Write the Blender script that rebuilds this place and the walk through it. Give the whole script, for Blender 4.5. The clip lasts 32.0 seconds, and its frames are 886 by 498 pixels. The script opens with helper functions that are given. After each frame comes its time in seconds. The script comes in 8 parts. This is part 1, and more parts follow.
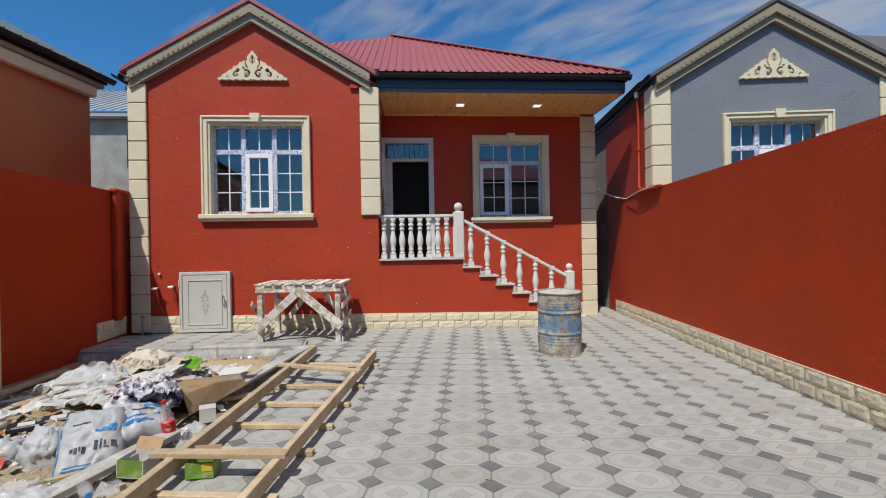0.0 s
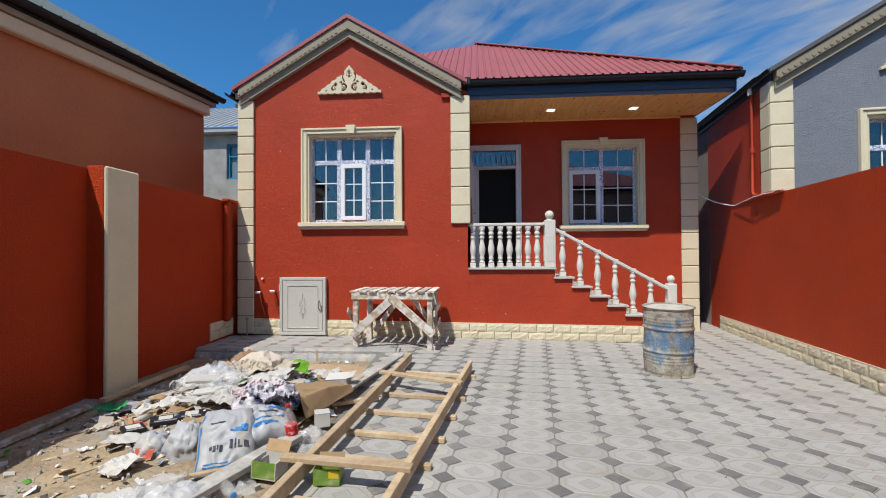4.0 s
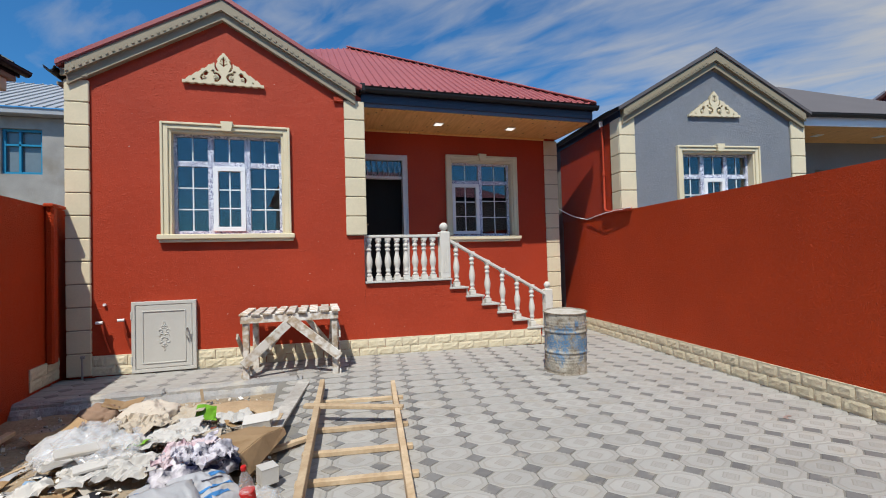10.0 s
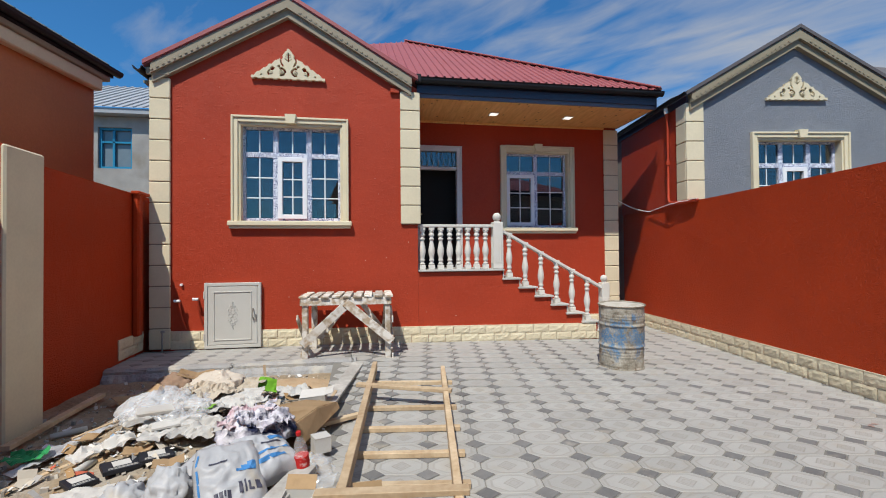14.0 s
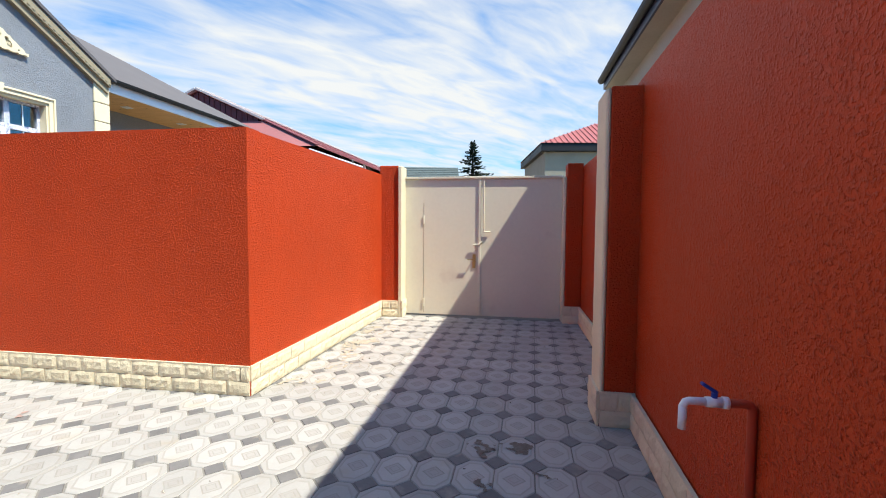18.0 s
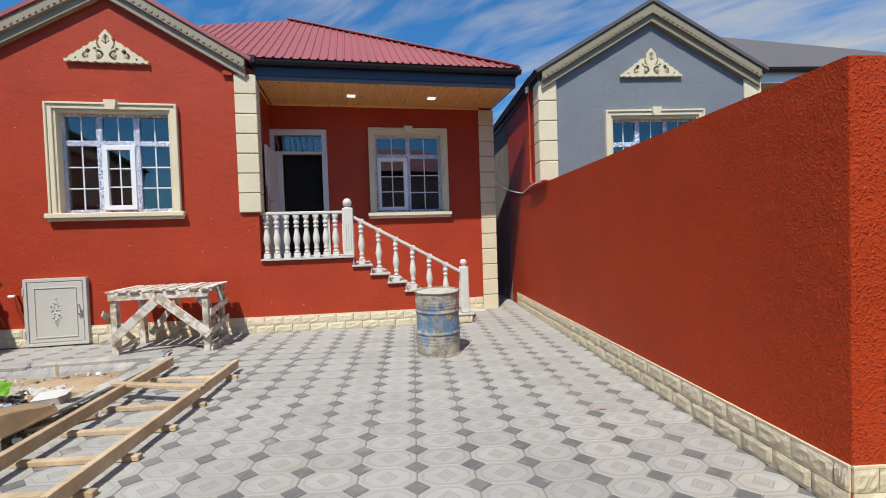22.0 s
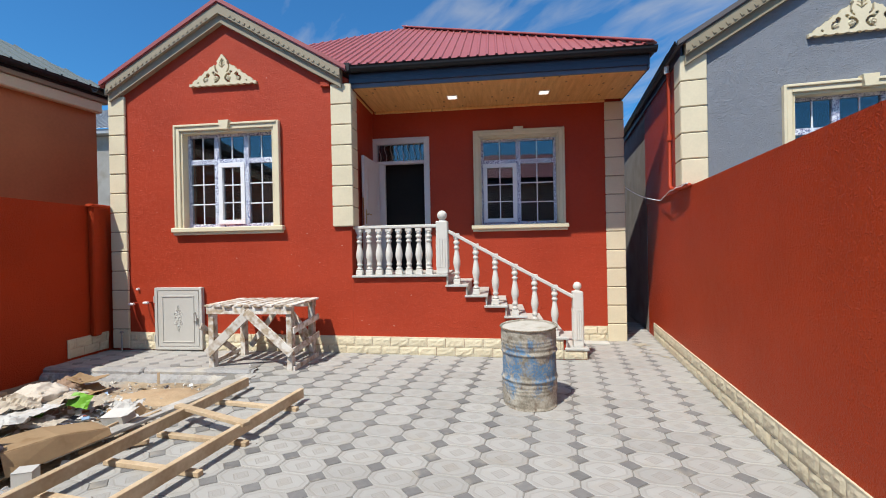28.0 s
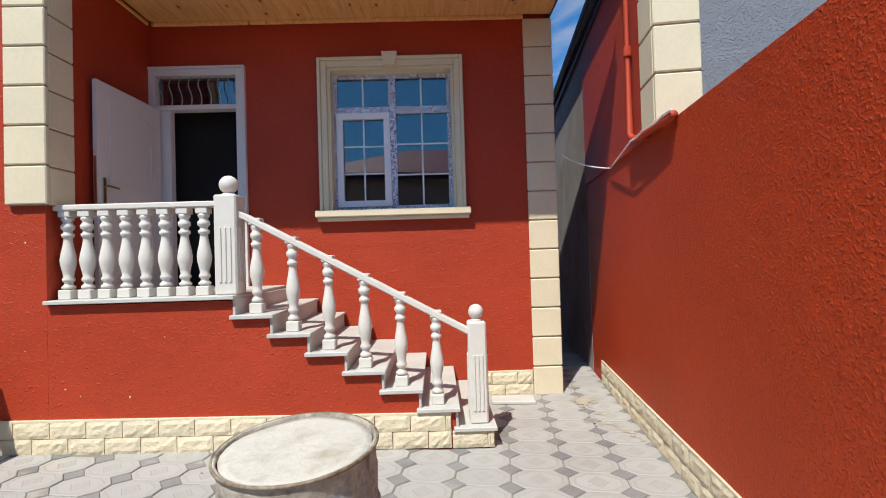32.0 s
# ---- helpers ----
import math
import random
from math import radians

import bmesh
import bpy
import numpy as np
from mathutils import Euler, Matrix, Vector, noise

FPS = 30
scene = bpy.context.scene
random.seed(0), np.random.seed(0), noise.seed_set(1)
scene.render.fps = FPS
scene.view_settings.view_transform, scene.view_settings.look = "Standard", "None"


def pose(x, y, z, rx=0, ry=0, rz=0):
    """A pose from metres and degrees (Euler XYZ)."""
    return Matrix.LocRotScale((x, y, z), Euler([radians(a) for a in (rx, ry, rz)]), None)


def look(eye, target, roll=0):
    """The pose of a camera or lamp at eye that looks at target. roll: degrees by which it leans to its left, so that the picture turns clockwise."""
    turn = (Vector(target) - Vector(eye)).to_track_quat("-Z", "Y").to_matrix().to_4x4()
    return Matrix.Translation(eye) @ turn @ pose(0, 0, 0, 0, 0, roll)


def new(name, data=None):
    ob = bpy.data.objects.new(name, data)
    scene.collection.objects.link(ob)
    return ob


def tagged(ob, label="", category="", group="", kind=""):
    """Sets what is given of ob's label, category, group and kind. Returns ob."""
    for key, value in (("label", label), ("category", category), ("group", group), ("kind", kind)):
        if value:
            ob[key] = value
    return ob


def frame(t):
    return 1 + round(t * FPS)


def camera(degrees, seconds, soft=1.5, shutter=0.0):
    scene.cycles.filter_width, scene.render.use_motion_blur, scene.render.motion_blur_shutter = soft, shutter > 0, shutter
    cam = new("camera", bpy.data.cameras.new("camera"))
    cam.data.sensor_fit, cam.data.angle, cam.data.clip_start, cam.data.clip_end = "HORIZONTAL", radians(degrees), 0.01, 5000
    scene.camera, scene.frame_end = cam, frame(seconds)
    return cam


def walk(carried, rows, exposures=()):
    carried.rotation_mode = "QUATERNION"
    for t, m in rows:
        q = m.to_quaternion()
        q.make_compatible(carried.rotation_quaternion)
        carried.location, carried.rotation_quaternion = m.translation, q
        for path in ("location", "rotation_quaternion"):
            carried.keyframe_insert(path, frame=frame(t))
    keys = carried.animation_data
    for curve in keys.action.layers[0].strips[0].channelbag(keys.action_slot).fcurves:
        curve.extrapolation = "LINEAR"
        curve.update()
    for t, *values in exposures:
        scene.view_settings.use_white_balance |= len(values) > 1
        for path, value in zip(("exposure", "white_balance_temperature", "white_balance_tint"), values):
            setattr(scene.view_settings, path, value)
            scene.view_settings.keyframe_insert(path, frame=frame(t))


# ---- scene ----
EXPOSURE = [(0.0, 0.0, 6660.0, 9.0), (1.0, 0.05, 6660.0, 9.0), (2.0, 0.08, 6660.0, 9.0), (3.0, 0.14, 6660.0, 9.0), (6.0, 0.06, 6660.0, 9.0), (7.0, 0.18, 6660.0, 9.0), (8.0, 0.58, 6800.0, 7.0), (9.0, 0.40, 6800.0, 7.0), (10.0, 0.10, 6660.0, 9.0), (11.0, 0.22, 6660.0, 9.0), (13.0, 0.15, 6660.0, 9.0), (16.0, 0.0, 6660.0, 9.0), (16.6, 0.35, 6800.0, 7.0), (17.0, 0.62, 6800.0, 7.0), (18.0, 1.02, 6800.0, 6.0), (19.0, 0.5, 6800.0, 7.0), (20.0, 0.22, 6720.0, 8.0), (21.0, 0.2, 6660.0, 9.0), (24.0, 0.30, 6660.0, 9.0), (26.0, 0.33, 6660.0, 9.0), (30.0, 0.32, 6660.0, 9.0), (32.0, 0.4, 6660.0, 9.0)]
cam = camera(89.3, 32.0, 1.05)
PATH = [
    (0, (0.166, 0.216, 1.433), (0.312, 2.211, 1.428), -1.0),
    (0.5, (0.168, 0.198, 1.403), (0.363, 2.188, 1.353), -1.5),
    (1, (0.194, 0.171, 1.481), (0.374, 2.162, 1.422), -2.0),
    (1.5, (0.202, 0.14, 1.532), (0.34, 2.135, 1.588), -1.9),
    (2, (0.21, 0.163, 1.517), (0.33, 2.158, 1.583), -1.1),
    (2.5, (0.102, 0.194, 1.504), (0.228, 2.189, 1.56), -0.6),
    (3, (-0.054, 0.218, 1.499), (0.033, 2.215, 1.549), -0.5),
    (3.5, (-0.139, 0.237, 1.466), (-0.294, 2.23, 1.503), -0.3),
    (5.5, (-0.428, 0.627, 1.55), (-0.187, 2.613, 1.567), -1.1),
    (6, (-0.465, 0.606, 1.585), (0.162, 2.505, 1.566), -1.9),
    (6.5, (-0.516, 0.585, 1.57), (0.409, 2.358, 1.553), -1.8),
    (7, (-0.6, 0.558, 1.584), (0.932, 1.845, 1.567), -2.1),
    (7.5, (-0.673, 0.527, 1.591), (1.215, 1.186, 1.569), -2.1),
    (8, (-0.724, 0.453, 1.605), (1.242, 0.815, 1.584), -1.8),
    (8.5, (-0.816, 0.412, 1.543), (1.114, 0.934, 1.498), -1.2),
    (9, (-0.944, 0.466, 1.581), (0.749, 1.53, 1.533), -1.5),
    (9.5, (-1.112, 0.587, 1.58), (-0.004, 2.252, 1.576), -1.3),
    (10, (-1.218, 0.597, 1.59), (-0.643, 2.512, 1.634), -1.6),
    (10.5, (-1.275, 0.619, 1.612), (-1.106, 2.61, 1.69), -1.2),
    (11, (-1.383, 0.615, 1.657), (-1.385, 2.609, 1.807), -0.7),
    (11.5, (-1.399, 0.623, 1.673), (-1.323, 2.611, 1.873), -0.7),
    (12, (-1.383, 0.649, 1.602), (-1.131, 2.624, 1.789), -0.9),
    (12.5, (-1.3, 0.646, 1.517), (-0.984, 2.616, 1.658), -0.6),
    (13, (-1.237, 0.625, 1.492), (-0.891, 2.593, 1.569), -0.5),
    (13.5, (-1.155, 0.569, 1.472), (-0.831, 2.542, 1.508), -0.5),
    (15.5, (-1.343, 0.605, 1.58), (-0.31, 2.317, 1.638), -2.0),
    (16, (-1.237, 0.534, 1.561), (0.333, 1.774, 1.564), -2.0),
    (16.5, (-0.981, 0.406, 1.58), (0.921, 1.022, 1.544), -1.4),
    (17, (-0.785, 0.322, 1.565), (1.189, 0.639, 1.491), -0.5),
    (17.5, (-0.541, 0.307, 1.536), (1.45, 0.47, 1.443), 0.3),
    (18, (-0.306, 0.325, 1.534), (1.691, 0.384, 1.427), 0.4),
    (18.5, (-0.088, 0.253, 1.543), (1.892, 0.51, 1.431), -0.2),
    (19, (0.13, 0.197, 1.545), (1.999, 0.902, 1.445), -0.3),
    (19.5, (0.352, 0.189, 1.538), (2.142, 1.076, 1.436), -0.4),
    (20, (0.596, 0.195, 1.536), (2.29, 1.254, 1.449), -0.2),
    (20.5, (0.75, 0.118, 1.5), (1.921, 1.738, 1.443), -0.5),
    (21, (0.896, 0.151, 1.496), (1.595, 2.024, 1.427), -1.7),
    (21.5, (1.026, 0.232, 1.483), (1.58, 2.153, 1.41), -1.7),
    (22, (1.078, 0.312, 1.525), (1.47, 2.273, 1.47), -1.9),
    (22.5, (1.144, 0.29, 1.558), (1.002, 2.285, 1.583), -1.3),
    (23, (1.203, 0.235, 1.582), (0.819, 2.195, 1.694), -0.2),
    (23.5, (1.193, 0.208, 1.585), (0.774, 2.156, 1.755), 0.3),
    (24, (1.14, 0.201, 1.536), (0.749, 2.155, 1.699), 0.4),
    (24.5, (1.057, 0.19, 1.515), (0.675, 2.15, 1.619), 0.4),
    (25, (0.965, 0.202, 1.491), (0.559, 2.16, 1.537), 0.1),
    (25.5, (1.03, 0.297, 1.498), (0.581, 2.245, 1.504), -0.3),
    (26, (1.263, 0.449, 1.5), (0.899, 2.416, 1.507), -0.8),
    (26.5, (1.411, 0.584, 1.427), (1.35, 2.583, 1.433), -1.3),
    (28.5, (1.856, 1.579, 1.712), (1.549, 3.555, 1.7), -0.9),
    (29, (1.861, 1.911, 1.669), (1.516, 3.877, 1.793), -0.3),
    (29.5, (1.906, 2.241, 1.628), (1.543, 4.203, 1.755), -0.2),
    (30, (1.941, 2.616, 1.568), (1.438, 4.547, 1.705), 0.0),
    (30.5, (2.056, 3.035, 1.57), (1.643, 4.99, 1.671), -0.5),
    (31, (2.3, 3.454, 1.495), (2.306, 5.452, 1.583), -1.8),
    (31.5, (2.457, 3.876, 1.474), (2.49, 5.874, 1.552), -2.1),
    (32, (2.653, 4.322, 1.516), (2.683, 6.322, 1.548), -1.7),
]
walk(cam, [(t, look(eye, target, roll)) for t, eye, target, roll in PATH], EXPOSURE)

# ---- light ----
SUN_FROM = Vector((-0.29, -0.575, 1.0)).normalized()
world = bpy.data.worlds.new("sky")
scene.world = world
world.use_nodes = True
wn = world.node_tree
wn.nodes.clear()
w_out = wn.nodes.new("ShaderNodeOutputWorld")
w_bg = wn.nodes.new("ShaderNodeBackground")
w_sky = wn.nodes.new("ShaderNodeTexSky")
w_sky.sky_type = "NISHITA"
w_sky.sun_disc = False
w_sky.sun_elevation = math.asin(SUN_FROM.z)
w_sky.sun_rotation = math.atan2(SUN_FROM.x, SUN_FROM.y)
w_sky.air_density, w_sky.dust_density, w_sky.ozone_density = 1.0, 1.2, 5.0
w_tc = wn.nodes.new("ShaderNodeTexCoord")
w_sep = wn.nodes.new("ShaderNodeSeparateXYZ")
wn.links.new(w_tc.outputs["Generated"], w_sep.inputs[0])


def wmath(op, a, b):
    n = wn.nodes.new("ShaderNodeMath")
    n.operation = op
    for k, v in enumerate((a, b)):
        if isinstance(v, (int, float)):
            n.inputs[k].default_value = v
        else:
            wn.links.new(v, n.inputs[k])
    return n.outputs[0]


w_h = wmath("ADD", wmath("MAXIMUM", w_sep.outputs[2], 0.0), 0.12)
w_com = wn.nodes.new("ShaderNodeCombineXYZ")
wn.links.new(wmath("DIVIDE", w_sep.outputs[0], w_h), w_com.inputs[0])
wn.links.new(wmath("DIVIDE", w_sep.outputs[1], w_h), w_com.inputs[1])
w_map = wn.nodes.new("ShaderNodeMapping")
w_map.inputs["Scale"].default_value = (1.25, 0.42, 1.0)
w_map.inputs["Location"].default_value = (0.3, 0.0, 0.0)
# the wind draws the cloud out along one bearing
w_turn = wn.nodes.new("ShaderNodeMapping")
w_turn.inputs["Rotation"].default_value = (0, 0, radians(-40))
wn.links.new(w_com.outputs[0], w_turn.inputs[0])
wn.links.new(w_turn.outputs[0], w_map.inputs[0])
w_noise = wn.nodes.new("ShaderNodeTexNoise")
w_noise.inputs["Scale"].default_value = 1.0
w_noise.inputs["Detail"].default_value = 8
w_noise.inputs["Roughness"].default_value = 0.6
w_noise.inputs["Distortion"].default_value = 0.35
wn.links.new(w_map.outputs[0], w_noise.inputs["Vector"])
# more cloud towards the east, clear sky to the north-west
w_map2 = wn.nodes.new("ShaderNodeMapping")
w_map2.inputs["Scale"].default_value = (1.6, 0.6, 1.0)
w_map2.inputs["Location"].default_value = (4.3, 1.7, 0.0)
wn.links.new(w_turn.outputs[0], w_map2.inputs[0])
w_fine = wn.nodes.new("ShaderNodeTexNoise")
w_fine.inputs["Scale"].default_value = 4.6
w_fine.inputs["Detail"].default_value = 6
w_fine.inputs["Distortion"].default_value = 0.5
wn.links.new(w_map2.outputs[0], w_fine.inputs["Vector"])
w_bias = wmath("ADD", wmath("ADD", wmath("MULTIPLY", w_sep.outputs[0], 0.20), wmath("SUBTRACT", wmath("MULTIPLY", wmath("MINIMUM", w_sep.outputs[1], 0.0), 0.16), wmath("MULTIPLY", wmath("MAXIMUM", w_sep.outputs[1], 0.0), 0.05))), wmath("MULTIPLY", wmath("POWER", wmath("MAXIMUM", w_sep.outputs[2], 0.0), 3.0), 0.12))
w_sum = wmath("ADD", wmath("ADD", wmath("MULTIPLY", w_noise.outputs[0], 0.62), wmath("MULTIPLY", w_fine.outputs[0], 0.50)), w_bias)
w_ramp = wn.nodes.new("ShaderNodeValToRGB")
w_ramp.color_ramp.elements[0].position = 0.51
w_ramp.color_ramp.elements[1].position = 0.86
wn.links.new(w_sum, w_ramp.inputs[0])
w_mix = wn.nodes.new("ShaderNodeMixRGB")
w_mix.inputs[2].default_value = (3.35, 3.45, 3.65, 1)
wn.links.new(w_ramp.outputs[0], w_mix.inputs[0])
w_tint = wn.nodes.new("ShaderNodeMixRGB")
w_tint.blend_type = "MULTIPLY"
w_tint.inputs[0].default_value = 1.0
w_tint.inputs[2].default_value = (0.28, 0.72, 0.99, 1)
wn.links.new(w_sky.outputs[0], w_tint.inputs[1])
wn.links.new(w_tint.outputs[0], w_mix.inputs[1])
wn.links.new(w_mix.outputs[0], w_bg.inputs["Color"])
w_bg.inputs["Strength"].default_value = 0.134
wn.links.new(w_bg.outputs[0], w_out.inputs[0])

sun_data = bpy.data.lights.new("sun", "SUN")
sun_data.energy, sun_data.angle, sun_data.color = 4.3, radians(0.53), (1.0, 0.95, 0.87)
sun = new("sun", sun_data)
sun.matrix_world = look(SUN_FROM * 30, (0, 0, 0))

# ---- materials ----


def material(name, colour, rough=0.8, dark=None, scale=6.0, fine=60.0, bump=0.0, bump_scale=80.0, metal=0.0, spec=0.3, amount=0.5, island=0.0, per_object=0.0, stretch=(1, 1, 1), dist=0.01, dirt=None, dirt_at=0.6, dirt_scale=1.3):
    m = bpy.data.materials.new(name)
    m.use_nodes = True
    nt = m.node_tree
    p = nt.nodes["Principled BSDF"]
    p.inputs["Metallic"].default_value = metal
    p.inputs["Specular IOR Level"].default_value = spec
    tc = nt.nodes.new("ShaderNodeTexCoord")
    mp = nt.nodes.new("ShaderNodeMapping")
    mp.inputs["Scale"].default_value = stretch
    nt.links.new(tc.outputs["Object"], mp.inputs[0])
    vec = mp.outputs[0]
    if per_object:
        oi = nt.nodes.new("ShaderNodeObjectInfo")
        ad = nt.nodes.new("ShaderNodeVectorMath")
        sc = nt.nodes.new("ShaderNodeVectorMath")
        sc.operation = "SCALE"
        sc.inputs[0].default_value = (13, 7, 19)
        nt.links.new(oi.outputs["Random"], sc.inputs["Scale"])
        nt.links.new(vec, ad.inputs[0])
        nt.links.new(sc.outputs[0], ad.inputs[1])
        vec = ad.outputs[0]
    def noise_node(s, detail=4):
        n = nt.nodes.new("ShaderNodeTexNoise")
        n.inputs["Scale"].default_value = s
        n.inputs["Detail"].default_value = detail
        nt.links.new(vec, n.inputs["Vector"])
        return n.outputs[0]
    big, small = noise_node(scale), noise_node(fine, 6)
    mixf = nt.nodes.new("ShaderNodeMath")
    mixf.operation = "MULTIPLY_ADD"
    nt.links.new(small, mixf.inputs[0])
    mixf.inputs[1].default_value = 0.6
    nt.links.new(big, mixf.inputs[2])
    rmp = nt.nodes.new("ShaderNodeMapRange")
    rmp.inputs[1].default_value, rmp.inputs[2].default_value = 0.55, 1.05
    nt.links.new(mixf.outputs[0], rmp.inputs[0])
    dark = dark or tuple(c * (1 - 0.45 * amount) for c in colour)
    mx = nt.nodes.new("ShaderNodeMixRGB")
    mx.inputs[1].default_value = (*dark, 1)
    mx.inputs[2].default_value = (*colour, 1)
    nt.links.new(rmp.outputs[0], mx.inputs[0])
    col = mx.outputs[0]
    if dirt:
        dn = noise_node(dirt_scale, 7)
        dr = nt.nodes.new("ShaderNodeMapRange")
        dr.inputs[1].default_value, dr.inputs[2].default_value = dirt_at - 0.06, dirt_at + 0.12
        nt.links.new(dn, dr.inputs[0])
        dm = nt.nodes.new("ShaderNodeMixRGB")
        dm.inputs[2].default_value = (*dirt, 1)
        nt.links.new(dr.outputs[0], dm.inputs[0])
        nt.links.new(col, dm.inputs[1])
        col = dm.outputs[0]
    if island or per_object:
        if island:
            gi = nt.nodes.new("ShaderNodeNewGeometry").outputs["Random Per Island"]
        else:
            gi = nt.nodes.new("ShaderNodeObjectInfo").outputs["Random"]
        mr = nt.nodes.new("ShaderNodeMapRange")
        a = island or per_object
        mr.inputs[3].default_value, mr.inputs[4].default_value = 1 - a, 1 + a * 0.4
        nt.links.new(gi, mr.inputs[0])
        ml = nt.nodes.new("ShaderNodeMixRGB")
        ml.blend_type = "MULTIPLY"
        ml.inputs[0].default_value = 1
        nt.links.new(col, ml.inputs[1])
        nt.links.new(mr.outputs[0], ml.inputs[2])
        col = ml.outputs[0]
    nt.links.new(col, p.inputs["Base Color"])
    rr = nt.nodes.new("ShaderNodeMapRange")
    rr.inputs[3].default_value, rr.inputs[4].default_value = max(0.03, rough - 0.08), min(1, rough + 0.08)
    nt.links.new(small, rr.inputs[0])
    nt.links.new(rr.outputs[0], p.inputs["Roughness"])
    if bump:
        bn = noise_node(bump_scale, 5)
        bp = nt.nodes.new("ShaderNodeBump")
        bp.inputs["Strength"].default_value = bump
        bp.inputs["Distance"].default_value = dist
        nt.links.new(bn, bp.inputs["Height"])
        nt.links.new(bp.outputs[0], p.inputs["Normal"])
    return m


def stucco(name, colour, grain=1.0, sparse=0.57, size=42, soft=0.14, gloss=0.24):
    """Spatter render under semi-gloss paint: a smooth coat with raised blobs and worms of mortar, some large, some fine."""
    m = material(name, colour, 0.52, scale=1.3, fine=22, amount=0.35, spec=gloss)
    nt = m.node_tree
    p = nt.nodes["Principled BSDF"]
    tc = nt.nodes.new("ShaderNodeTexCoord")

    def lumps(scale, lo, hi, distort):
        n = nt.nodes.new("ShaderNodeTexNoise")
        n.inputs["Scale"].default_value = scale
        n.inputs["Detail"].default_value = 2.5
        n.inputs["Distortion"].default_value = distort
        nt.links.new(tc.outputs["Object"], n.inputs["Vector"])
        r = nt.nodes.new("ShaderNodeMapRange")
        r.interpolation_type = "SMOOTHSTEP"
        r.inputs[1].default_value, r.inputs[2].default_value = lo, hi
        nt.links.new(n.outputs[0], r.inputs[0])
        return r.outputs[0]

    big, mid, small = lumps(size, sparse, sparse + soft, 0.5), lumps(2 * size, 0.52, 0.72, 0.3), lumps(7, 0.3, 0.7, 0.0)
    h = None
    for k, w in ((big, 1.0), (mid, 0.32), (small, 0.4)):
        ad = nt.nodes.new("ShaderNodeMath")
        ad.operation = "MULTIPLY_ADD"
        nt.links.new(k, ad.inputs[0])
        ad.inputs[1].default_value = w
        if h is None:
            ad.inputs[2].default_value = 0.0
        else:
            nt.links.new(h, ad.inputs[2])
        h = ad.outputs[0]
    bp = nt.nodes.new("ShaderNodeBump")
    bp.inputs["Strength"].default_value = 0.62 * grain
    bp.inputs["Distance"].default_value = 0.014
    nt.links.new(h, bp.inputs["Height"])
    nt.links.new(bp.outputs[0], p.inputs["Normal"])
    return m


RED = (0.418, 0.049, 0.019)
M_RED = stucco("red_stucco", RED, 0.8)
M_RED_ROUGH = stucco("rough_red_stucco", (0.50, 0.053, 0.011), 1.2, 0.47, 58, 0.27, 0.16)
M_RED_SMOOTH = material("red_paint", RED, 0.6, amount=0.2)
M_GREY = stucco("grey_stucco", (0.225, 0.245, 0.28), 1.0, 0.52, 60)
M_BROWN = stucco("brown_stucco", (0.54, 0.205, 0.088), 0.4)
M_CREAM = material("cream_moulding", (0.71, 0.63, 0.45), 0.75, scale=2.5, fine=40, amount=0.25, bump=0.12, bump_scale=120, dist=0.003)
M_TRIM = material("cream_trim", (0.73, 0.65, 0.46), 0.75, scale=3, fine=50, amount=0.2)
M_CORNICE = material("taupe_cornice", (0.33, 0.285, 0.21), 0.8, scale=4, fine=60, amount=0.3)
M_BASE = material("split_face_stone", (0.72, 0.64, 0.46), 0.9, scale=5, fine=45, amount=0.3, bump=0.7, bump_scale=34, dist=0.012, per_object=0.08)
M_WHITE = material("white_plaster", (0.66, 0.635, 0.58), 0.7, scale=8, fine=90, amount=0.22, bump=0.15, bump_scale=90, dist=0.002)
M_MARBLE = material("stair_stone", (0.55, 0.545, 0.51), 0.5, scale=4, fine=60, amount=0.4)
M_PVC = material("white_plastic", (0.82, 0.83, 0.85), 0.35, amount=0.08, spec=0.5)
M_DOOR = material("white_door_panel", (0.66, 0.63, 0.62), 0.45, amount=0.12, scale=3)
M_ROOF = material("red_roof_sheet", (0.36, 0.098, 0.095), 0.42, scale=1.2, fine=30, amount=0.25, spec=0.5)
M_ROOF_GREY = material("dark_grey_roof_sheet", (0.115, 0.105, 0.11), 0.62, scale=1.5, amount=0.25, spec=0.3)
M_ROOF_LIGHT = material("grey_green_roof_sheet", (0.17, 0.20, 0.205), 0.7, scale=1.5, amount=0.3, spec=0.2)
M_GUTTER = material("black_gutter", (0.014, 0.015, 0.018), 0.5, amount=0.3, spec=0.3)
M_FASCIA = material("navy_fascia", (0.022, 0.03, 0.06), 0.4, amount=0.3, spec=0.5)
M_SOFFIT = material("pine_board", (0.94, 0.56, 0.22), 0.45, dark=(0.70, 0.36, 0.12), scale=3, fine=18, amount=0.6, stretch=(9, 0.8, 9), island=0.22, spec=0.4)


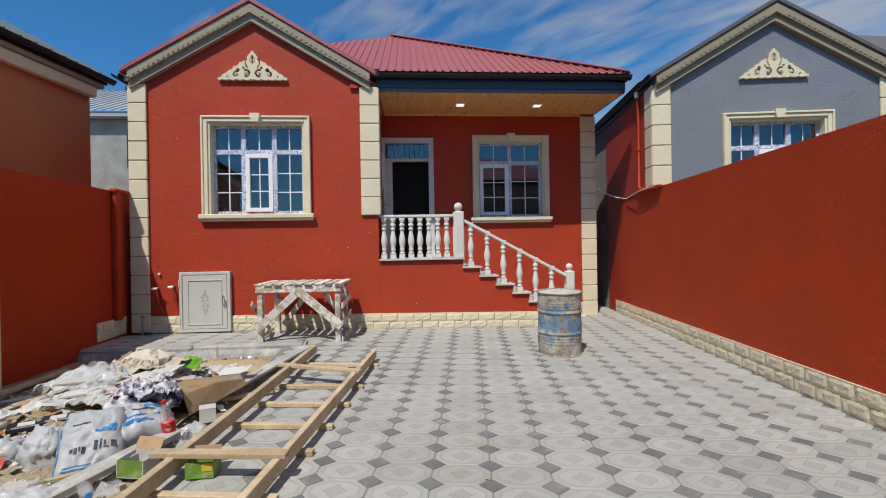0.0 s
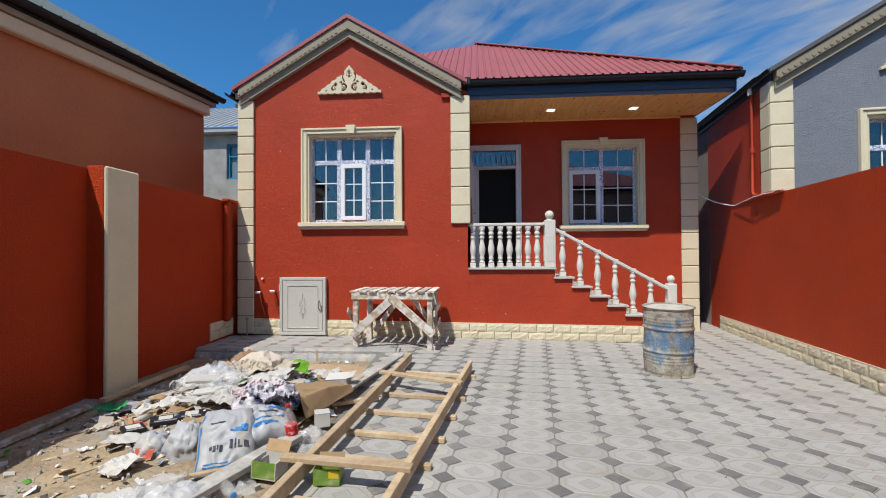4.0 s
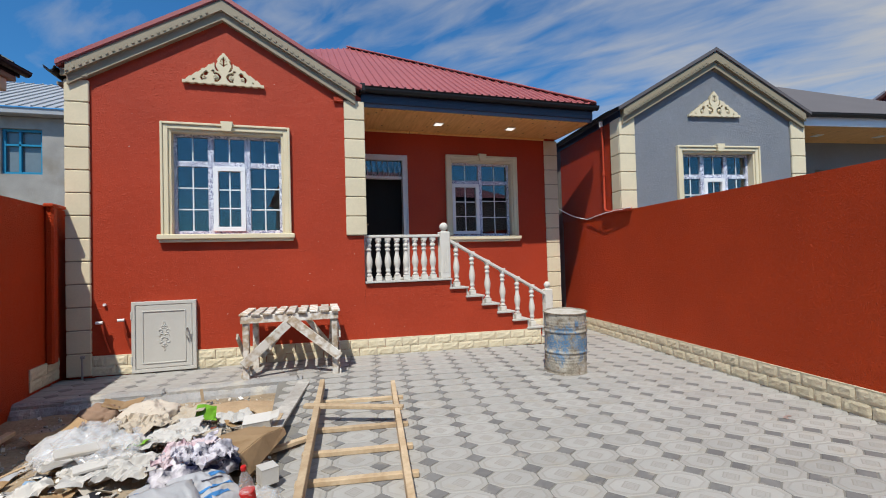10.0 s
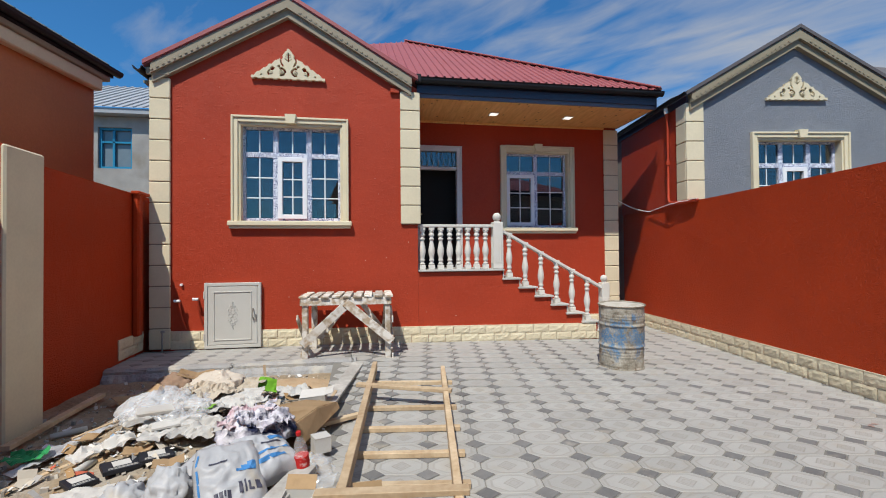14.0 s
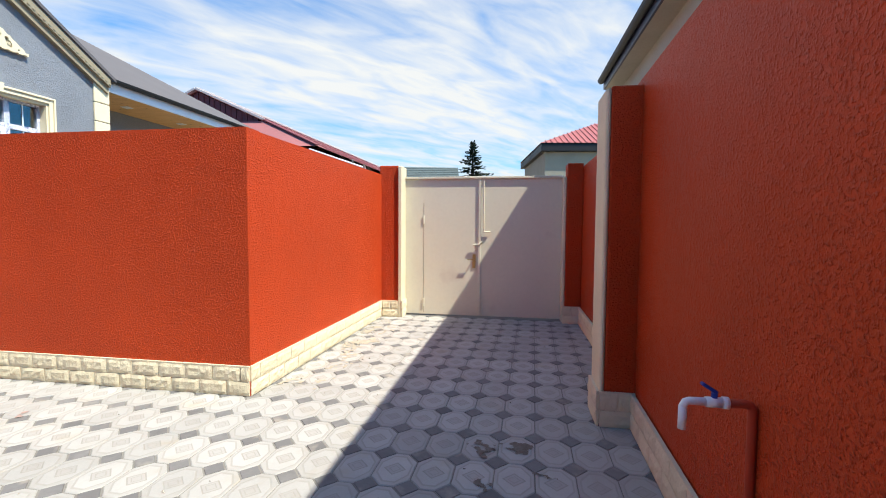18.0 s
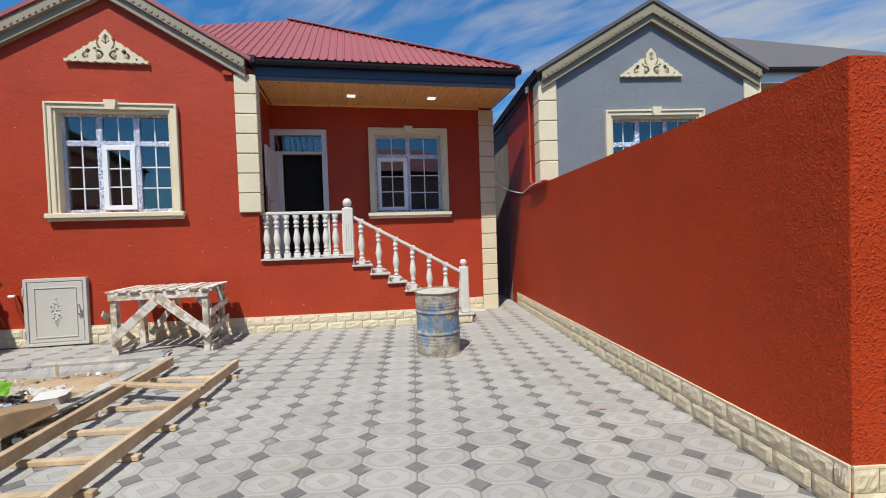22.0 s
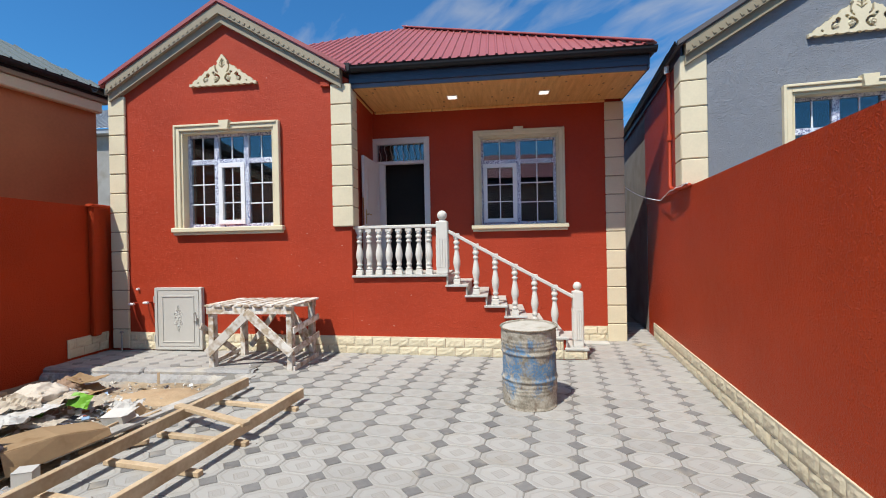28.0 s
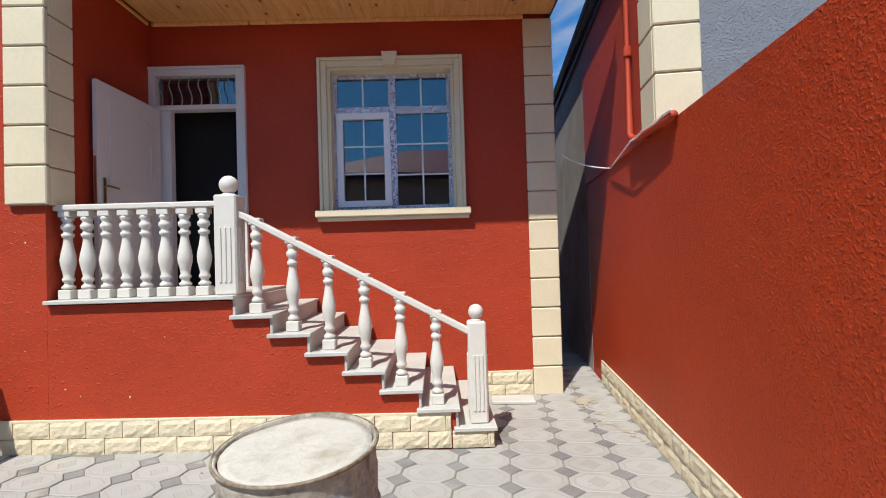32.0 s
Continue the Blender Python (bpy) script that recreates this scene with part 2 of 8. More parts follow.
def add_knots(m, stretch, size):
    """Dark oval knots scattered along the boards."""
    nt = m.node_tree
    p = nt.nodes["Principled BSDF"]
    tc = nt.nodes.new("ShaderNodeTexCoord")
    mp = nt.nodes.new("ShaderNodeMapping")
    mp.inputs["Scale"].default_value = stretch
    vo = nt.nodes.new("ShaderNodeTexVoronoi")
    vo.inputs["Scale"].default_value = 1.0
    nt.links.new(tc.outputs["Object"], mp.inputs[0])
    nt.links.new(mp.outputs[0], vo.inputs["Vector"])
    r = nt.nodes.new("ShaderNodeMapRange")
    r.inputs[1].default_value, r.inputs[2].default_value = size, size * 0.45
    nt.links.new(vo.outputs["Distance"], r.inputs[0])
    old = p.inputs["Base Color"].links[0].from_socket
    mx = nt.nodes.new("ShaderNodeMixRGB")
    mx.inputs[2].default_value = (0.17, 0.07, 0.02, 1)
    nt.links.new(r.outputs[0], mx.inputs[0])
    nt.links.new(old, mx.inputs[1])
    nt.links.new(mx.outputs[0], p.inputs["Base Color"])


add_knots(M_SOFFIT, (8, 4.0, 1), 0.17)
M_CONCRETE = material("concrete", (0.36, 0.35, 0.33), 0.9, scale=2, fine=40, amount=0.6, bump=0.4, bump_scale=30, dirt=(0.24, 0.22, 0.19), dirt_at=0.55)
M_KERB = material("kerb_concrete", (0.37, 0.365, 0.36), 0.9, scale=5, fine=60, amount=0.5, bump=0.9, bump_scale=26, dist=0.02, dirt=(0.45, 0.42, 0.37), dirt_at=0.56, dirt_scale=4)
M_DIRT = material("sandy_dirt", (0.42, 0.33, 0.22), 0.95, dark=(0.23, 0.17, 0.11), scale=2.2, fine=30, amount=0.7, bump=0.9, bump_scale=22, dist=0.03, dirt=(0.36, 0.34, 0.31), dirt_at=0.55)
M_GROUND = material("open_ground", (0.30, 0.25, 0.18), 0.95, scale=0.4, fine=8, amount=0.5)
M_GATE = material("beige_gate_paint", (0.67, 0.62, 0.49), 0.45, scale=1.2, fine=18, amount=0.18, spec=0.5, dirt=(0.52, 0.44, 0.36), dirt_at=0.66)
M_METER = material("grey_cabinet_paint", (0.55, 0.54, 0.50), 0.5, amount=0.15, spec=0.4)
M_TIMBER = material("raw_pine", (0.60, 0.47, 0.32), 0.75, dark=(0.41, 0.29, 0.175), scale=4, fine=26, amount=0.5, stretch=(1, 1, 1), per_object=0.2)
M_OLD_TIMBER = material("weathered_timber", (0.54, 0.45, 0.34), 0.85, dark=(0.31, 0.22, 0.14), scale=6, fine=40, amount=0.6, per_object=0.3, dirt=(0.72, 0.69, 0.64), dirt_at=0.45, dirt_scale=11)
M_STEEL = material("steel", (0.45, 0.43, 0.40), 0.4, metal=0.8, amount=0.3)
M_BRASS = material("brass", (0.55, 0.38, 0.17), 0.3, metal=1.0, amount=0.2)
# indoor shade is put into this near-black colour
M_ROOM_SHADE = material("dark_room", (0.018, 0.016, 0.015), 0.9, amount=0.3)
M_LAMP = bpy.data.materials.new("lamp_glow")
M_LAMP.use_nodes = True
M_LAMP.node_tree.nodes["Principled BSDF"].inputs["Base Color"].default_value = (0.9, 0.9, 0.86, 1)
M_LAMP.node_tree.nodes["Principled BSDF"].inputs["Emission Color"].default_value = (1, 0.97, 0.9, 1)
M_LAMP.node_tree.nodes["Principled BSDF"].inputs["Emission Strength"].default_value = 1.0


def glass_material(name, tint=(1, 1, 1), ior=1.75):
    m = bpy.data.materials.new(name)
    m.use_nodes = True
    p = m.node_tree.nodes["Principled BSDF"]
    p.inputs["Base Color"].default_value = (*tint, 1)
    p.inputs["Roughness"].default_value = 0.0
    p.inputs["Transmission Weight"].default_value = 1.0
    p.inputs["IOR"].default_value = ior
    return m


M_GLASS = glass_material("window_glass", (0.42, 0.48, 0.55), 1.9)


def tape_material():
    """White window profile under a protective film printed with rows of blue marks."""
    m = bpy.data.materials.new("taped_plastic")
    m.use_nodes = True
    nt = m.node_tree
    p = nt.nodes["Principled BSDF"]
    p.inputs["Roughness"].default_value = 0.35
    tc = nt.nodes.new("ShaderNodeTexCoord")
    mask = None
    for s, lo in (((70, 70, 56), 0.495), ((18, 18, 18), 0.40)):
        mp = nt.nodes.new("ShaderNodeMapping")
        mp.inputs["Scale"].default_value = s
        nt.links.new(tc.outputs["Object"], mp.inputs[0])
        n = nt.nodes.new("ShaderNodeTexNoise")
        n.inputs["Scale"].default_value = 1.6
        n.inputs["Detail"].default_value = 1
        nt.links.new(mp.outputs[0], n.inputs["Vector"])
        r = nt.nodes.new("ShaderNodeMapRange")
        r.inputs[1].default_value, r.inputs[2].default_value = lo, lo + 0.04
        nt.links.new(n.outputs[0], r.inputs[0])
        if mask is None:
            mask = r.outputs[0]
        else:
            q = nt.nodes.new("ShaderNodeMath")
            q.operation = "MULTIPLY"
            nt.links.new(mask, q.inputs[0])
            nt.links.new(r.outputs[0], q.inputs[1])
            mask = q.outputs[0]
    mx = nt.nodes.new("ShaderNodeMixRGB")
    mx.inputs[1].default_value = (0.74, 0.78, 0.86, 1)
    mx.inputs[2].default_value = (0.035, 0.05, 0.19, 1)
    nt.links.new(mask, mx.inputs[0])
    nt.links.new(mx.outputs[0], p.inputs["Base Color"])
    return m


M_TAPE = tape_material()


def cement_film(m, most=0.7):
    """Trodden cement dust over the paving: thick where the builders worked before the house, in drifts elsewhere."""
    nt = m.node_tree
    p = nt.nodes["Principled BSDF"]
    geo = nt.nodes.new("ShaderNodeNewGeometry")
    sp = nt.nodes.new("ShaderNodeSeparateXYZ")
    nt.links.new(geo.outputs["Position"], sp.inputs[0])
    work = nt.nodes.new("ShaderNodeMapRange")
    work.inputs[1].default_value, work.inputs[2].default_value = 2.0, 6.8
    work.inputs[3].default_value, work.inputs[4].default_value = 0.0, 0.26
    nt.links.new(sp.outputs[1], work.inputs[0])
    total = work.outputs[0]
    for scale, weight in ((1.1, 0.75), (17.0, 0.35)):
        n = nt.nodes.new("ShaderNodeTexNoise")
        n.inputs["Scale"].default_value = scale
        n.inputs["Detail"].default_value = 6
        n.inputs["Distortion"].default_value = 0.6
        nt.links.new(geo.outputs["Position"], n.inputs["Vector"])
        ad = nt.nodes.new("ShaderNodeMath")
        ad.operation = "MULTIPLY_ADD"
        ad.inputs[1].default_value = weight
        nt.links.new(n.outputs[0], ad.inputs[0])
        nt.links.new(total, ad.inputs[2])
        total = ad.outputs[0]
    film = nt.nodes.new("ShaderNodeMapRange")
    film.inputs[1].default_value, film.inputs[2].default_value = 0.52, 0.90
    film.inputs[4].default_value = most
    nt.links.new(total, film.inputs[0])
    mx = nt.nodes.new("ShaderNodeMixRGB")
    mx.inputs[2].default_value = (0.365, 0.357, 0.34, 1)
    nt.links.new(film.outputs[0], mx.inputs[0])
    nt.links.new(p.inputs["Base Color"].links[0].from_socket, mx.inputs[1])
    nt.links.new(mx.outputs[0], p.inputs["Base Color"])


def tile_material(name, light, line, motif=True):
    """Pressed concrete paving piece; its UV map holds metres from the piece's centre, so that the pressed border and square follow each piece."""
    m = material(name, light, 0.75, scale=3, fine=70, amount=0.3, per_object=0.16, bump=0.25, bump_scale=90, dist=0.003, dirt=(0.37, 0.335, 0.28), dirt_at=0.62, dirt_scale=4)
    nt = m.node_tree
    p = nt.nodes["Principled BSDF"]
    if not motif:
        cement_film(m, 0.40)
        return m
    uvn = nt.nodes.new("ShaderNodeUVMap")
    sp = nt.nodes.new("ShaderNodeSeparateXYZ")
    nt.links.new(uvn.outputs[0], sp.inputs[0])
    def mth(op, a, b=0.0):
        n = nt.nodes.new("ShaderNodeMath")
        n.operation = op
        for k, v in enumerate((a, b)):
            if isinstance(v, (int, float)):
                n.inputs[k].default_value = v
            else:
                nt.links.new(v, n.inputs[k])
        return n.outputs[0]
    ax, ay = mth("ABSOLUTE", sp.outputs[0]), mth("ABSOLUTE", sp.outputs[1])
    square = mth("MAXIMUM", mth("MULTIPLY", ax, 0.68), ay)
    diag = mth("MULTIPLY", mth("ADD", mth("MULTIPLY", ax, 0.68), ay), 0.72)
    ring = mth("MAXIMUM", square, diag)
    def band(v, c, w):
        d = mth("ABSOLUTE", mth("SUBTRACT", v, c))
        r = nt.nodes.new("ShaderNodeMapRange")
        r.inputs[1].default_value, r.inputs[2].default_value = w, w * 0.4
        nt.links.new(d, r.inputs[0])
        return r.outputs[0]
    lozenge = mth("ADD", ax, ay)
    inside = nt.nodes.new("ShaderNodeMapRange")
    inside.inputs[1].default_value, inside.inputs[2].default_value = 0.066, 0.060
    nt.links.new(lozenge, inside.inputs[0])
    border = nt.nodes.new("ShaderNodeMapRange")
    border.inputs[1].default_value, border.inputs[2].default_value = 0.096, 0.104
    border.inputs[4].default_value = 0.38
    nt.links.new(ring, border.inputs[0])
    marks = mth("MAXIMUM", mth("MAXIMUM", mth("MULTIPLY", band(ring, 0.100, 0.008), 0.8), band(lozenge, 0.066, 0.009)), mth("MAXIMUM", mth("MULTIPLY", band(lozenge, 0.036, 0.009), 0.9), mth("MULTIPLY", inside.outputs[0], 0.5)))
    lines = mth("MAXIMUM", marks, border.outputs[0])
    old = p.inputs["Base Color"].links[0].from_socket
    mx = nt.nodes.new("ShaderNodeMixRGB")
    mx.inputs[2].default_value = (*line, 1)
    nt.links.new(mth("MULTIPLY", lines, 0.64), mx.inputs[0])
    nt.links.new(old, mx.inputs[1])
    nt.links.new(mx.outputs[0], p.inputs["Base Color"])
    bp = nt.nodes.new("ShaderNodeBump")
    bp.inputs["Strength"].default_value = 0.5
    bp.inputs["Distance"].default_value = 0.004
    bp.invert = True
    nt.links.new(lines, bp.inputs["Height"])
    nt.links.new(p.inputs["Normal"].links[0].from_socket, bp.inputs["Normal"])
    nt.links.new(bp.outputs[0], p.inputs["Normal"])
    cement_film(m)
    return m


M_TILE = tile_material("light_paving", (0.415, 0.407, 0.39), (0.25, 0.235, 0.205))
M_TILE_DARK = tile_material("dark_paving", (0.16, 0.157, 0.158), (0.1, 0.1, 0.1), False)
M_GROUT = material("paving_joint", (0.22, 0.21, 0.19), 0.95, scale=2, fine=30, amount=0.5)

# ---- mesh helpers ----


def link_mesh(name, bm, mat, parent=None, label="", smooth=False):
    bmesh.ops.recalc_face_normals(bm, faces=bm.faces)
    me = bpy.data.meshes.new(name)
    bm.to_mesh(me)
    bm.free()
    me.materials.append(mat)
    if smooth:
        me.shade_smooth()
    ob = new(name, me)
    if parent is not None:
        ob.parent = parent
    if label:
        ob["label"] = label
    return ob


def part(name, bm, mat, parent, label="", smooth=False):
    return link_mesh(name, bm, mat, parent, label, smooth)


def thing(name, label, category, m=None, group="", kind=""):
    ob = new(name)
    if m is not None:
        ob.matrix_world = m
    ob.empty_display_size = 0.1
    return tagged(ob, label, category, group, kind)


def structure(name, bm, mat, label, m=None, category="structure", smooth=False):
    ob = link_mesh(name, bm, mat, None, label, smooth)
    if m is not None:
        ob.matrix_world = m
    return tagged(ob, "", category, "", "structure")


def box(bm, x0, x1, y0, y1, z0, z1, bevel=0.0, m=None):
    vs = [bm.verts.new((x, y, z)) for z in (z0, z1) for y in (y0, y1) for x in (x0, x1)]
    fs = [bm.faces.new([vs[i] for i in f]) for f in ((0, 2, 3, 1), (4, 5, 7, 6), (0, 1, 5, 4), (2, 6, 7, 3), (0, 4, 6, 2), (1, 3, 7, 5))]
    if bevel:
        es = list({e for f in fs for e in f.edges})
        r = bmesh.ops.bevel(bm, geom=es, offset=bevel, segments=1, affect="EDGES", profile=0.5)
        vs = list({v for f in r["faces"] for v in f.verts} | {v for v in vs if v.is_valid})
    if m is not None:
        for v in vs:
            if v.is_valid:
                v.co = m @ v.co
    return vs


def beam(bm, a, b, w, h, bevel=0.004, roll=0.0):
    """A bar of width w and height h from a to b."""
    a, b = Vector(a), Vector(b)
    d = b - a
    rot = d.to_track_quat("X", "Z").to_matrix().to_4x4()
    m = Matrix.Translation((a + b) / 2) @ rot @ pose(0, 0, 0, roll, 0, 0)
    box(bm, -d.length / 2, d.length / 2, -w / 2, w / 2, -h / 2, h / 2, bevel, m)


def tube(bm, points, r, seg=10, caps=True):
    pts = [Vector(p) for p in points]
    rings = []
    for i, p in enumerate(pts):
        d = (pts[min(i + 1, len(pts) - 1)] - pts[max(i - 1, 0)]).normalized()
        q = d.to_track_quat("Z", "Y")
        rings.append([bm.verts.new(p + q @ Vector((r * math.cos(2 * math.pi * k / seg), r * math.sin(2 * math.pi * k / seg), 0))) for k in range(seg)])
    for a, b in zip(rings, rings[1:]):
        for k in range(seg):
            bm.faces.new((a[k], a[(k + 1) % seg], b[(k + 1) % seg], b[k]))
    if caps:
        bm.faces.new(rings[0][::-1])
        bm.faces.new(rings[-1])


def lathe(bm, profile, seg=16, cx=0.0, cy=0.0):
    """Turned solid about the z axis: profile of (radius, height)."""
    rings = []
    for r, z in profile:
        rings.append([bm.verts.new((cx + r * math.cos(2 * math.pi * k / seg), cy + r * math.sin(2 * math.pi * k / seg), z)) for k in range(seg)])
    for a, b in zip(rings, rings[1:]):
        for k in range(seg):
            bm.faces.new((a[k], a[(k + 1) % seg], b[(k + 1) % seg], b[k]))
    bm.faces.new(rings[0][::-1])
    bm.faces.new(rings[-1])


def prism(bm, outline, y0, y1):
    """A solid from an outline of (x, z) between two depths y."""
    a = [bm.verts.new((x, y0, z)) for x, z in outline]
    b = [bm.verts.new((x, y1, z)) for x, z in outline]
    bm.faces.new(a)
    bm.faces.new(b[::-1])
    n = len(outline)
    for i in range(n):
        bm.faces.new((a[i], b[i], b[(i + 1) % n], a[(i + 1) % n]))


def holed_wall(bm, x0, x1, z0, z1, y0, y1, holes):
    """A wall along x with openings (hx0, hx1, hz0, hz1) that go through it."""
    xs = sorted({x0, x1, *[h[0] for h in holes], *[h[1] for h in holes]})
    zs = sorted({z0, z1, *[h[2] for h in holes], *[h[3] for h in holes]})
    solid = lambda i, j: 0 <= i < len(xs) - 1 and 0 <= j < len(zs) - 1 and not any(h[0] <= (xs[i] + xs[i + 1]) / 2 <= h[1] and h[2] <= (zs[j] + zs[j + 1]) / 2 <= h[3] for h in holes)
    grid = {}
    def v(i, j, y):
        k = (i, j, y)
        if k not in grid:
            grid[k] = bm.verts.new((xs[i], y, zs[j]))
        return grid[k]
    for i in range(len(xs) - 1):
        for j in range(len(zs) - 1):
            if not solid(i, j):
                continue
            bm.faces.new((v(i, j, y0), v(i + 1, j, y0), v(i + 1, j + 1, y0), v(i, j + 1, y0)))
            bm.faces.new((v(i, j, y1), v(i, j + 1, y1), v(i + 1, j + 1, y1), v(i + 1, j, y1)))
            for di, dj, a, b in ((-1, 0, (i, j), (i, j + 1)), (1, 0, (i + 1, j), (i + 1, j + 1)), (0, -1, (i, j), (i + 1, j)), (0, 1, (i, j + 1), (i + 1, j + 1))):
                if not solid(i + di, j + dj):
                    bm.faces.new((v(*a, y0), v(*b, y0), v(*b, y1), v(*a, y1)))


def gable_outline(x0, x1, base, eave, apex):
    return [(x0, base), (x1, base), (x1, eave), ((x0 + x1) / 2, apex), (x0, eave)]


# frames: the house stands along x and y; the lane, its walls and the grey house are turned by 7.5 degrees
LANE = Matrix(((0.9915, 0.130, 0, 3.559), (-0.130, 0.9915, 0, 2.147), (0, 0, 1, 0), (0, 0, 0, 1)))
I4 = Matrix.Identity(4)


def smooth_step(a, b, x):
    s = min(1.0, max(0.0, (x - a) / (b - a)))
    return s * s * (3 - 2 * s)


def floor_height(x, y):
    """The paving rises a little towards the house."""
    return smooth_step(4.6, 7.5, y) * (0.02 + 0.10 * min(1.0, max(0.0, (3.0 - x) / 4.5)))


# ---- ground ----
bm = bmesh.new()
bmesh.ops.create_grid(bm, x_segments=40, y_segments=40, size=600)
for v in bm.verts:
    v.co.z = -0.12
structure("ground", bm, M_GROUND, "dry sandy ground around the houses", category="ground")

# bed under the paving, following its rise
bm = bmesh.new()
NX, NY = 60, 66
gx = lambda i: -1.62 + i * 0.21
gy = lambda j: -3.2 + j * 0.2
gv = [[bm.verts.new((gx(i), gy(j), floor_height(gx(i), gy(j)) - 0.006)) for j in range(NY)] for i in range(NX)]
for i in range(NX - 1):
    for j in range(NY - 1):
        bm.faces.new((gv[i][j], gv[i + 1][j], gv[i + 1][j + 1], gv[i][j + 1]))
paving = structure("pavement", bm, M_GROUT, "light grey concrete paving with dark diamond inserts", category="pavement")

# dirt strip where rubbish lies


def dirt_height(x, y):
    n = noise.noise(Vector((x * 1.3, y * 1.3, 0))) * 0.03 + noise.noise(Vector((x * 6, y * 6, 3))) * 0.012
    heap = 0.20 * math.exp(-(((x + 2.5) / 0.75) ** 2 + ((y - 4.55) / 0.95) ** 2))
    return (n + heap) * smooth_step(-1.5, -1.8, x) - 0.03 * smooth_step(5.9, 6.4, y) + 0.012 * abs(noise.noise(Vector((x * 4, y * 4, 8))))


bm = bmesh.new()
NX, NY = 40, 70
dv = []
for i in range(NX):
    row = []
    for j in range(NY):
        x, y = -4.5 + i * (3.0 / (NX - 1)), -1.6 + j * (8.5 / (NY - 1))
        row.append(bm.verts.new((x, y, dirt_height(x, y))))
    dv.append(row)
for i in range(NX - 1):
    for j in range(NY - 1):
        bm.faces.new((dv[i][j], dv[i + 1][j], dv[i + 1][j + 1], dv[i][j + 1]))
structure("ground_dirt", bm, M_DIRT, "sandy dirt strip beside the paving strewn with rubble", category="ground", smooth=True)

# ---- red house ----
FY = 7.83          # front face of the gable wing
PY = 9.14          # back wall of the porch
WIN_L = (-3.08, -1.575, 2.045, 3.535)
WIN_R = (1.555, 2.87, 2.035, 3.55)
DOOR = (-0.33, 0.60, 1.25, 3.56)

house = thing("red_house", "single-storey red stucco house with gable, porch and red metal roof", "house", I4)
bm = bmesh.new()
holed_wall(bm, -4.30, -0.36, 0.0, 4.15, FY, FY + 0.28, [WIN_L])
prism(bm, [(-4.30, 4.15), (-0.36, 4.15), (-0.36, 4.22), (-2.368, 5.36), (-4.30, 4.21)], FY, FY + 0.28)
part("front_wall", bm, M_RED, house)
bm = bmesh.new()
holed_wall(bm, -0.36, 3.93, 0.0, 4.3, PY, PY + 0.28, [WIN_R, DOOR])
part("porch_wall", bm, M_RED, house)
bm = bmesh.new()
box(bm, -0.64, -0.36, FY + 0.28, PY, 0, 4.3)
part("porch_side_wall", bm, M_RED, house)
bm = bmesh.new()
box(bm, -4.30, -4.02, FY + 0.28, 15.0, 0, 4.3)
box(bm, 3.65, 3.93, PY + 0.28, 15.0, 0, 4.3)
box(bm, -4.30, 3.93, 14.7, 15.0, 0, 4.3)
part("outer_wall", bm, M_RED, house)
# room linings behind the openings, near-black paint standing in for indoor shade
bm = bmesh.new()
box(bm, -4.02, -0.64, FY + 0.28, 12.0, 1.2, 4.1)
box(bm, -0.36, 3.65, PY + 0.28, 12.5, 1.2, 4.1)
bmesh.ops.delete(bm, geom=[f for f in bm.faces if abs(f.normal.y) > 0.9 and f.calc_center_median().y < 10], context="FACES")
part("room_lining", bm, M_ROOM_SHADE, house, "room lining behind the openings, painted near-black for shade")
# porch floor, stair core and red string wall
bm = bmesh.new()
NSTEP = 7
outline = [(-0.358, 0.0), (3.05, 0.0)]
for k in range(NSTEP):
    lo, xr = 0.16 + 0.153 * k, 3.05 - 0.2833 * k
    outline += [(xr, lo), (xr - 0.2833, lo)]
outline += [(1.06, 1.22), (-0.358, 1.22)]
# drop the doubled corner
clean = []
for p in outline:
    if not clean or (abs(p[0] - clean[-1][0]) > 1e-4 or abs(p[1] - clean[-1][1]) > 1e-4):
        clean.append(p)
prism(bm, clean, FY, PY - 0.004)
part("stair_core", bm, M_RED, house)

# treads, risers, balcony slab
for k in range(NSTEP):
    z = 0.16 + 0.153 * k
    x0 = 2.75 - 0.2833 * k
    bm = bmesh.new()
    box(bm, x0 + 0.0, x0 + 0.335, FY - 0.045, PY - 0.012, z, z + 0.03, 0.004)
    part("tread", bm, M_MARBLE, house, "pale stone stair tread")
    bm = bmesh.new()
    box(bm, x0 + 0.018, x0 + 0.036, FY - 0.012, PY - 0.014, z + 0.03, z + 0.153)
    part("riser", bm, M_MARBLE, house)
bm = bmesh.new()
box(bm, -0.355, 1.09, FY - 0.05, FY + 0.26, 1.232, 1.262, 0.004)
part("balcony_ledge", bm, M_MARBLE, house)
bm = bmesh.new()
box(bm, -0.357, 1.05, FY + 0.262, PY - 0.004, 1.222, 1.258)
part("porch_floor", bm, M_MARBLE, house)


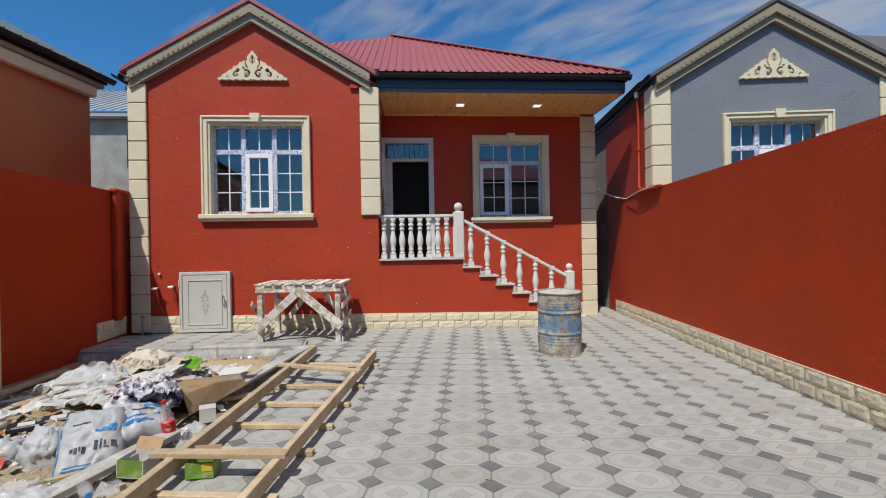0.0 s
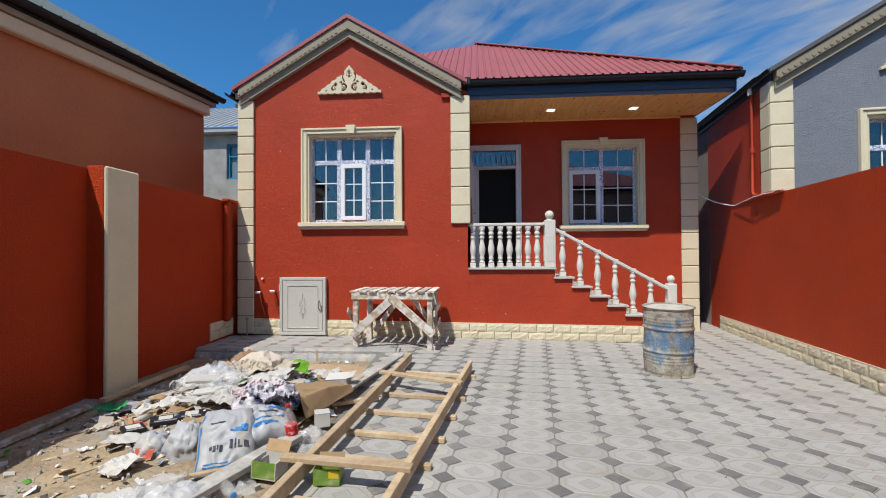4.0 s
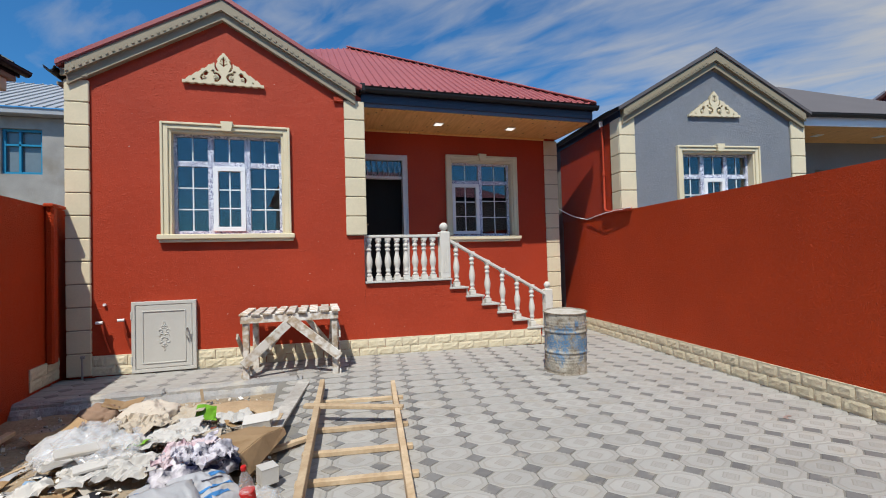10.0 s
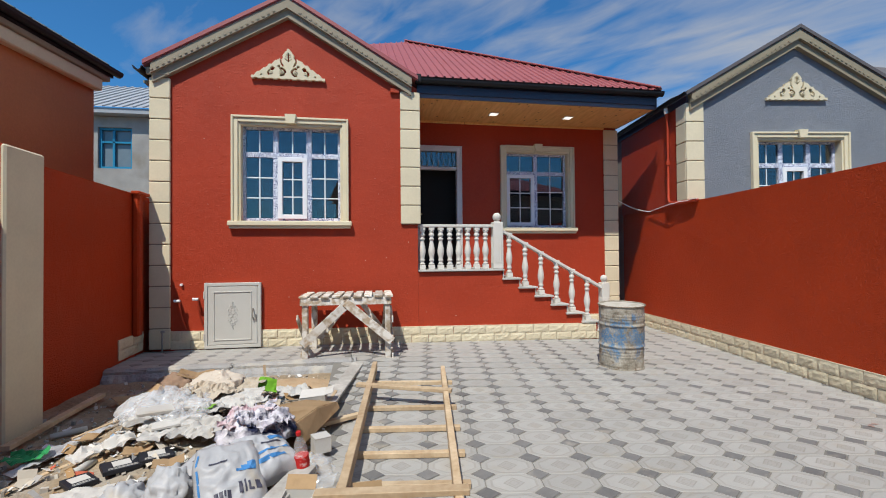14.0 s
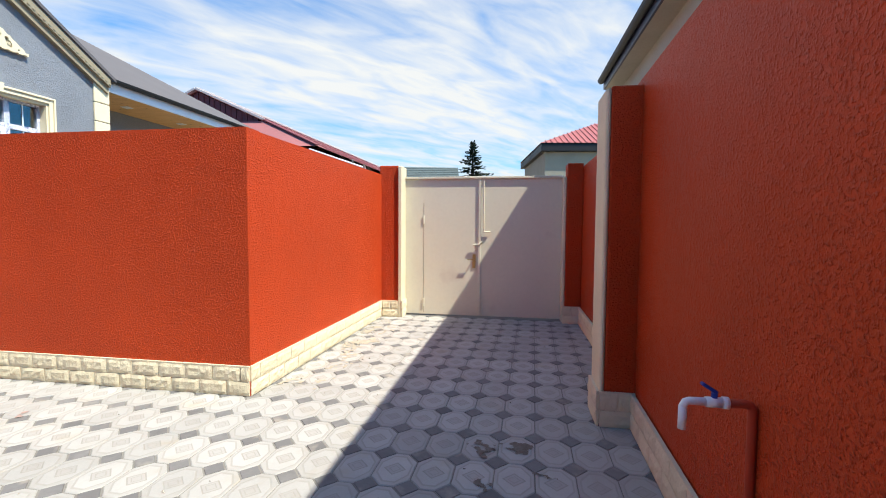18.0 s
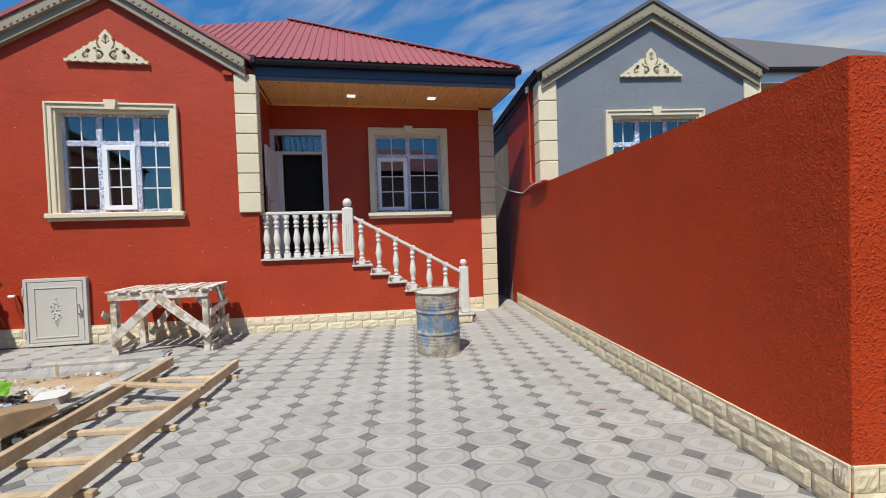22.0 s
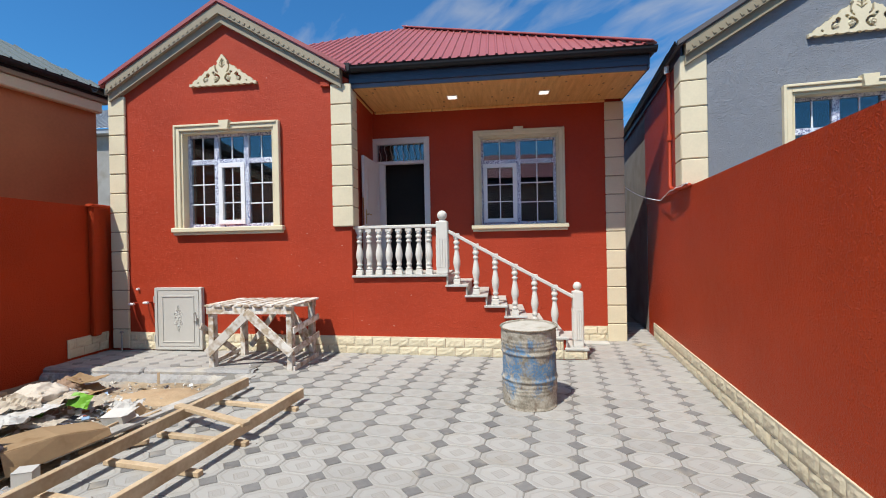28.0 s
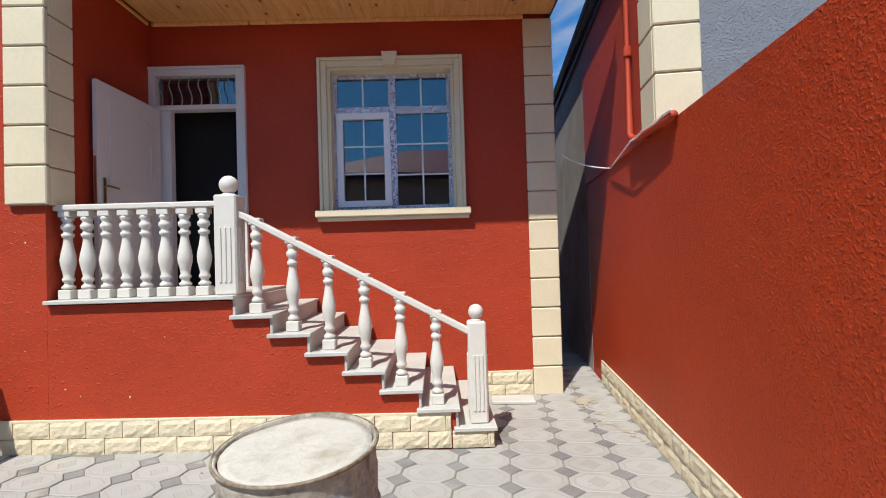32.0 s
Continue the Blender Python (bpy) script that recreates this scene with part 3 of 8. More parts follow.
def baluster_mesh(h):
    bm = bmesh.new()
    w = 0.05
    box(bm, -w, w, -w, w, 0, 0.075, 0.006)
    box(bm, -w * 0.92, w * 0.92, -w * 0.92, w * 0.92, h - 0.05, h, 0.005)
    prof = [(0.03, 0.075), (0.045, 0.085), (0.047, 0.10), (0.03, 0.115), (0.028, 0.13), (0.042, 0.145), (0.043, 0.16), (0.033, 0.175), (0.038, 0.21), (0.052, 0.27), (0.055, 0.31), (0.048, 0.36), (0.036, 0.42), (0.030, 0.46), (0.029, 0.485), (0.042, 0.495), (0.043, 0.515), (0.030, 0.525), (0.031, 0.545), (0.046, 0.56), (0.046, 0.585), (0.033, 0.60), (0.033, 0.615), (0.044, 0.63), (0.044, h - 0.05)]
    had = set(bm.faces)
    lathe(bm, prof, 20)
    for f in bm.faces:
        f.smooth = f not in had and len(f.verts) == 4
    return bm


def newel(name, x, y, z0, h, w):
    post = part(name, bmesh.new(), M_WHITE, house)
    bm = bmesh.new()
    box(bm, -w / 2, w / 2, -w / 2, w / 2, 0, h, 0.012)
    bm.to_mesh(post.data)
    bm.free()
    for s in (-1, 1):
        for k in (-1, 0, 1):
            c = k * w * 0.22
            f0, f1 = sorted((s * (w / 2 - 0.002), s * (w / 2 + 0.008)))
            for a in ((c - 0.010, c + 0.010, f0, f1), (f0, f1, c - 0.010, c + 0.010)):
                bm = bmesh.new()
                box(bm, *a, 0.10, h - 0.26, 0.003)
                part("flute", bm, M_WHITE, post)
    bm = bmesh.new()
    prof = [(w * 0.30, 0.0), (w * 0.30, 0.012), (w * 0.2, 0.02)]
    R = w * 0.42
    for k in range(1, 12):
        a = -math.pi / 2 + math.pi * k / 12
        prof.append((R * math.cos(a), 0.012 + R + R * math.sin(a)))
    prof.append((0.002, 0.012 + 2 * R))
    lathe(bm, prof, 18)
    ball = part("ball_finial", bm, M_WHITE, post, smooth=True)
    ball.location.z = h
    post.location = (x, y, z0)
    return post


BY = FY + 0.105
first = None
bal_places = [(-0.275 + 0.1535 * k, 1.262, 0.70) for k in range(8)] + [(1.215 + 0.2833 * k, 1.108 - 0.153 * k, 0.755 - 0.003 * k) for k in range(6)]
for x, z, h in bal_places:
    if first is None:
        first = part("baluster", baluster_mesh(0.70), M_WHITE, house, smooth=False)
        ob = first
    else:
        ob = new("baluster", first.data)
        ob.parent = house
    ob.location, ob.scale = (x, BY, z), (1, 1, h / 0.70)
newel("newel_post", 1.005, BY, 1.262, 0.79, 0.175)
newel("newel_post", 2.955, BY, 0.19, 0.80, 0.145)
bm = bmesh.new()
box(bm, -0.357, 0.92, BY - 0.055, BY + 0.055, 1.962, 2.008, 0.008)
part("top_rail", bm, M_WHITE, house)
bm = bmesh.new()
beam(bm, (1.08, BY, 1.905), (2.90, BY, 0.905), 0.10, 0.05, 0.008)
part("stair_rail", bm, M_WHITE, house)


def quoin_row(x0, x1, y0, y1, z0, z1, n, parent, mat=M_CREAM, m=I4):
    h = (z1 - z0) / n
    for k in range(n):
        bm = bmesh.new()
        box(bm, x0, x1, y0, y1, z0 + k * h + 0.007, z0 + (k + 1) * h - 0.007, 0.008, m)
        part("quoin_block", bm, mat, parent)
    bm = bmesh.new()
    box(bm, x0 + 0.014, x1 - 0.014, y0 + 0.014, y1, z0, z1, 0, m)
    part("quoin_backing", bm, M_CORNICE, parent)


quoin_row(-4.335, -4.05, FY - 0.045, FY - 0.002, 0.14, 4.17, 13, house)
quoin_row(-4.335, -4.302, FY, FY + 0.30, 0.14, 4.17, 13, house)
quoin_row(-0.635, -0.315, FY - 0.045, FY - 0.002, 2.0, 4.15, 7, house)
quoin_row(-0.358, -0.315, FY, FY + 0.24, 2.0, 4.09, 7, house)
quoin_row(3.655, 3.965, PY - 0.035, PY - 0.002, 0.0, 4.06, 13, house)
quoin_row(3.932, 3.965, PY, PY + 0.30, 0.0, 4.06, 13, house)


def arch_trim(parent, w, y, mat, m=I4, drop=0.0):
    """Stepped moulding round a window, with keystone and sill. w: the opening."""
    x0, x1, z0, z1 = w
    for k, (a, b, d) in enumerate(((0.0, 0.022, 0.03), (0.022, 0.085, 0.055), (0.085, 0.118, 0.075))):
        bm = bmesh.new()
        for xa, xb, za, zb in ((x0 - b, x0 - a, z0, z1 + b), (x1 + a, x1 + b, z0, z1 + b), (x0 - a, x1 + a, z1 + a, z1 + b)):
            box(bm, xa, xb, y - d, y - 0.002, za, zb, 0.006, m)
        part("window_moulding", bm, mat, parent)
    for xa, xb, za, zb in ((x0, x0 + 0.012, z0, z1), (x1 - 0.012, x1, z0, z1), (x0 + 0.012, x1 - 0.012, z1 - 0.012, z1)):
        bm = bmesh.new()
        box(bm, xa, xb, y - 0.03, y + 0.10, za, zb, 0, m)
        part("window_reveal", bm, mat, parent)
    bm = bmesh.new()
    c = (x0 + x1) / 2
    vs = [(c - 0.062, z1 + 0.012), (c + 0.062, z1 + 0.012), (c + 0.082, z1 + 0.150), (c - 0.082, z1 + 0.150)]
    a = [bm.verts.new(m @ Vector((x, y - 0.11, z))) for x, z in vs]
    b = [bm.verts.new(m @ Vector((x, y - 0.01, z))) for x, z in vs]
    bm.faces.new(a)
    bm.faces.new(b[::-1])
    for i in range(4):
        bm.faces.new((a[i], b[i], b[(i + 1) % 4], a[(i + 1) % 4]))
    part("keystone", bm, mat, parent)
    bm = bmesh.new()
    box(bm, x0 - 0.165, x1 + 0.165, y - 0.10, y + 0.08, z0 - 0.075, z0 - 0.002, 0.01, m)
    box(bm, x0 - 0.145, x1 + 0.145, y - 0.07, y - 0.002, z0 - 0.115, z0 - 0.076, 0.004, m)
    part("window_sill", bm, mat, parent)


def bar(bm, x0, x1, z0, z1, y0, y1, m):
    box(bm, x0, x1, y0, y1, z0, z1, 0.003, m)


def glazing(name, parent_label, w, y, columns, sash_col, split, m=I4):
    """A plastic window: taped frame and mullions, one white opening sash, thin white glazing bars, panes."""
    x0, x1, z0, z1 = w
    win = thing(name, parent_label, "window", None, "", "structure")
    F = 0.055
    zt = z1 - (z1 - z0) * split
    edges = [x0 + (x1 - x0) * k / columns for k in range(columns + 1)]
    bm = bmesh.new()
    bar(bm, x0, x1, z0, z0 + F, y, y + 0.07, m)
    bar(bm, x0, x1, z1 - F, z1, y, y + 0.07, m)
    bar(bm, x0, x0 + F, z0 + F, z1 - F, y, y + 0.07, m)
    bar(bm, x1 - F, x1, z0 + F, z1 - F, y, y + 0.07, m)
    part("window_frame", bm, M_TAPE, win)
    for e in edges[1:-1]:
        bm = bmesh.new()
        bar(bm, e - 0.04, e + 0.04, z0 + F, z1 - F, y - 0.004, y + 0.066, m)
        part("mullion", bm, M_TAPE, win)
    for k in range(columns):
        bm = bmesh.new()
        bar(bm, edges[k] + (F if k == 0 else 0.04), edges[k + 1] - (F if k == columns - 1 else 0.04), zt - 0.04, zt + 0.04, y, y + 0.066, m)
        part("transom", bm, M_TAPE, win)
    for k in range(columns):
        xa, xb = edges[k] + (F if k == 0 else 0.04), edges[k + 1] - (F if k == columns - 1 else 0.04)
        for lower in (0, 1):
            za, zb = (z0 + F, zt - 0.04) if lower else (zt + 0.04, z1 - F)
            pa, pb, pc, pd = xa, xb, za, zb
            if lower and k == sash_col:
                bm = bmesh.new()
                s = 0.058
                bar(bm, xa - 0.01, xb + 0.01, za - 0.01, za + s, y - 0.02, y + 0.05, m)
                bar(bm, xa - 0.01, xb + 0.01, zb - s, zb + 0.01, y - 0.02, y + 0.05, m)
                bar(bm, xa - 0.01, xa + s, za + s, zb - s, y - 0.02, y + 0.05, m)
                bar(bm, xb - s, xb + 0.01, za + s, zb - s, y - 0.02, y + 0.05, m)
                part("sash", bm, M_PVC, win, "plain white opening sash")
                pa, pb, pc, pd = xa + s, xb - s, za + s, zb - s
            bm = bmesh.new()
            box(bm, pa, pb, y + 0.026, y + 0.034, pc, pd, 0, m)
            pane = part("pane", bm, M_GLASS, win)
            pane.visible_shadow = False
            bm = bmesh.new()
            c = (pa + pb) / 2
            bar(bm, c - 0.009, c + 0.009, pc, pd, y + 0.014, y + 0.025, m)
            if lower:
                for q in (1, 2):
                    zz = pc + (pd - pc) * q / 3
                    bar(bm, pa, c - 0.009, zz - 0.009, zz + 0.009, y + 0.014, y + 0.025, m)
                    bar(bm, c + 0.009, pb, zz - 0.009, zz + 0.009, y + 0.014, y + 0.025, m)
            part("glazing_bar", bm, M_PVC, win)
    return win


arch_trim(house, WIN_L, FY, M_TRIM)
arch_trim(house, WIN_R, PY, M_TRIM)
glazing("window_1", "three-light plastic window with blue printed film still on its frame", WIN_L, FY + 0.10, 3, 1, 0.30)
glazing("window_2", "two-light plastic window with film on its frame, beside the porch door", WIN_R, PY + 0.10, 2, 0, 0.27)


def ornament(name, label, cx, z0, w, h, y, m=I4):
    """Scrolled gable ornament: a crest cut on a fine lattice, pierced by scrolls, with a leaf at its peak."""
    orn = thing(name, label, "ornament", m)

    def solid(x, z):
        ax, t = abs(x), abs(x) / (w / 2)
        edge = h * (0.04 + 0.62 * min(1.0, (1 - t) / 0.74)) + 0.011 * math.sin(t * 40) * (0.5 + 0.5 * t)
        leaf = z > 0.45 * h and ax < 0.105 * math.sin(math.pi * min(1, max(0, (z / h - 0.40) / 0.60)) ** 0.75) + 0.004
        foot = z < 0.014 * math.sin(ax * 55)
        if not ((t < 0.985 and z < edge) or leaf) or foot:
            return False
        for px, pz, r0, r1, a0, a1 in ((0.105, 0.112, 0.036, 0.070, 1.0, -1.2), (0.255, 0.095, 0.030, 0.058, -1.0, 2.3), (0.235, 0.165, 0.0, 0.030, -4, 4), (0.145, 0.20, 0.0, 0.020, -4, 4), (0.40, 0.055, 0.0, 0.014, -4, 4), (0.0, 0.285, 0.098, 0.124, -0.9, 0.75)):
            dx, dz = ax - px, z - pz
            d = math.hypot(dx, dz)
            ang = math.atan2(dz, dx)
            if r0 <= d <= r1 and (a0 <= ang <= a1 if a0 < a1 else (ang >= a0 or ang <= a1)):
                return False
        if ax < 0.008 and 0.60 * h < z < 0.86 * h:
            return False
        for q in (0.58, 0.68, 0.76):
            if abs(z - (q * h + ax * 0.8)) < 0.009 and ax < 0.05 * (1.15 - q) * 2:
                return False
        return True

    NX, NZ = 100, 46
    sx, sz = w / NX, h / NZ
    keep = [[solid(-w / 2 + (i + 0.5) * sx, (j + 0.5) * sz) for j in range(NZ)] for i in range(NX)]
    bm = bmesh.new()
    grid = {}
    def gv(i, j, k):
        if (i, j, k) not in grid:
            grid[i, j, k] = bm.verts.new((cx - w / 2 + i * sx, y - (0.005 if k else 0.055), z0 + j * sz))
        return grid[i, j, k]
    on = lambda i, j: 0 <= i < NX and 0 <= j < NZ and keep[i][j]
    for i in range(NX):
        for j in range(NZ):
            if not keep[i][j]:
                continue
            bm.faces.new((gv(i, j, 0), gv(i + 1, j, 0), gv(i + 1, j + 1, 0), gv(i, j + 1, 0)))
            for di, dj, p, q in ((-1, 0, (i, j), (i, j + 1)), (1, 0, (i + 1, j), (i + 1, j + 1)), (0, -1, (i, j), (i + 1, j)), (0, 1, (i, j + 1), (i + 1, j + 1))):
                if not on(i + di, j + dj):
                    bm.faces.new((gv(*p, 0), gv(*q, 0), gv(*q, 1), gv(*p, 1)))
    part("crest", bm, M_CREAM, orn)
    for s in (-1, 1):
        for px, pz, r in ((0.105, 0.112, 0.028), (0.255, 0.095, 0.024)):
            bm = bmesh.new()
            tube(bm, [(cx + s * (px + r * (1 - 0.7 * k / 24) * math.cos(k / 24 * 8 - 1)), y - 0.058, z0 + pz + r * (1 - 0.7 * k / 24) * math.sin(k / 24 * 8 - 1)) for k in range(25)], 0.010, 6)
            part("scroll", bm, M_CREAM, orn)
    return orn


ornament("gable_ornament", "cream scrolled plaster ornament on the red gable", -2.36, 4.24, 1.12, 0.475, FY)


def rake_roof(parent, x0, x1, apex, zl, y0, y1, sheet, over, m=I4, cornice=M_CORNICE, rib=0.2):
    """Gable roof: ribbed sheets on both slopes, cornice under the front edge with dentils."""
    xc = (x0 + x1) / 2
    slope = (apex - zl) / (xc - x0)
    for s in (-1, 1):
        bm = bmesh.new()
        xe = x0 if s < 0 else x1
        for a, b, t0, t1 in ((0, 1, 0, 0.03),):
            q = [Vector((xc, y0, apex)), Vector((xe, y0, zl)), Vector((xe, y1, zl)), Vector((xc, y1, apex))]
            lo = [bm.verts.new(m @ p) for p in q]
            hi = [bm.verts.new(m @ (p + Vector((0, 0, 0.045)))) for p in q]
            bm.faces.new(lo)
            bm.faces.new(hi[::-1])
            for i in range(4):
                bm.faces.new((lo[i], lo[(i + 1) % 4], hi[(i + 1) % 4], hi[i]))
        yy = y0 + 0.12
        while yy < y1 - 0.05:
            a, b = Vector((xc, yy, apex + 0.058)), Vector((xe, yy, zl + 0.058))
            d = b - a
            rb = bmesh.new()
            box(rb, -d.length / 2, d.length / 2, -0.018, 0.018, -0.014, 0.014, 0, m @ Matrix.Translation((a + b) / 2) @ d.to_track_quat("X", "Z").to_matrix().to_4x4())
            part("roof_rib", rb, sheet, parent)
            yy += rib
        part("roof_slope", bm, sheet, parent)
        # edge flashing
        bm = bmesh.new()
        q = [(xc, apex + 0.080), (xe, zl + 0.080), (xe, zl + 0.018), (xc, apex + 0.018)]
        a = [bm.verts.new(m @ Vector((x, y0 - 0.02, z))) for x, z in q]
        b = [bm.verts.new(m @ Vector((x, y0 + 0.06, z))) for x, z in q]
        bm.faces.new(a)
        bm.faces.new(b[::-1])
        for i in range(4):
            bm.faces.new((a[i], b[i], b[(i + 1) % 4], a[(i + 1) % 4]))
        part("verge_flashing", bm, sheet, parent)
        # cornice in two steps
        for drop, top, depth in ((0.155, 0.005, 0.135), (0.275, 0.155, 0.085)):
            bm = bmesh.new()
            xi = xe - s * 0.10
            zi = zl + slope * 0.10
            q = [(xc, apex - top), (xi, zi - top), (xi, zi - drop), (xc, apex - drop)]
            a = [bm.verts.new(m @ Vector((x, over - depth, z))) for x, z in q]
            b = [bm.verts.new(m @ Vector((x, over - 0.002, z))) for x, z in q]
            bm.faces.new(a)
            bm.faces.new(b[::-1])
            for i in range(4):
                bm.faces.new((a[i], b[i], b[(i + 1) % 4], a[(i + 1) % 4]))
            part("rake_cornice", bm, cornice, parent)
        L = abs(xe - xc)
        n = int(L / 0.075)
        ang = math.atan(slope)
        for k in range(2, n - 1):
            x = xc + s * (k + 0.5) * L / n
            z = apex - slope * abs(x - xc) - 0.108
            bm = bmesh.new()
            box(bm, -0.018, 0.018, over - 0.147, over - 0.136, -0.016, 0.016, 0, m @ Matrix.Translation((x, 0, z)) @ Matrix.Rotation(s * ang, 4, "Y"))
            part("dentil", bm, cornice, parent)


rake_roof(house, -4.38, -0.355, 5.47, 4.295, FY - 0.14, 9.75, M_ROOF, FY)
# level returns of the cornice at both ends
bm = bmesh.new()
box(bm, -4.36, -4.04, FY - 0.09, FY - 0.047, 4.19, 4.30, 0.01)
part("cornice_return", bm, M_CORNICE, house)
bm = bmesh.new()
box(bm, -0.79, -0.645, FY - 0.05, FY - 0.002, 4.12, 4.19, 0.005)
part("cornice_return", bm, M_RED, house)
# boxed eave on the west side and its gutter
bm = bmesh.new()
box(bm, -4.50, -4.30, FY + 0.16, 15.2, 4.15, 4.19)
part("side_soffit", bm, M_CORNICE, house)


def gutter(bm, a, b, r=0.06, m=I4):
    """Half-round gutter with a rolled lip, open on top."""
    a, b = Vector(a), Vector(b)
    d = (b - a).normalized()
    n = Vector((-d.y, d.x, 0))
    prof = []
    for k in range(9):
        t = math.pi + math.pi * k / 8
        prof.append((r * math.cos(t), r * math.sin(t)))
    prof = [(-r - 0.008, 0.012)] + prof + [(r + 0.008, 0.012)]
    inner = [(x * 0.86, z * 0.86 + 0.004) for x, z in prof[::-1]]
    loop = prof + inner
    va = [bm.verts.new(m @ (a + n * x + Vector((0, 0, z)))) for x, z in loop]
    vb = [bm.verts.new(m @ (b + n * x + Vector((0, 0, z)))) for x, z in loop]
    L = len(loop)
    for i in range(L):
        bm.faces.new((va[i], va[(i + 1) % L], vb[(i + 1) % L], vb[i]))
    bm.faces.new(va[::-1])
    bm.faces.new(vb)


bm = bmesh.new()
gutter(bm, (-4.45, FY - 0.15, 4.28), (-4.45, 15.2, 4.28))
part("side_gutter", bm, M_GUTTER, house)

# porch eave: soffit boards, fascia, gutter
EX = 3.95
x = -0.314
rnd = random.Random(5)
while x < EX - 0.01:
    w = 0.105
    bm = bmesh.new()
    box(bm, x, min(x + w, EX), FY + 0.07, PY - 0.04, 4.095 + rnd.uniform(0, 0.0015), 4.115)
    part("soffit_board", bm, M_SOFFIT, house)
    x += w + 0.003
bm = bmesh.new()
box(bm, -0.314, EX, FY + 0.06, PY - 0.04, 4.116, 4.13)
part("soffit_backing", bm, M_SOFFIT, house)
bm = bmesh.new()
box(bm, -0.314, 3.66, PY - 0.038, PY - 0.002, 4.06, 4.10, 0.006)
box(bm, -0.357, -0.335, FY + 0.26, PY - 0.04, 4.06, 4.094, 0.004)
part("soffit_edge_strip", bm, M_SOFFIT, house)
bm = bmesh.new()
box(bm, EX, EX + 0.025, FY - 0.0, 15.2, 4.10, 4.36, 0.003)

part("side_fascia", bm, M_FASCIA, house)
bm = bmesh.new()
box(bm, -0.356, EX + 0.025, FY + 0.03, FY + 0.055, 4.09, 4.16, 0.003)
part("fascia_strip", bm, material("slate_fascia", (0.10, 0.11, 0.15), 0.4, amount=0.2), house)
bm = bmesh.new()
box(bm, -0.356, EX + 0.03, FY + 0.005, FY + 0.03, 4.155, 4.30, 0.003)
box(bm, -0.356, EX + 0.03, FY + 0.0, FY + 0.004, 4.225, 4.235)
part("fascia_board", bm, M_FASCIA, house)
bm = bmesh.new()
gutter(bm, (-0.30, FY - 0.055, 4.36), (EX + 0.10, FY - 0.055, 4.36), 0.065)
part("porch_gutter", bm, M_GUTTER, house, "black half-round gutter")
bm = bmesh.new()
box(bm, -0.356, EX + 0.03, FY - 0.01, FY + 0.004, 4.30, 4.42)
part("gutter_backing", bm, M_GUTTER, house)
bm = bmesh.new()
gutter(bm, (EX + 0.075, FY - 0.0, 4.36), (EX + 0.075, 15.2, 4.36), 0.045)
part("side_gutter", bm, M_GUTTER, house)
bm = bmesh.new()
box(bm, -0.39, -0.30, FY - 0.135, FY - 0.0, 4.29, 4.42, 0.01)
part("gutter_end_box", bm, M_GUTTER, house)
for lx, ly in ((1.14, 8.52), (2.60, 8.54)):
    lt = thing("ceiling_light", "small square white recessed light in the porch soffit", "light", pose(lx, ly, 4.094), "porch lights")
    bm = bmesh.new()
    box(bm, -0.085, 0.085, -0.085, 0.085, -0.012, 0.0, 0.003)
    part("light_frame", bm, M_PVC, lt)
    bm = bmesh.new()
    box(bm, -0.068, 0.068, -0.068, 0.068, -0.016, -0.0121)
    part("diffuser", bm, M_LAMP, lt)

# main hipped roof with standing ribs
PEAK = Vector((-0.2, 11.48, 6.73))
X0, X1, Y0, Y1, ZE = -4.52, 4.03, FY - 0.06, 15.25, 4.41
bm = bmesh.new()
KZ = (PEAK.z - ZE) / (PEAK.y - Y0)
XV, XR = -0.42, -2.368                     # valley foot and gable ridge
YR = Y0 + (5.47 - ZE) / KZ
YC = Y0 + 0.35
c = [bm.verts.new(p) for p in ((XV, Y0, ZE), (X1, Y0, ZE), (X1, Y1, ZE), (X0, Y1, ZE), (-4.40, YC, ZE + KZ * (YC - Y0)), (XR, YR, 5.47))]
pk = bm.verts.new(PEAK)
bm.faces.new((c[0], c[1], pk, c[5]))
bm.faces.new((c[5], pk, c[4]))
bm.faces.new((c[1], c[2], pk))
bm.faces.new((c[2], c[3], pk))
bm.faces.new((c[3], c[4], pk))


def valley_y(x):
    if x >= XV:
        return Y0
    return Y0 + (YR - Y0) * ((XV - x) / (XV - XR) if x > XR else max(0.0, (x + 4.40) / (XR + 4.40)))



def slope_ribs(parent, mat, e0, e1, peak, step, start=None):
    """Ribs from the eave e0-e1 straight up to the hips that meet at the peak."""
    e0, e1 = Vector(e0), Vector(e1)
    d = e1 - e0
    foot = (peak - e0).dot(d) / d.dot(d)
    n = int(d.length / step)
    nrm = d.cross(peak - e0).normalized()
    if nrm.z < 0:
        nrm = -nrm
    up = (peak - (e0 + d * foot))
    for k in range(1, n):
        f = k / n
        h = f / foot if f < foot else (1 - f) / (1 - foot)
        a = e0 + d * f
        b = a + up * h
        if start is not None:
            q = min(1.0, (start(a.x) - a.y) / max(1e-6, (b.y - a.y)))
            if q >= 0.97:
                continue
            a = a.lerp(b, q)
        if (b - a).length < 0.1:
            continue
        s = d.normalized()
        bm = bmesh.new()
        vs = []
        for p in (a, b):
            for w, z in ((-0.022, 0.002), (-0.012, 0.022), (0.012, 0.022), (0.022, 0.002)):
                vs.append(bm.verts.new(p + s * w + nrm * z))
        for i in range(3):
            bm.faces.new((vs[i], vs[i + 1], vs[i + 5], vs[i + 4]))
        bm.faces.new(vs[:4])
        part("roof_rib", bm, mat, parent)


part("roof_sheet", bm, M_ROOF, house, "ribbed red metal roof")
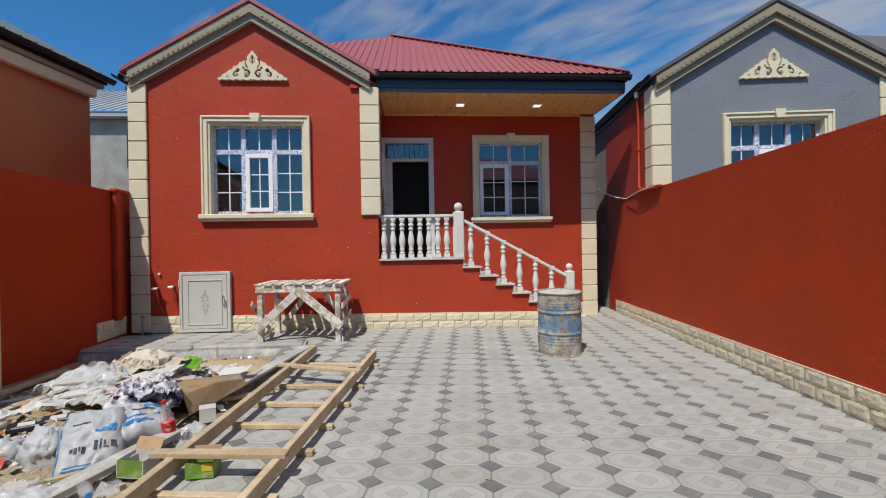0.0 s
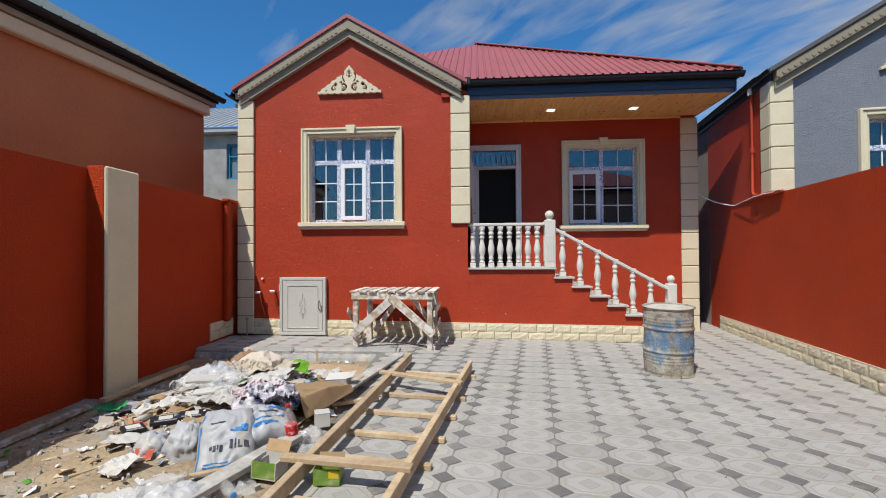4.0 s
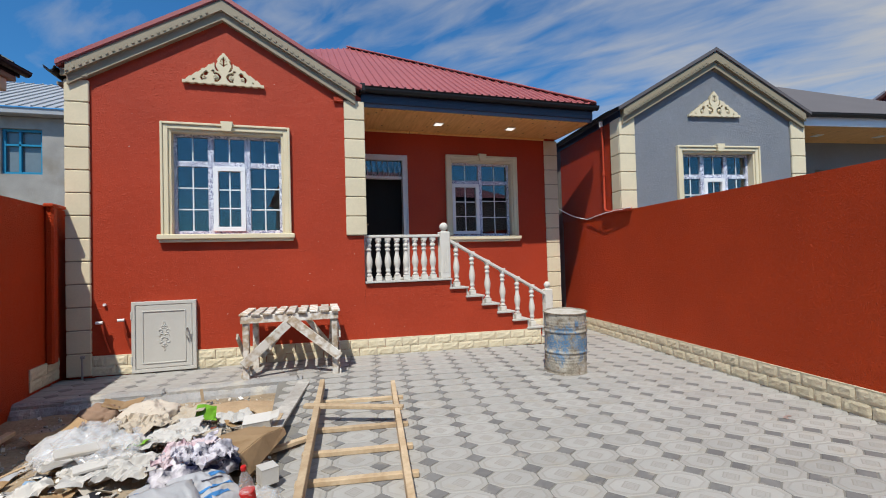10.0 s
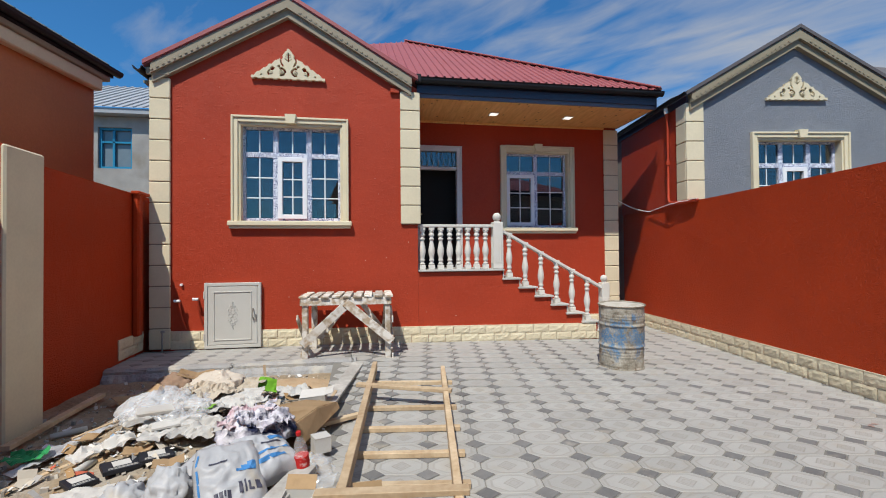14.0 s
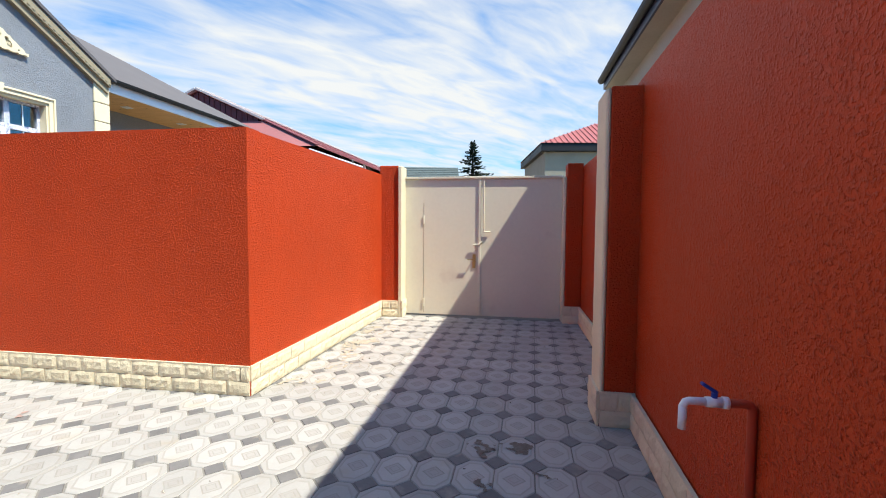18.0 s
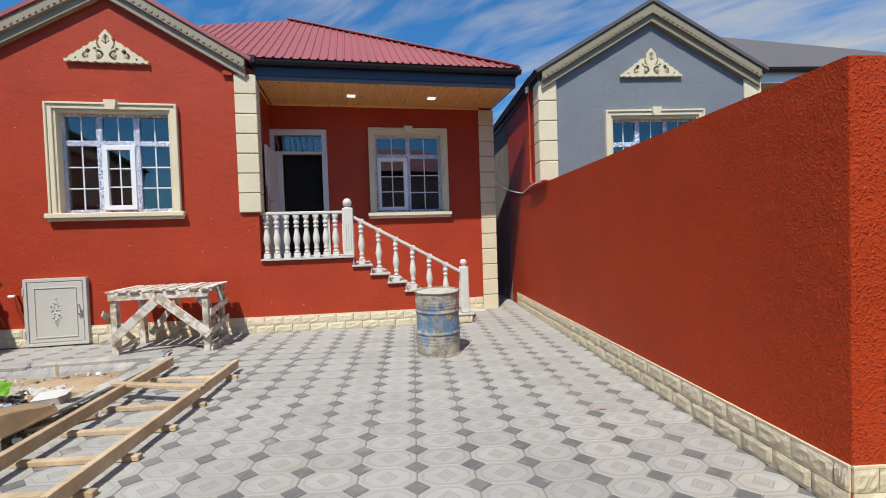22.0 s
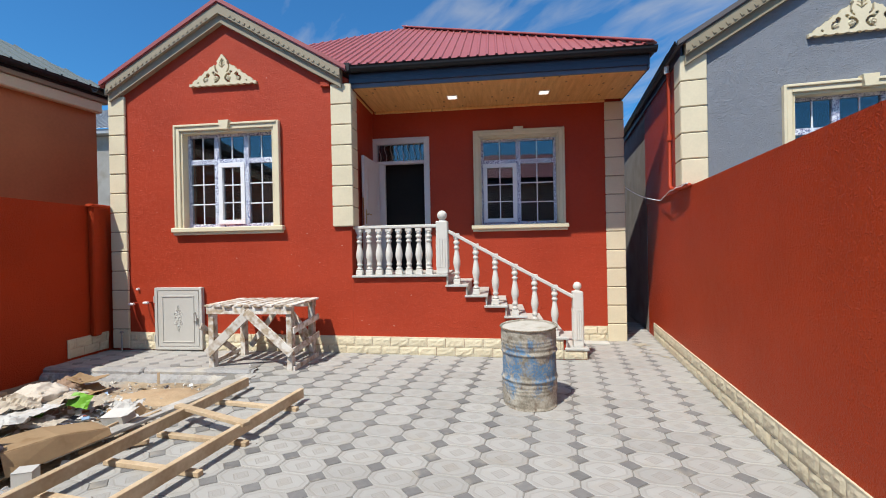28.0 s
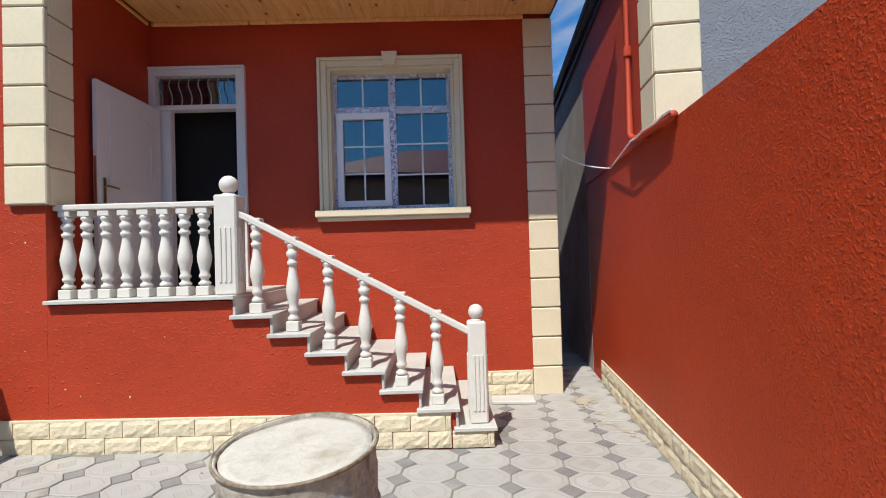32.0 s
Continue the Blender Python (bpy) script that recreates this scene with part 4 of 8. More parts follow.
slope_ribs(house, M_ROOF, (X0, Y0, ZE), (X1, Y0, ZE), PEAK, 0.135, valley_y)
slope_ribs(house, M_ROOF, (X1, Y0, ZE), (X1, Y1, ZE), PEAK, 0.135)
for e in ((X1, Y0), (X1, Y1)):
    bm = bmesh.new()
    beam(bm, (e[0], e[1], ZE + 0.03), PEAK + Vector((0, 0, 0.03)), 0.16, 0.03, 0.008)
    part("hip_cap", bm, M_ROOF, house)

# porch door: frame, transom with wrought bars, open leaf
door = thing("door_1", "white panelled front door standing open into the porch", "door", None, "", "structure")
bm = bmesh.new()
x0, x1, z0, z1 = DOOR
for d, a, b in ((0.03, 0.0, 0.075), (0.045, 0.075, 0.10)):
    box(bm, x0 - b + 0.04, x0 - a + 0.04, PY - d, PY + 0.12, z0, z1 + b - 0.04, 0.004)
    box(bm, x1 + a - 0.04, x1 + b - 0.04, PY - d, PY + 0.12, z0, z1 + b - 0.04, 0.004)
    box(bm, x0 - a + 0.04, x1 + a - 0.04, PY - d, PY + 0.12, z1 + a - 0.04, z1 + b - 0.04, 0.004)
part("door_frame", bm, M_DOOR, door)
bm = bmesh.new()
box(bm, x0 + 0.04, x1 - 0.04, PY - 0.01, PY + 0.11, 3.165, 3.215, 0.005)
part("transom_bar", bm, M_DOOR, door)
bm = bmesh.new()
box(bm, x0 + 0.04, x0 + 0.17, PY + 0.02, PY + 0.10, 1.26, 3.165, 0.004)
part("side_leaf", bm, M_DOOR, door)
bm = bmesh.new()
box(bm, x0 + 0.04, x1 - 0.04, PY + 0.05, PY + 0.058, 3.215, z1 - 0.04)
part("pane", bm, M_GLASS, door).visible_shadow = False
for k in range(8):
    bm = bmesh.new()
    bx = x0 + 0.10 + k * 0.103
    tube(bm, [(bx + 0.018 * math.sin(j / 12 * 2 * math.pi) * (1 if j < 13 else 1), PY - 0.005 - 0.03 * math.sin(j / 12 * math.pi), 3.215 + 0.30 * j / 12) for j in range(13)], 0.006, 6)
    part("wrought_bar", bm, M_STEEL, door)
leaf = part("door_leaf", bmesh.new(), M_DOOR, door)
bm = bmesh.new()
LW, LH = 0.86, 1.90
box(bm, 0, LW, -0.02, 0.02, 0, LH, 0.003)
for za, zb in ((0.15, 0.85), (1.0, 1.75)):
    for s in (-1, 1):
        y0_, y1_ = (s * 0.021, s * 0.030)
        for xa, xb, zc, zd in ((0.14, 0.165, za, zb), (LW - 0.165, LW - 0.14, za, zb), (0.165, LW - 0.165, za, za + 0.025), (0.165, LW - 0.165, zb - 0.025, zb)):
            box(bm, xa, xb, min(y0_, y1_), max(y0_, y1_), zc, zd, 0.002)
bm.to_mesh(leaf.data)
bm.free()
leaf.matrix_world = pose(x0 + 0.06, PY - 0.015, 1.262, 0, 0, -92)
bm = bmesh.new()
box(bm, LW - 0.09, LW - 0.05, 0.021, 0.03, 0.80, 1.04, 0.004)
tube(bm, [(LW - 0.07, 0.03, 0.96), (LW - 0.07, 0.07, 0.96), (LW - 0.18, 0.075, 0.955)], 0.009, 8)
part("door_handle", bm, M_BRASS, leaf, "brass lever handle and plate")
bm = bmesh.new()
box(bm, LW + 0.0005, LW + 0.003, -0.012, 0.012, 0.78, 1.22)
part("lock_plate", bm, M_BRASS, leaf)

# ---- base course of split-face blocks, as pieces ----


def block_mesh(seed, L, h, d):
    """Rough-faced block: chamfered rim, bulging face of uneven points."""
    r = random.Random(seed)
    bm = bmesh.new()
    nx, nz = 7, 4
    g = []
    for j in range(nz + 1):
        row = []
        for i in range(nx + 1):
            rim = i in (0, nx) or j in (0, nz)
            y = -d * (0.50 if rim else r.uniform(0.70, 1.15))
            row.append(bm.verts.new((L * i / nx + (0.003 if i == 0 else -0.003 if i == nx else 0), y, h * j / nz + (0.002 if j == 0 else -0.002 if j == nz else 0))))
        g.append(row)
    for j in range(nz):
        for i in range(nx):
            bm.faces.new((g[j][i], g[j][i + 1], g[j + 1][i + 1], g[j + 1][i]))
    back = [bm.verts.new(p) for p in ((0.005, 0.01, 0.003), (L - 0.005, 0.01, 0.003), (L - 0.005, 0.01, h - 0.003), (0.005, 0.01, h - 0.003))]
    for side in ([g[0][i] for i in range(nx + 1)] + [back[1], back[0]], [g[j][nx] for j in range(nz + 1)] + [back[2], back[1]], [g[nz][i] for i in range(nx, -1, -1)] + [back[3], back[2]], [g[j][0] for j in range(nz, -1, -1)] + [back[0], back[3]]):
        bm.faces.new(side)
    bm.faces.new(back[::-1])
    bmesh.ops.recalc_face_normals(bm, faces=bm.faces)
    me = bpy.data.meshes.new("base_block")
    bm.to_mesh(me)
    bm.free()
    me.materials.append(M_BASE)
    return me


BL, BH = 0.275, 0.13
BLOCKS = [block_mesh(40 + k, BL, BH, 0.02) for k in range(6)]
NBLOCK = [0]


def base_course(parent, a, b, z0, m=I4, rows=2, cap=True, z1=None):
    """Two staggered rows of blocks along a-b; their faces look to the right of the way from b to a."""
    a, b = Vector(a), Vector(b)
    d = b - a
    ang = math.atan2(d.y, d.x)
    L = d.length
    r = random.Random(int(abs(L * 1000)) + int(abs(a.x * 77)))
    for row in range(rows):
        s = -BL * (0.5 if row % 2 else 0.0)
        while s < L - 0.01:
            s0, s1 = max(s, 0.0), min(s + BL, L)
            if s1 - s0 > 0.03:
                ob = new("base_block", r.choice(BLOCKS))
                ob.parent = parent
                p = a + d.normalized() * s0
                zz = z0 + ((z1 - z0) * (s0 / L) if z1 is not None else 0)
                ob.matrix_local = m @ Matrix.Translation((p.x, p.y, zz + row * BH)) @ Matrix.Rotation(ang, 4, "Z") @ Matrix.Diagonal(((s1 - s0) / BL, 1, 1, 1))
                NBLOCK[0] += 1
            s += BL
    if cap:
        bm = bmesh.new()
        q = Matrix.Translation((a.x, a.y, 0)) @ Matrix.Rotation(ang, 4, "Z")
        ze = z0 if z1 is None else z1
        for v in box(bm, 0, L, -0.012, 0.012, 0, 0.014):
            v.co.z += rows * BH - 0.002 + z0 + (ze - z0) * v.co.x / L
            v.co = m @ q @ v.co
        part("base_cap", bm, M_BASE, parent)
    return


base_course(house, (-4.05, FY - 0.012, 0), (2.73, FY - 0.012, 0), 0.13, z1=0.032)
base_course(house, (2.735, FY - 0.012, 0), (3.06, FY - 0.012, 0), 0.03, rows=1, cap=False)
base_course(house, (3.05, FY + 0.0, 0), (3.05, PY - 0.02, 0), 0.03, rows=1)
base_course(house, (3.07, PY - 0.012, 0), (3.65, PY - 0.012, 0), 0.0)

# ---- yard walls ----
WALL_T = 0.2
# east wall and north lane wall share one corner
bm = bmesh.new()
box(bm, 0, WALL_T, 0, 12.5, 0, 2.37)
east = structure("wall_east", bm, M_RED_ROUGH, "red stucco yard wall on a course of cream split-face blocks", LANE, "wall")
base_course(east, (-0.004, 7.37, 0), (-0.004, 0.0, 0), 0.0)
bm = bmesh.new()
box(bm, 0.003, 3.86, -0.003, WALL_T, 0, 2.36)
north = structure("wall_north", bm, M_RED_ROUGH, "red stucco lane wall on a course of cream split-face blocks", LANE @ Matrix.Rotation(-0.030, 4, "Z"), "wall")
base_course(north, (0.0, -0.004, 0), (3.59, -0.004, 0), 0.0)


p1 = thing("gate_pillar", "red stucco gate pillar with a cream strip beside the gate", "pillar", LANE, "gate pillars")
bm = bmesh.new()
box(bm, 3.60, 3.84, -0.40, -0.085, 0, 2.5, 0.01)
part("shaft", bm, M_RED_ROUGH, p1)
bm = bmesh.new()
box(bm, 3.57, 3.90, -0.463, -0.402, 0, 2.49, 0.01)
part("cream_facing", bm, M_CREAM, p1)
base_course(p1, (3.588, -0.13, 0), (3.588, -0.40, 0), 0.0)
base_course(p1, (3.56, -0.470, 0), (3.85, -0.470, 0), 0.0)

p3 = thing("gate_pillar", "red stucco gate pillar with a cream strip beside the gate", "pillar", LANE, "gate pillars")
bm = bmesh.new()
box(bm, 3.60, 3.90, -3.33, -3.09, 0, 2.5, 0.01)
part("shaft", bm, M_RED_ROUGH, p3)
bm = bmesh.new()
box(bm, 3.66, 3.92, -3.088, -3.04, 0, 2.3, 0.01)
part("cream_facing", bm, M_CREAM, p3)
base_course(p3, (3.588, -3.05, 0), (3.588, -3.32, 0), 0.0)

p2 = thing("wall_pillar", "red stucco wall pillar with a cream face on the lane side", "pillar", LANE, "wall pillars")
bm = bmesh.new()
box(bm, -0.07, 0.29, -3.33, -3.0, 0, 2.57, 0.01)
part("shaft", bm, M_RED_ROUGH, p2)
bm = bmesh.new()
box(bm, -0.06, 0.30, -2.998, -2.962, 0, 2.56, 0.012)
part("cream_facing", bm, M_CREAM, p2)
base_course(p2, (-0.085, -2.96, 0), (-0.085, -3.22, 0), 0.0)
base_course(p2, (0.30, -2.95, 0), (-0.08, -2.95, 0), 0.0)

bm = bmesh.new()
box(bm, 0.285, 4.0, -3.55, -3.33, 0, 2.45)
south_lane = structure("wall_south", bm, M_RED_ROUGH, "red stucco lane wall on a course of cream split-face blocks", LANE, "wall")
base_course(south_lane, (3.58, -3.305, 0), (0.31, -3.305, 0), 0.0)
bm = bmesh.new()
box(bm, -8.6, 0.28, -0.22, 0.0, 0, 2.63)
south = structure("wall_south_yard", bm, M_RED_ROUGH, "tall red stucco yard wall on a course of cream split-face blocks", LANE @ pose(0, -3.223, 0) @ Matrix.Rotation(-0.030, 4, "Z"), "wall")
base_course(south, (-0.08, 0.022, 0), (-6.0, 0.022, 0), 0.0)

# west wall, leaning slightly off square
WEST = Matrix.Translation((-4.42, 7.80, 0)) @ Matrix.Rotation(radians(3.0), 4, "Z")
bm = bmesh.new()
box(bm, -0.2, 0.0, -9.5, 3.0, -0.1, 2.40)
west = structure("wall_west", bm, M_RED_ROUGH, "red stucco yard wall in shade with cream base at its far end", WEST, "wall")
base_course(west, (0.004, -0.75, 0), (0.004, -0.02, 0), 0.15)
wp = thing("wall_pillar", "wall pillar with a broad cream face and red sides", "pillar", I4, "wall pillars")
bm = bmesh.new()
box(bm, -4.27, -4.075, 4.70, 5.13, -0.1, 2.43, 0.012)
part("shaft", bm, M_RED_ROUGH, wp)
bm = bmesh.new()
box(bm, -4.073, -4.03, 4.69, 5.14, -0.1, 2.42, 0.015)
part("cream_facing", bm, M_CREAM, wp)
# boxed-in rainwater pipe at the wall's end
bm = bmesh.new()
box(bm, 0.0, 0.09, -0.36, -0.22, 0.40, 2.40, 0.02)
box(bm, 0.0, 0.11, -0.40, -0.03, 2.38, 2.43, 0.012)
dp = tagged(link_mesh("wall_rib", bm, M_RED_ROUGH), "red plastered rib and cap at the end of the yard wall", "trim", "", "structure")
dp.matrix_world = WEST

# ---- gate ----
gate = thing("metal_gate", "beige painted double sheet-metal gate, closed, with a wicket door", "gate", LANE)
GU = 3.84
bm = bmesh.new()
box(bm, GU, GU + 0.03, -1.715, -0.463, 0.02, 2.30, 0.003)
part("gate_leaf", bm, M_GATE, gate)
bm = bmesh.new()
box(bm, GU, GU + 0.03, -3.04, -1.735, 0.02, 2.30, 0.003)
part("gate_leaf", bm, M_GATE, gate)
bm = bmesh.new()
box(bm, GU - 0.03, GU + 0.05, -3.04, -0.463, 2.30, 2.335, 0.004)
part("top_bar", bm, M_GATE, gate)
bm = bmesh.new()
box(bm, GU - 0.022, GU - 0.001, -1.745, -1.705, 0.03, 2.29, 0.003)
part("meeting_strip", bm, M_GATE, gate)
for za in (0.15, 1.55):
    bm = bmesh.new()
    box(bm, GU - 0.016, GU - 0.001, -0.795, -0.765, za, za + 0.14, 0.003)
    part("hinge", bm, M_GATE, gate)
bm = bmesh.new()
box(bm, GU - 0.003, GU - 0.0005, -0.782, -0.777, 0.05, 1.9)
part("wicket_seam", bm, M_CORNICE, gate, "dark joint of the wicket door")
bm = bmesh.new()
box(bm, GU - 0.0008, GU - 0.0003, -1.70, -0.784, 1.903, 1.906)
part("wicket_seam", bm, M_GATE, gate)
bm = bmesh.new()
tube(bm, [(GU - 0.03, -1.79, 1.42), (GU - 0.03, -1.79, 2.26)], 0.011, 8)
tube(bm, [(GU - 0.03, -1.79, 1.42), (GU - 0.03, -1.90, 1.42)], 0.013, 8)
part("drop_bolt", bm, M_GATE, gate)
bm = bmesh.new()
tube(bm, [(GU - 0.04, -1.62, 1.21), (GU - 0.04, -1.72, 1.22), (GU - 0.03, -1.77, 1.27)], 0.012, 8)
part("latch", bm, M_GATE, gate)
bm = bmesh.new()
box(bm, GU - 0.014, GU - 0.001, -1.66, -1.61, 0.82, 1.05, 0.004)
tube(bm, [(GU - 0.01, -1.635, 0.97), (GU - 0.06, -1.635, 0.97), (GU - 0.06, -1.53, 0.965)], 0.010, 8)
part("lever_handle", bm, M_BRASS, gate, "brass lever handle and plate")
bm = bmesh.new()
tube(bm, [(GU - 0.02, -1.77, 0.05), (GU - 0.02, -1.77, 0.32), (GU - 0.02, -1.85, 0.32)], 0.009, 8)
part("floor_bolt", bm, M_GATE, gate)
for za in (0.10, 0.9, 1.7):
    bm = bmesh.new()
    lathe(bm, [(0.014, za), (0.016, za + 0.01), (0.016, za + 0.13), (0.014, za + 0.14)], 10, GU - 0.012, -3.03)
    part("hinge", bm, M_GATE, gate)

# ---- grey house beyond the east wall ----
grey = thing("grey_house", "grey stucco house with cream quoins and dark roof, red side wall", "house", LANE)
GV = 5.30
GW = (1.205, 2.705, 2.0, 3.44)
bm = bmesh.new()
holed_wall(bm, 0.012, 3.82, 0, 4.05, GV, GV + 0.25, [GW])
prism(bm, [(0.0, 4.05), (3.82, 4.05), (3.82, 4.13), (1.91, 5.19), (0.0, 4.13)], GV, GV + 0.25)
part("front_wall", bm, M_GREY, grey)
bm = bmesh.new()
box(bm, -0.02, 0.23, GV + 0.25, 7.85, 2.36, 4.12)
part("side_wall", bm, M_RED, grey)
bm = bmesh.new()
box(bm, -0.004, 0.23, 7.85, 13.0, 0, 4.12)
part("rear_side_wall", bm, M_CONCRETE, grey, "bare grey rendered rear wall")
bm = bmesh.new()
holed_wall(bm, 3.82, 8.6, 0, 4.3, 6.6, 6.85, [(5.6, 6.5, 1.3, 3.4)])
part("porch_wall", bm, M_GREY, grey)
# linings of the grey house, the rooms' shade again painted as near-black
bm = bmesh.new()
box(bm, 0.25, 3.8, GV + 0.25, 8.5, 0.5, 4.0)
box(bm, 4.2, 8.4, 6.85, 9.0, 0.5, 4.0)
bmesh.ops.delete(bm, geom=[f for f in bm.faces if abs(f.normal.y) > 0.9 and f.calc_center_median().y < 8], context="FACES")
part("room_lining", bm, M_ROOM_SHADE, grey)
quoin_row(-0.05, 0.26, GV - 0.04, GV - 0.002, 2.40, 4.07, 5, grey)
quoin_row(-0.05, -0.022, GV, GV + 0.28, 2.40, 4.07, 5, grey)
quoin_row(3.55, 3.86, GV - 0.04, GV - 0.002, 1.0, 4.07, 9, grey)
quoin_row(3.822, 3.86, GV, GV + 0.4, 1.0, 4.07, 9, grey)
arch_trim(grey, GW, GV, M_TRIM)
w3 = glazing("window_3", "three-light plastic window with film on its frame in the grey gable", GW, GV + 0.10, 3, 1, 0.30)
w3.matrix_world = LANE
orn = ornament("gable_ornament", "cream scrolled plaster ornament on the grey gable", 1.90, 4.11, 1.10, 0.475, GV, LANE)
rake_roof(grey, -0.10, 3.9, 5.30, 4.14, GV - 0.14, 8.5, M_ROOF_GREY, GV, cornice=material("olive_cream_cornice", (0.29, 0.25, 0.175), 0.8, scale=4, fine=60, amount=0.25))
bm = bmesh.new()
gutter(bm, (-0.085, GV - 0.15, 4.20), (-0.085, 13.0, 4.20), 0.042)
part("side_gutter", bm, M_GUTTER, grey)
bm = bmesh.new()
box(bm, -0.045, -0.025, GV - 0.05, 13.0, 4.06, 4.22)
part("side_fascia", bm, M_FASCIA, grey)
pipe_th = thing("downpipe", "red painted rainwater pipe running down onto the wall top", "pipe", LANE)
bm = bmesh.new()
tube(bm, [(-0.075, 5.84, 4.17), (-0.062, 5.84, 4.08), (-0.056, 5.84, 2.47), (-0.052, 5.80, 2.42), (-0.040, 5.70, 2.392), (-0.030, 5.02, 2.372)], 0.028, 10)
part("pipe", bm, M_RED_SMOOTH, pipe_th, smooth=True)
bm = bmesh.new()
lathe(bm, [(0.033, 3.1), (0.035, 3.11), (0.035, 3.17), (0.033, 3.18)], 10, -0.056, 5.84)
part("pipe_collar", bm, M_RED_SMOOTH, pipe_th)
bm = bmesh.new()
tube(bm, [(-0.076, 5.84, 4.05), (-0.078, 5.84, 4.15)], 0.036, 10)
part("pipe_socket", bm, M_PVC, pipe_th, "white socket under the gutter")
# white rope-like cable from the pipe to the red house
cable = thing("cable", "thin off-white cable sagging between the two houses", "cable", I4)
bm = bmesh.new()
A, B = LANE @ Vector((-0.058, 4.98, 2.392)), Vector((3.97, PY + 0.02, 2.62))
mid = LANE @ Vector((-0.03, 6.6, 2.33))
bend = LANE @ Vector((-0.085, 5.74, 2.385))
tube(bm, [A.lerp(bend, k / 6) + Vector((0, 0, 0.008 * math.sin(2.1 * k))) for k in range(6)] + [bend.lerp(mid, k / 5) for k in range(5)] + [mid.lerp(B, k / 8) + Vector((0, 0, -0.05 * math.sin(math.pi * k / 8))) for k in range(9)], 0.007, 6)
part("cable_run", bm, M_PVC, cable)
# porch roof of the grey house
bm = bmesh.new()
box(bm, 3.87, 8.7, 5.42, 6.6, 4.02, 4.05)
part("soffit_lining", bm, M_SOFFIT, grey)
bm = bmesh.new()
box(bm, 3.87, 8.75, 5.36, 5.40, 4.02, 4.20, 0.004)
part("white_fascia", bm, material("pale_blue_fascia", (0.70, 0.73, 0.80), 0.4, amount=0.1), grey, "pale fascia board")
bm = bmesh.new()
gutter(bm, (3.9, 5.30, 4.24), (8.8, 5.30, 4.24))
part("porch_gutter", bm, M_GUTTER, grey)
GPEAK = Vector((4.3, 9.0, 6.55))
bm = bmesh.new()
c = [bm.verts.new(p) for p in ((3.95, 5.24, 4.25), (8.85, 5.24, 4.25), (8.85, 13.1, 4.25), (-0.12, 13.1, 4.25), (-0.12, 5.6, 4.25), (1.91, 7.45, 5.32))]
pk = bm.verts.new(GPEAK)
for i in range(6):
    bm.faces.new((c[i], c[(i + 1) % 6], pk))
part("roof_sheet", bm, M_ROOF_GREY, grey)
for k, lu in enumerate((5.0, 6.6)):
    lt = thing("ceiling_light", "small white recessed light in the neighbouring porch soffit", "light", LANE @ pose(lu, 6.0, 4.019), "porch lights")
    bm = bmesh.new()
    box(bm, -0.085, 0.085, -0.085, 0.085, -0.014, 0.0, 0.003)
    part("light_frame", bm, M_PVC, lt)

# ---- brown house beyond the west wall ----
brown = thing("brown_house", "tall plain orange-brown stucco house with grey metal roof", "house", pose(-5.42, 9.20, 0.10) @ Matrix.Rotation(-0.1304, 4, "Z") @ pose(5.33, -8.98, 0))
bm = bmesh.new()
box(bm, -12.0, -5.58, -6.0, 8.72, 0, 4.42)
part("wall", bm, M_BROWN, brown)
bm = bmesh.new()
box(bm, -5.578, -5.40, -6.0, 8.86, 4.42, 4.50, 0.01)
box(bm, -12.0, -5.58, 8.722, 8.86, 4.42, 4.50, 0.01)
part("soffit", bm, M_CORNICE, brown)
bm = bmesh.new()
box(bm, -5.578, -5.44, -6.0, 8.74, 4.22, 4.419, 0.02)
part("cornice_band", bm, M_CREAM, brown, "beige band under the eave")
bm = bmesh.new()
gutter(bm, (-5.33, -6.0, 4.60), (-5.33, 8.98, 4.60), 0.07)
box(bm, -5.41, -5.38, -6.0, 8.9, 4.50, 4.64)
part("eave_gutter", bm, M_GUTTER, brown)
bm = bmesh.new()
RP0, RP1 = (-9.0, -2.0, 6.85), (-9.0, 5.3, 6.85)
v = [bm.verts.new(p) for p in ((-5.30, -6.1, 4.63), (-5.30, 9.0, 4.63), (-12.5, 9.0, 4.63), (-12.5, -6.1, 4.63), RP0, RP1)]
for f in ((0, 1, 5, 4), (1, 2, 5), (2, 3, 4, 5), (3, 0, 4)):
    bm.faces.new([v[i] for i in f])
for k in range(60):
    y = -5.8 + k * 0.245
    t = 1.0 if -2 < y < 5.3 else ((y + 6.1) / 4.1 if y < -2 else (9.0 - y) / 3.7)
    a, b = Vector((-5.30, y, 4.64)), Vector((-5.30 - 3.7 * t, y, 4.64 + 2.22 * t))
    rb = bmesh.new()
    beam(rb, a, b, 0.03, 0.03, 0)
    part("roof_rib", rb, M_ROOF_LIGHT, brown)
part("roof_sheet", bm, M_ROOF_LIGHT, brown, "grey ribbed metal roof")

# ---- grey concrete building behind ----
M_ROOF_ZINC = material("zinc_roof_sheet", (0.36, 0.38, 0.41), 0.5, scale=1.5, amount=0.3)
rear = thing("concrete_building", "bare grey concrete building with a blue framed window and metal roof", "building", I4)
bm = bmesh.new()
holed_wall(bm, -22.0, -5.2, 0, 6.4, 17.7, 18.0, [(-10.27, -9.2, 4.6, 6.03)])
box(bm, -5.4, -5.2, 18.0, 26.0, 0, 6.4)
part("wall", bm, M_CONCRETE, rear)
bm = bmesh.new()
box(bm, -22.3, -5.0, 17.35, 17.8, 6.42, 6.6, 0.01)
part("eave_board", bm, M_ROOF_ZINC, rear)
bm = bmesh.new()
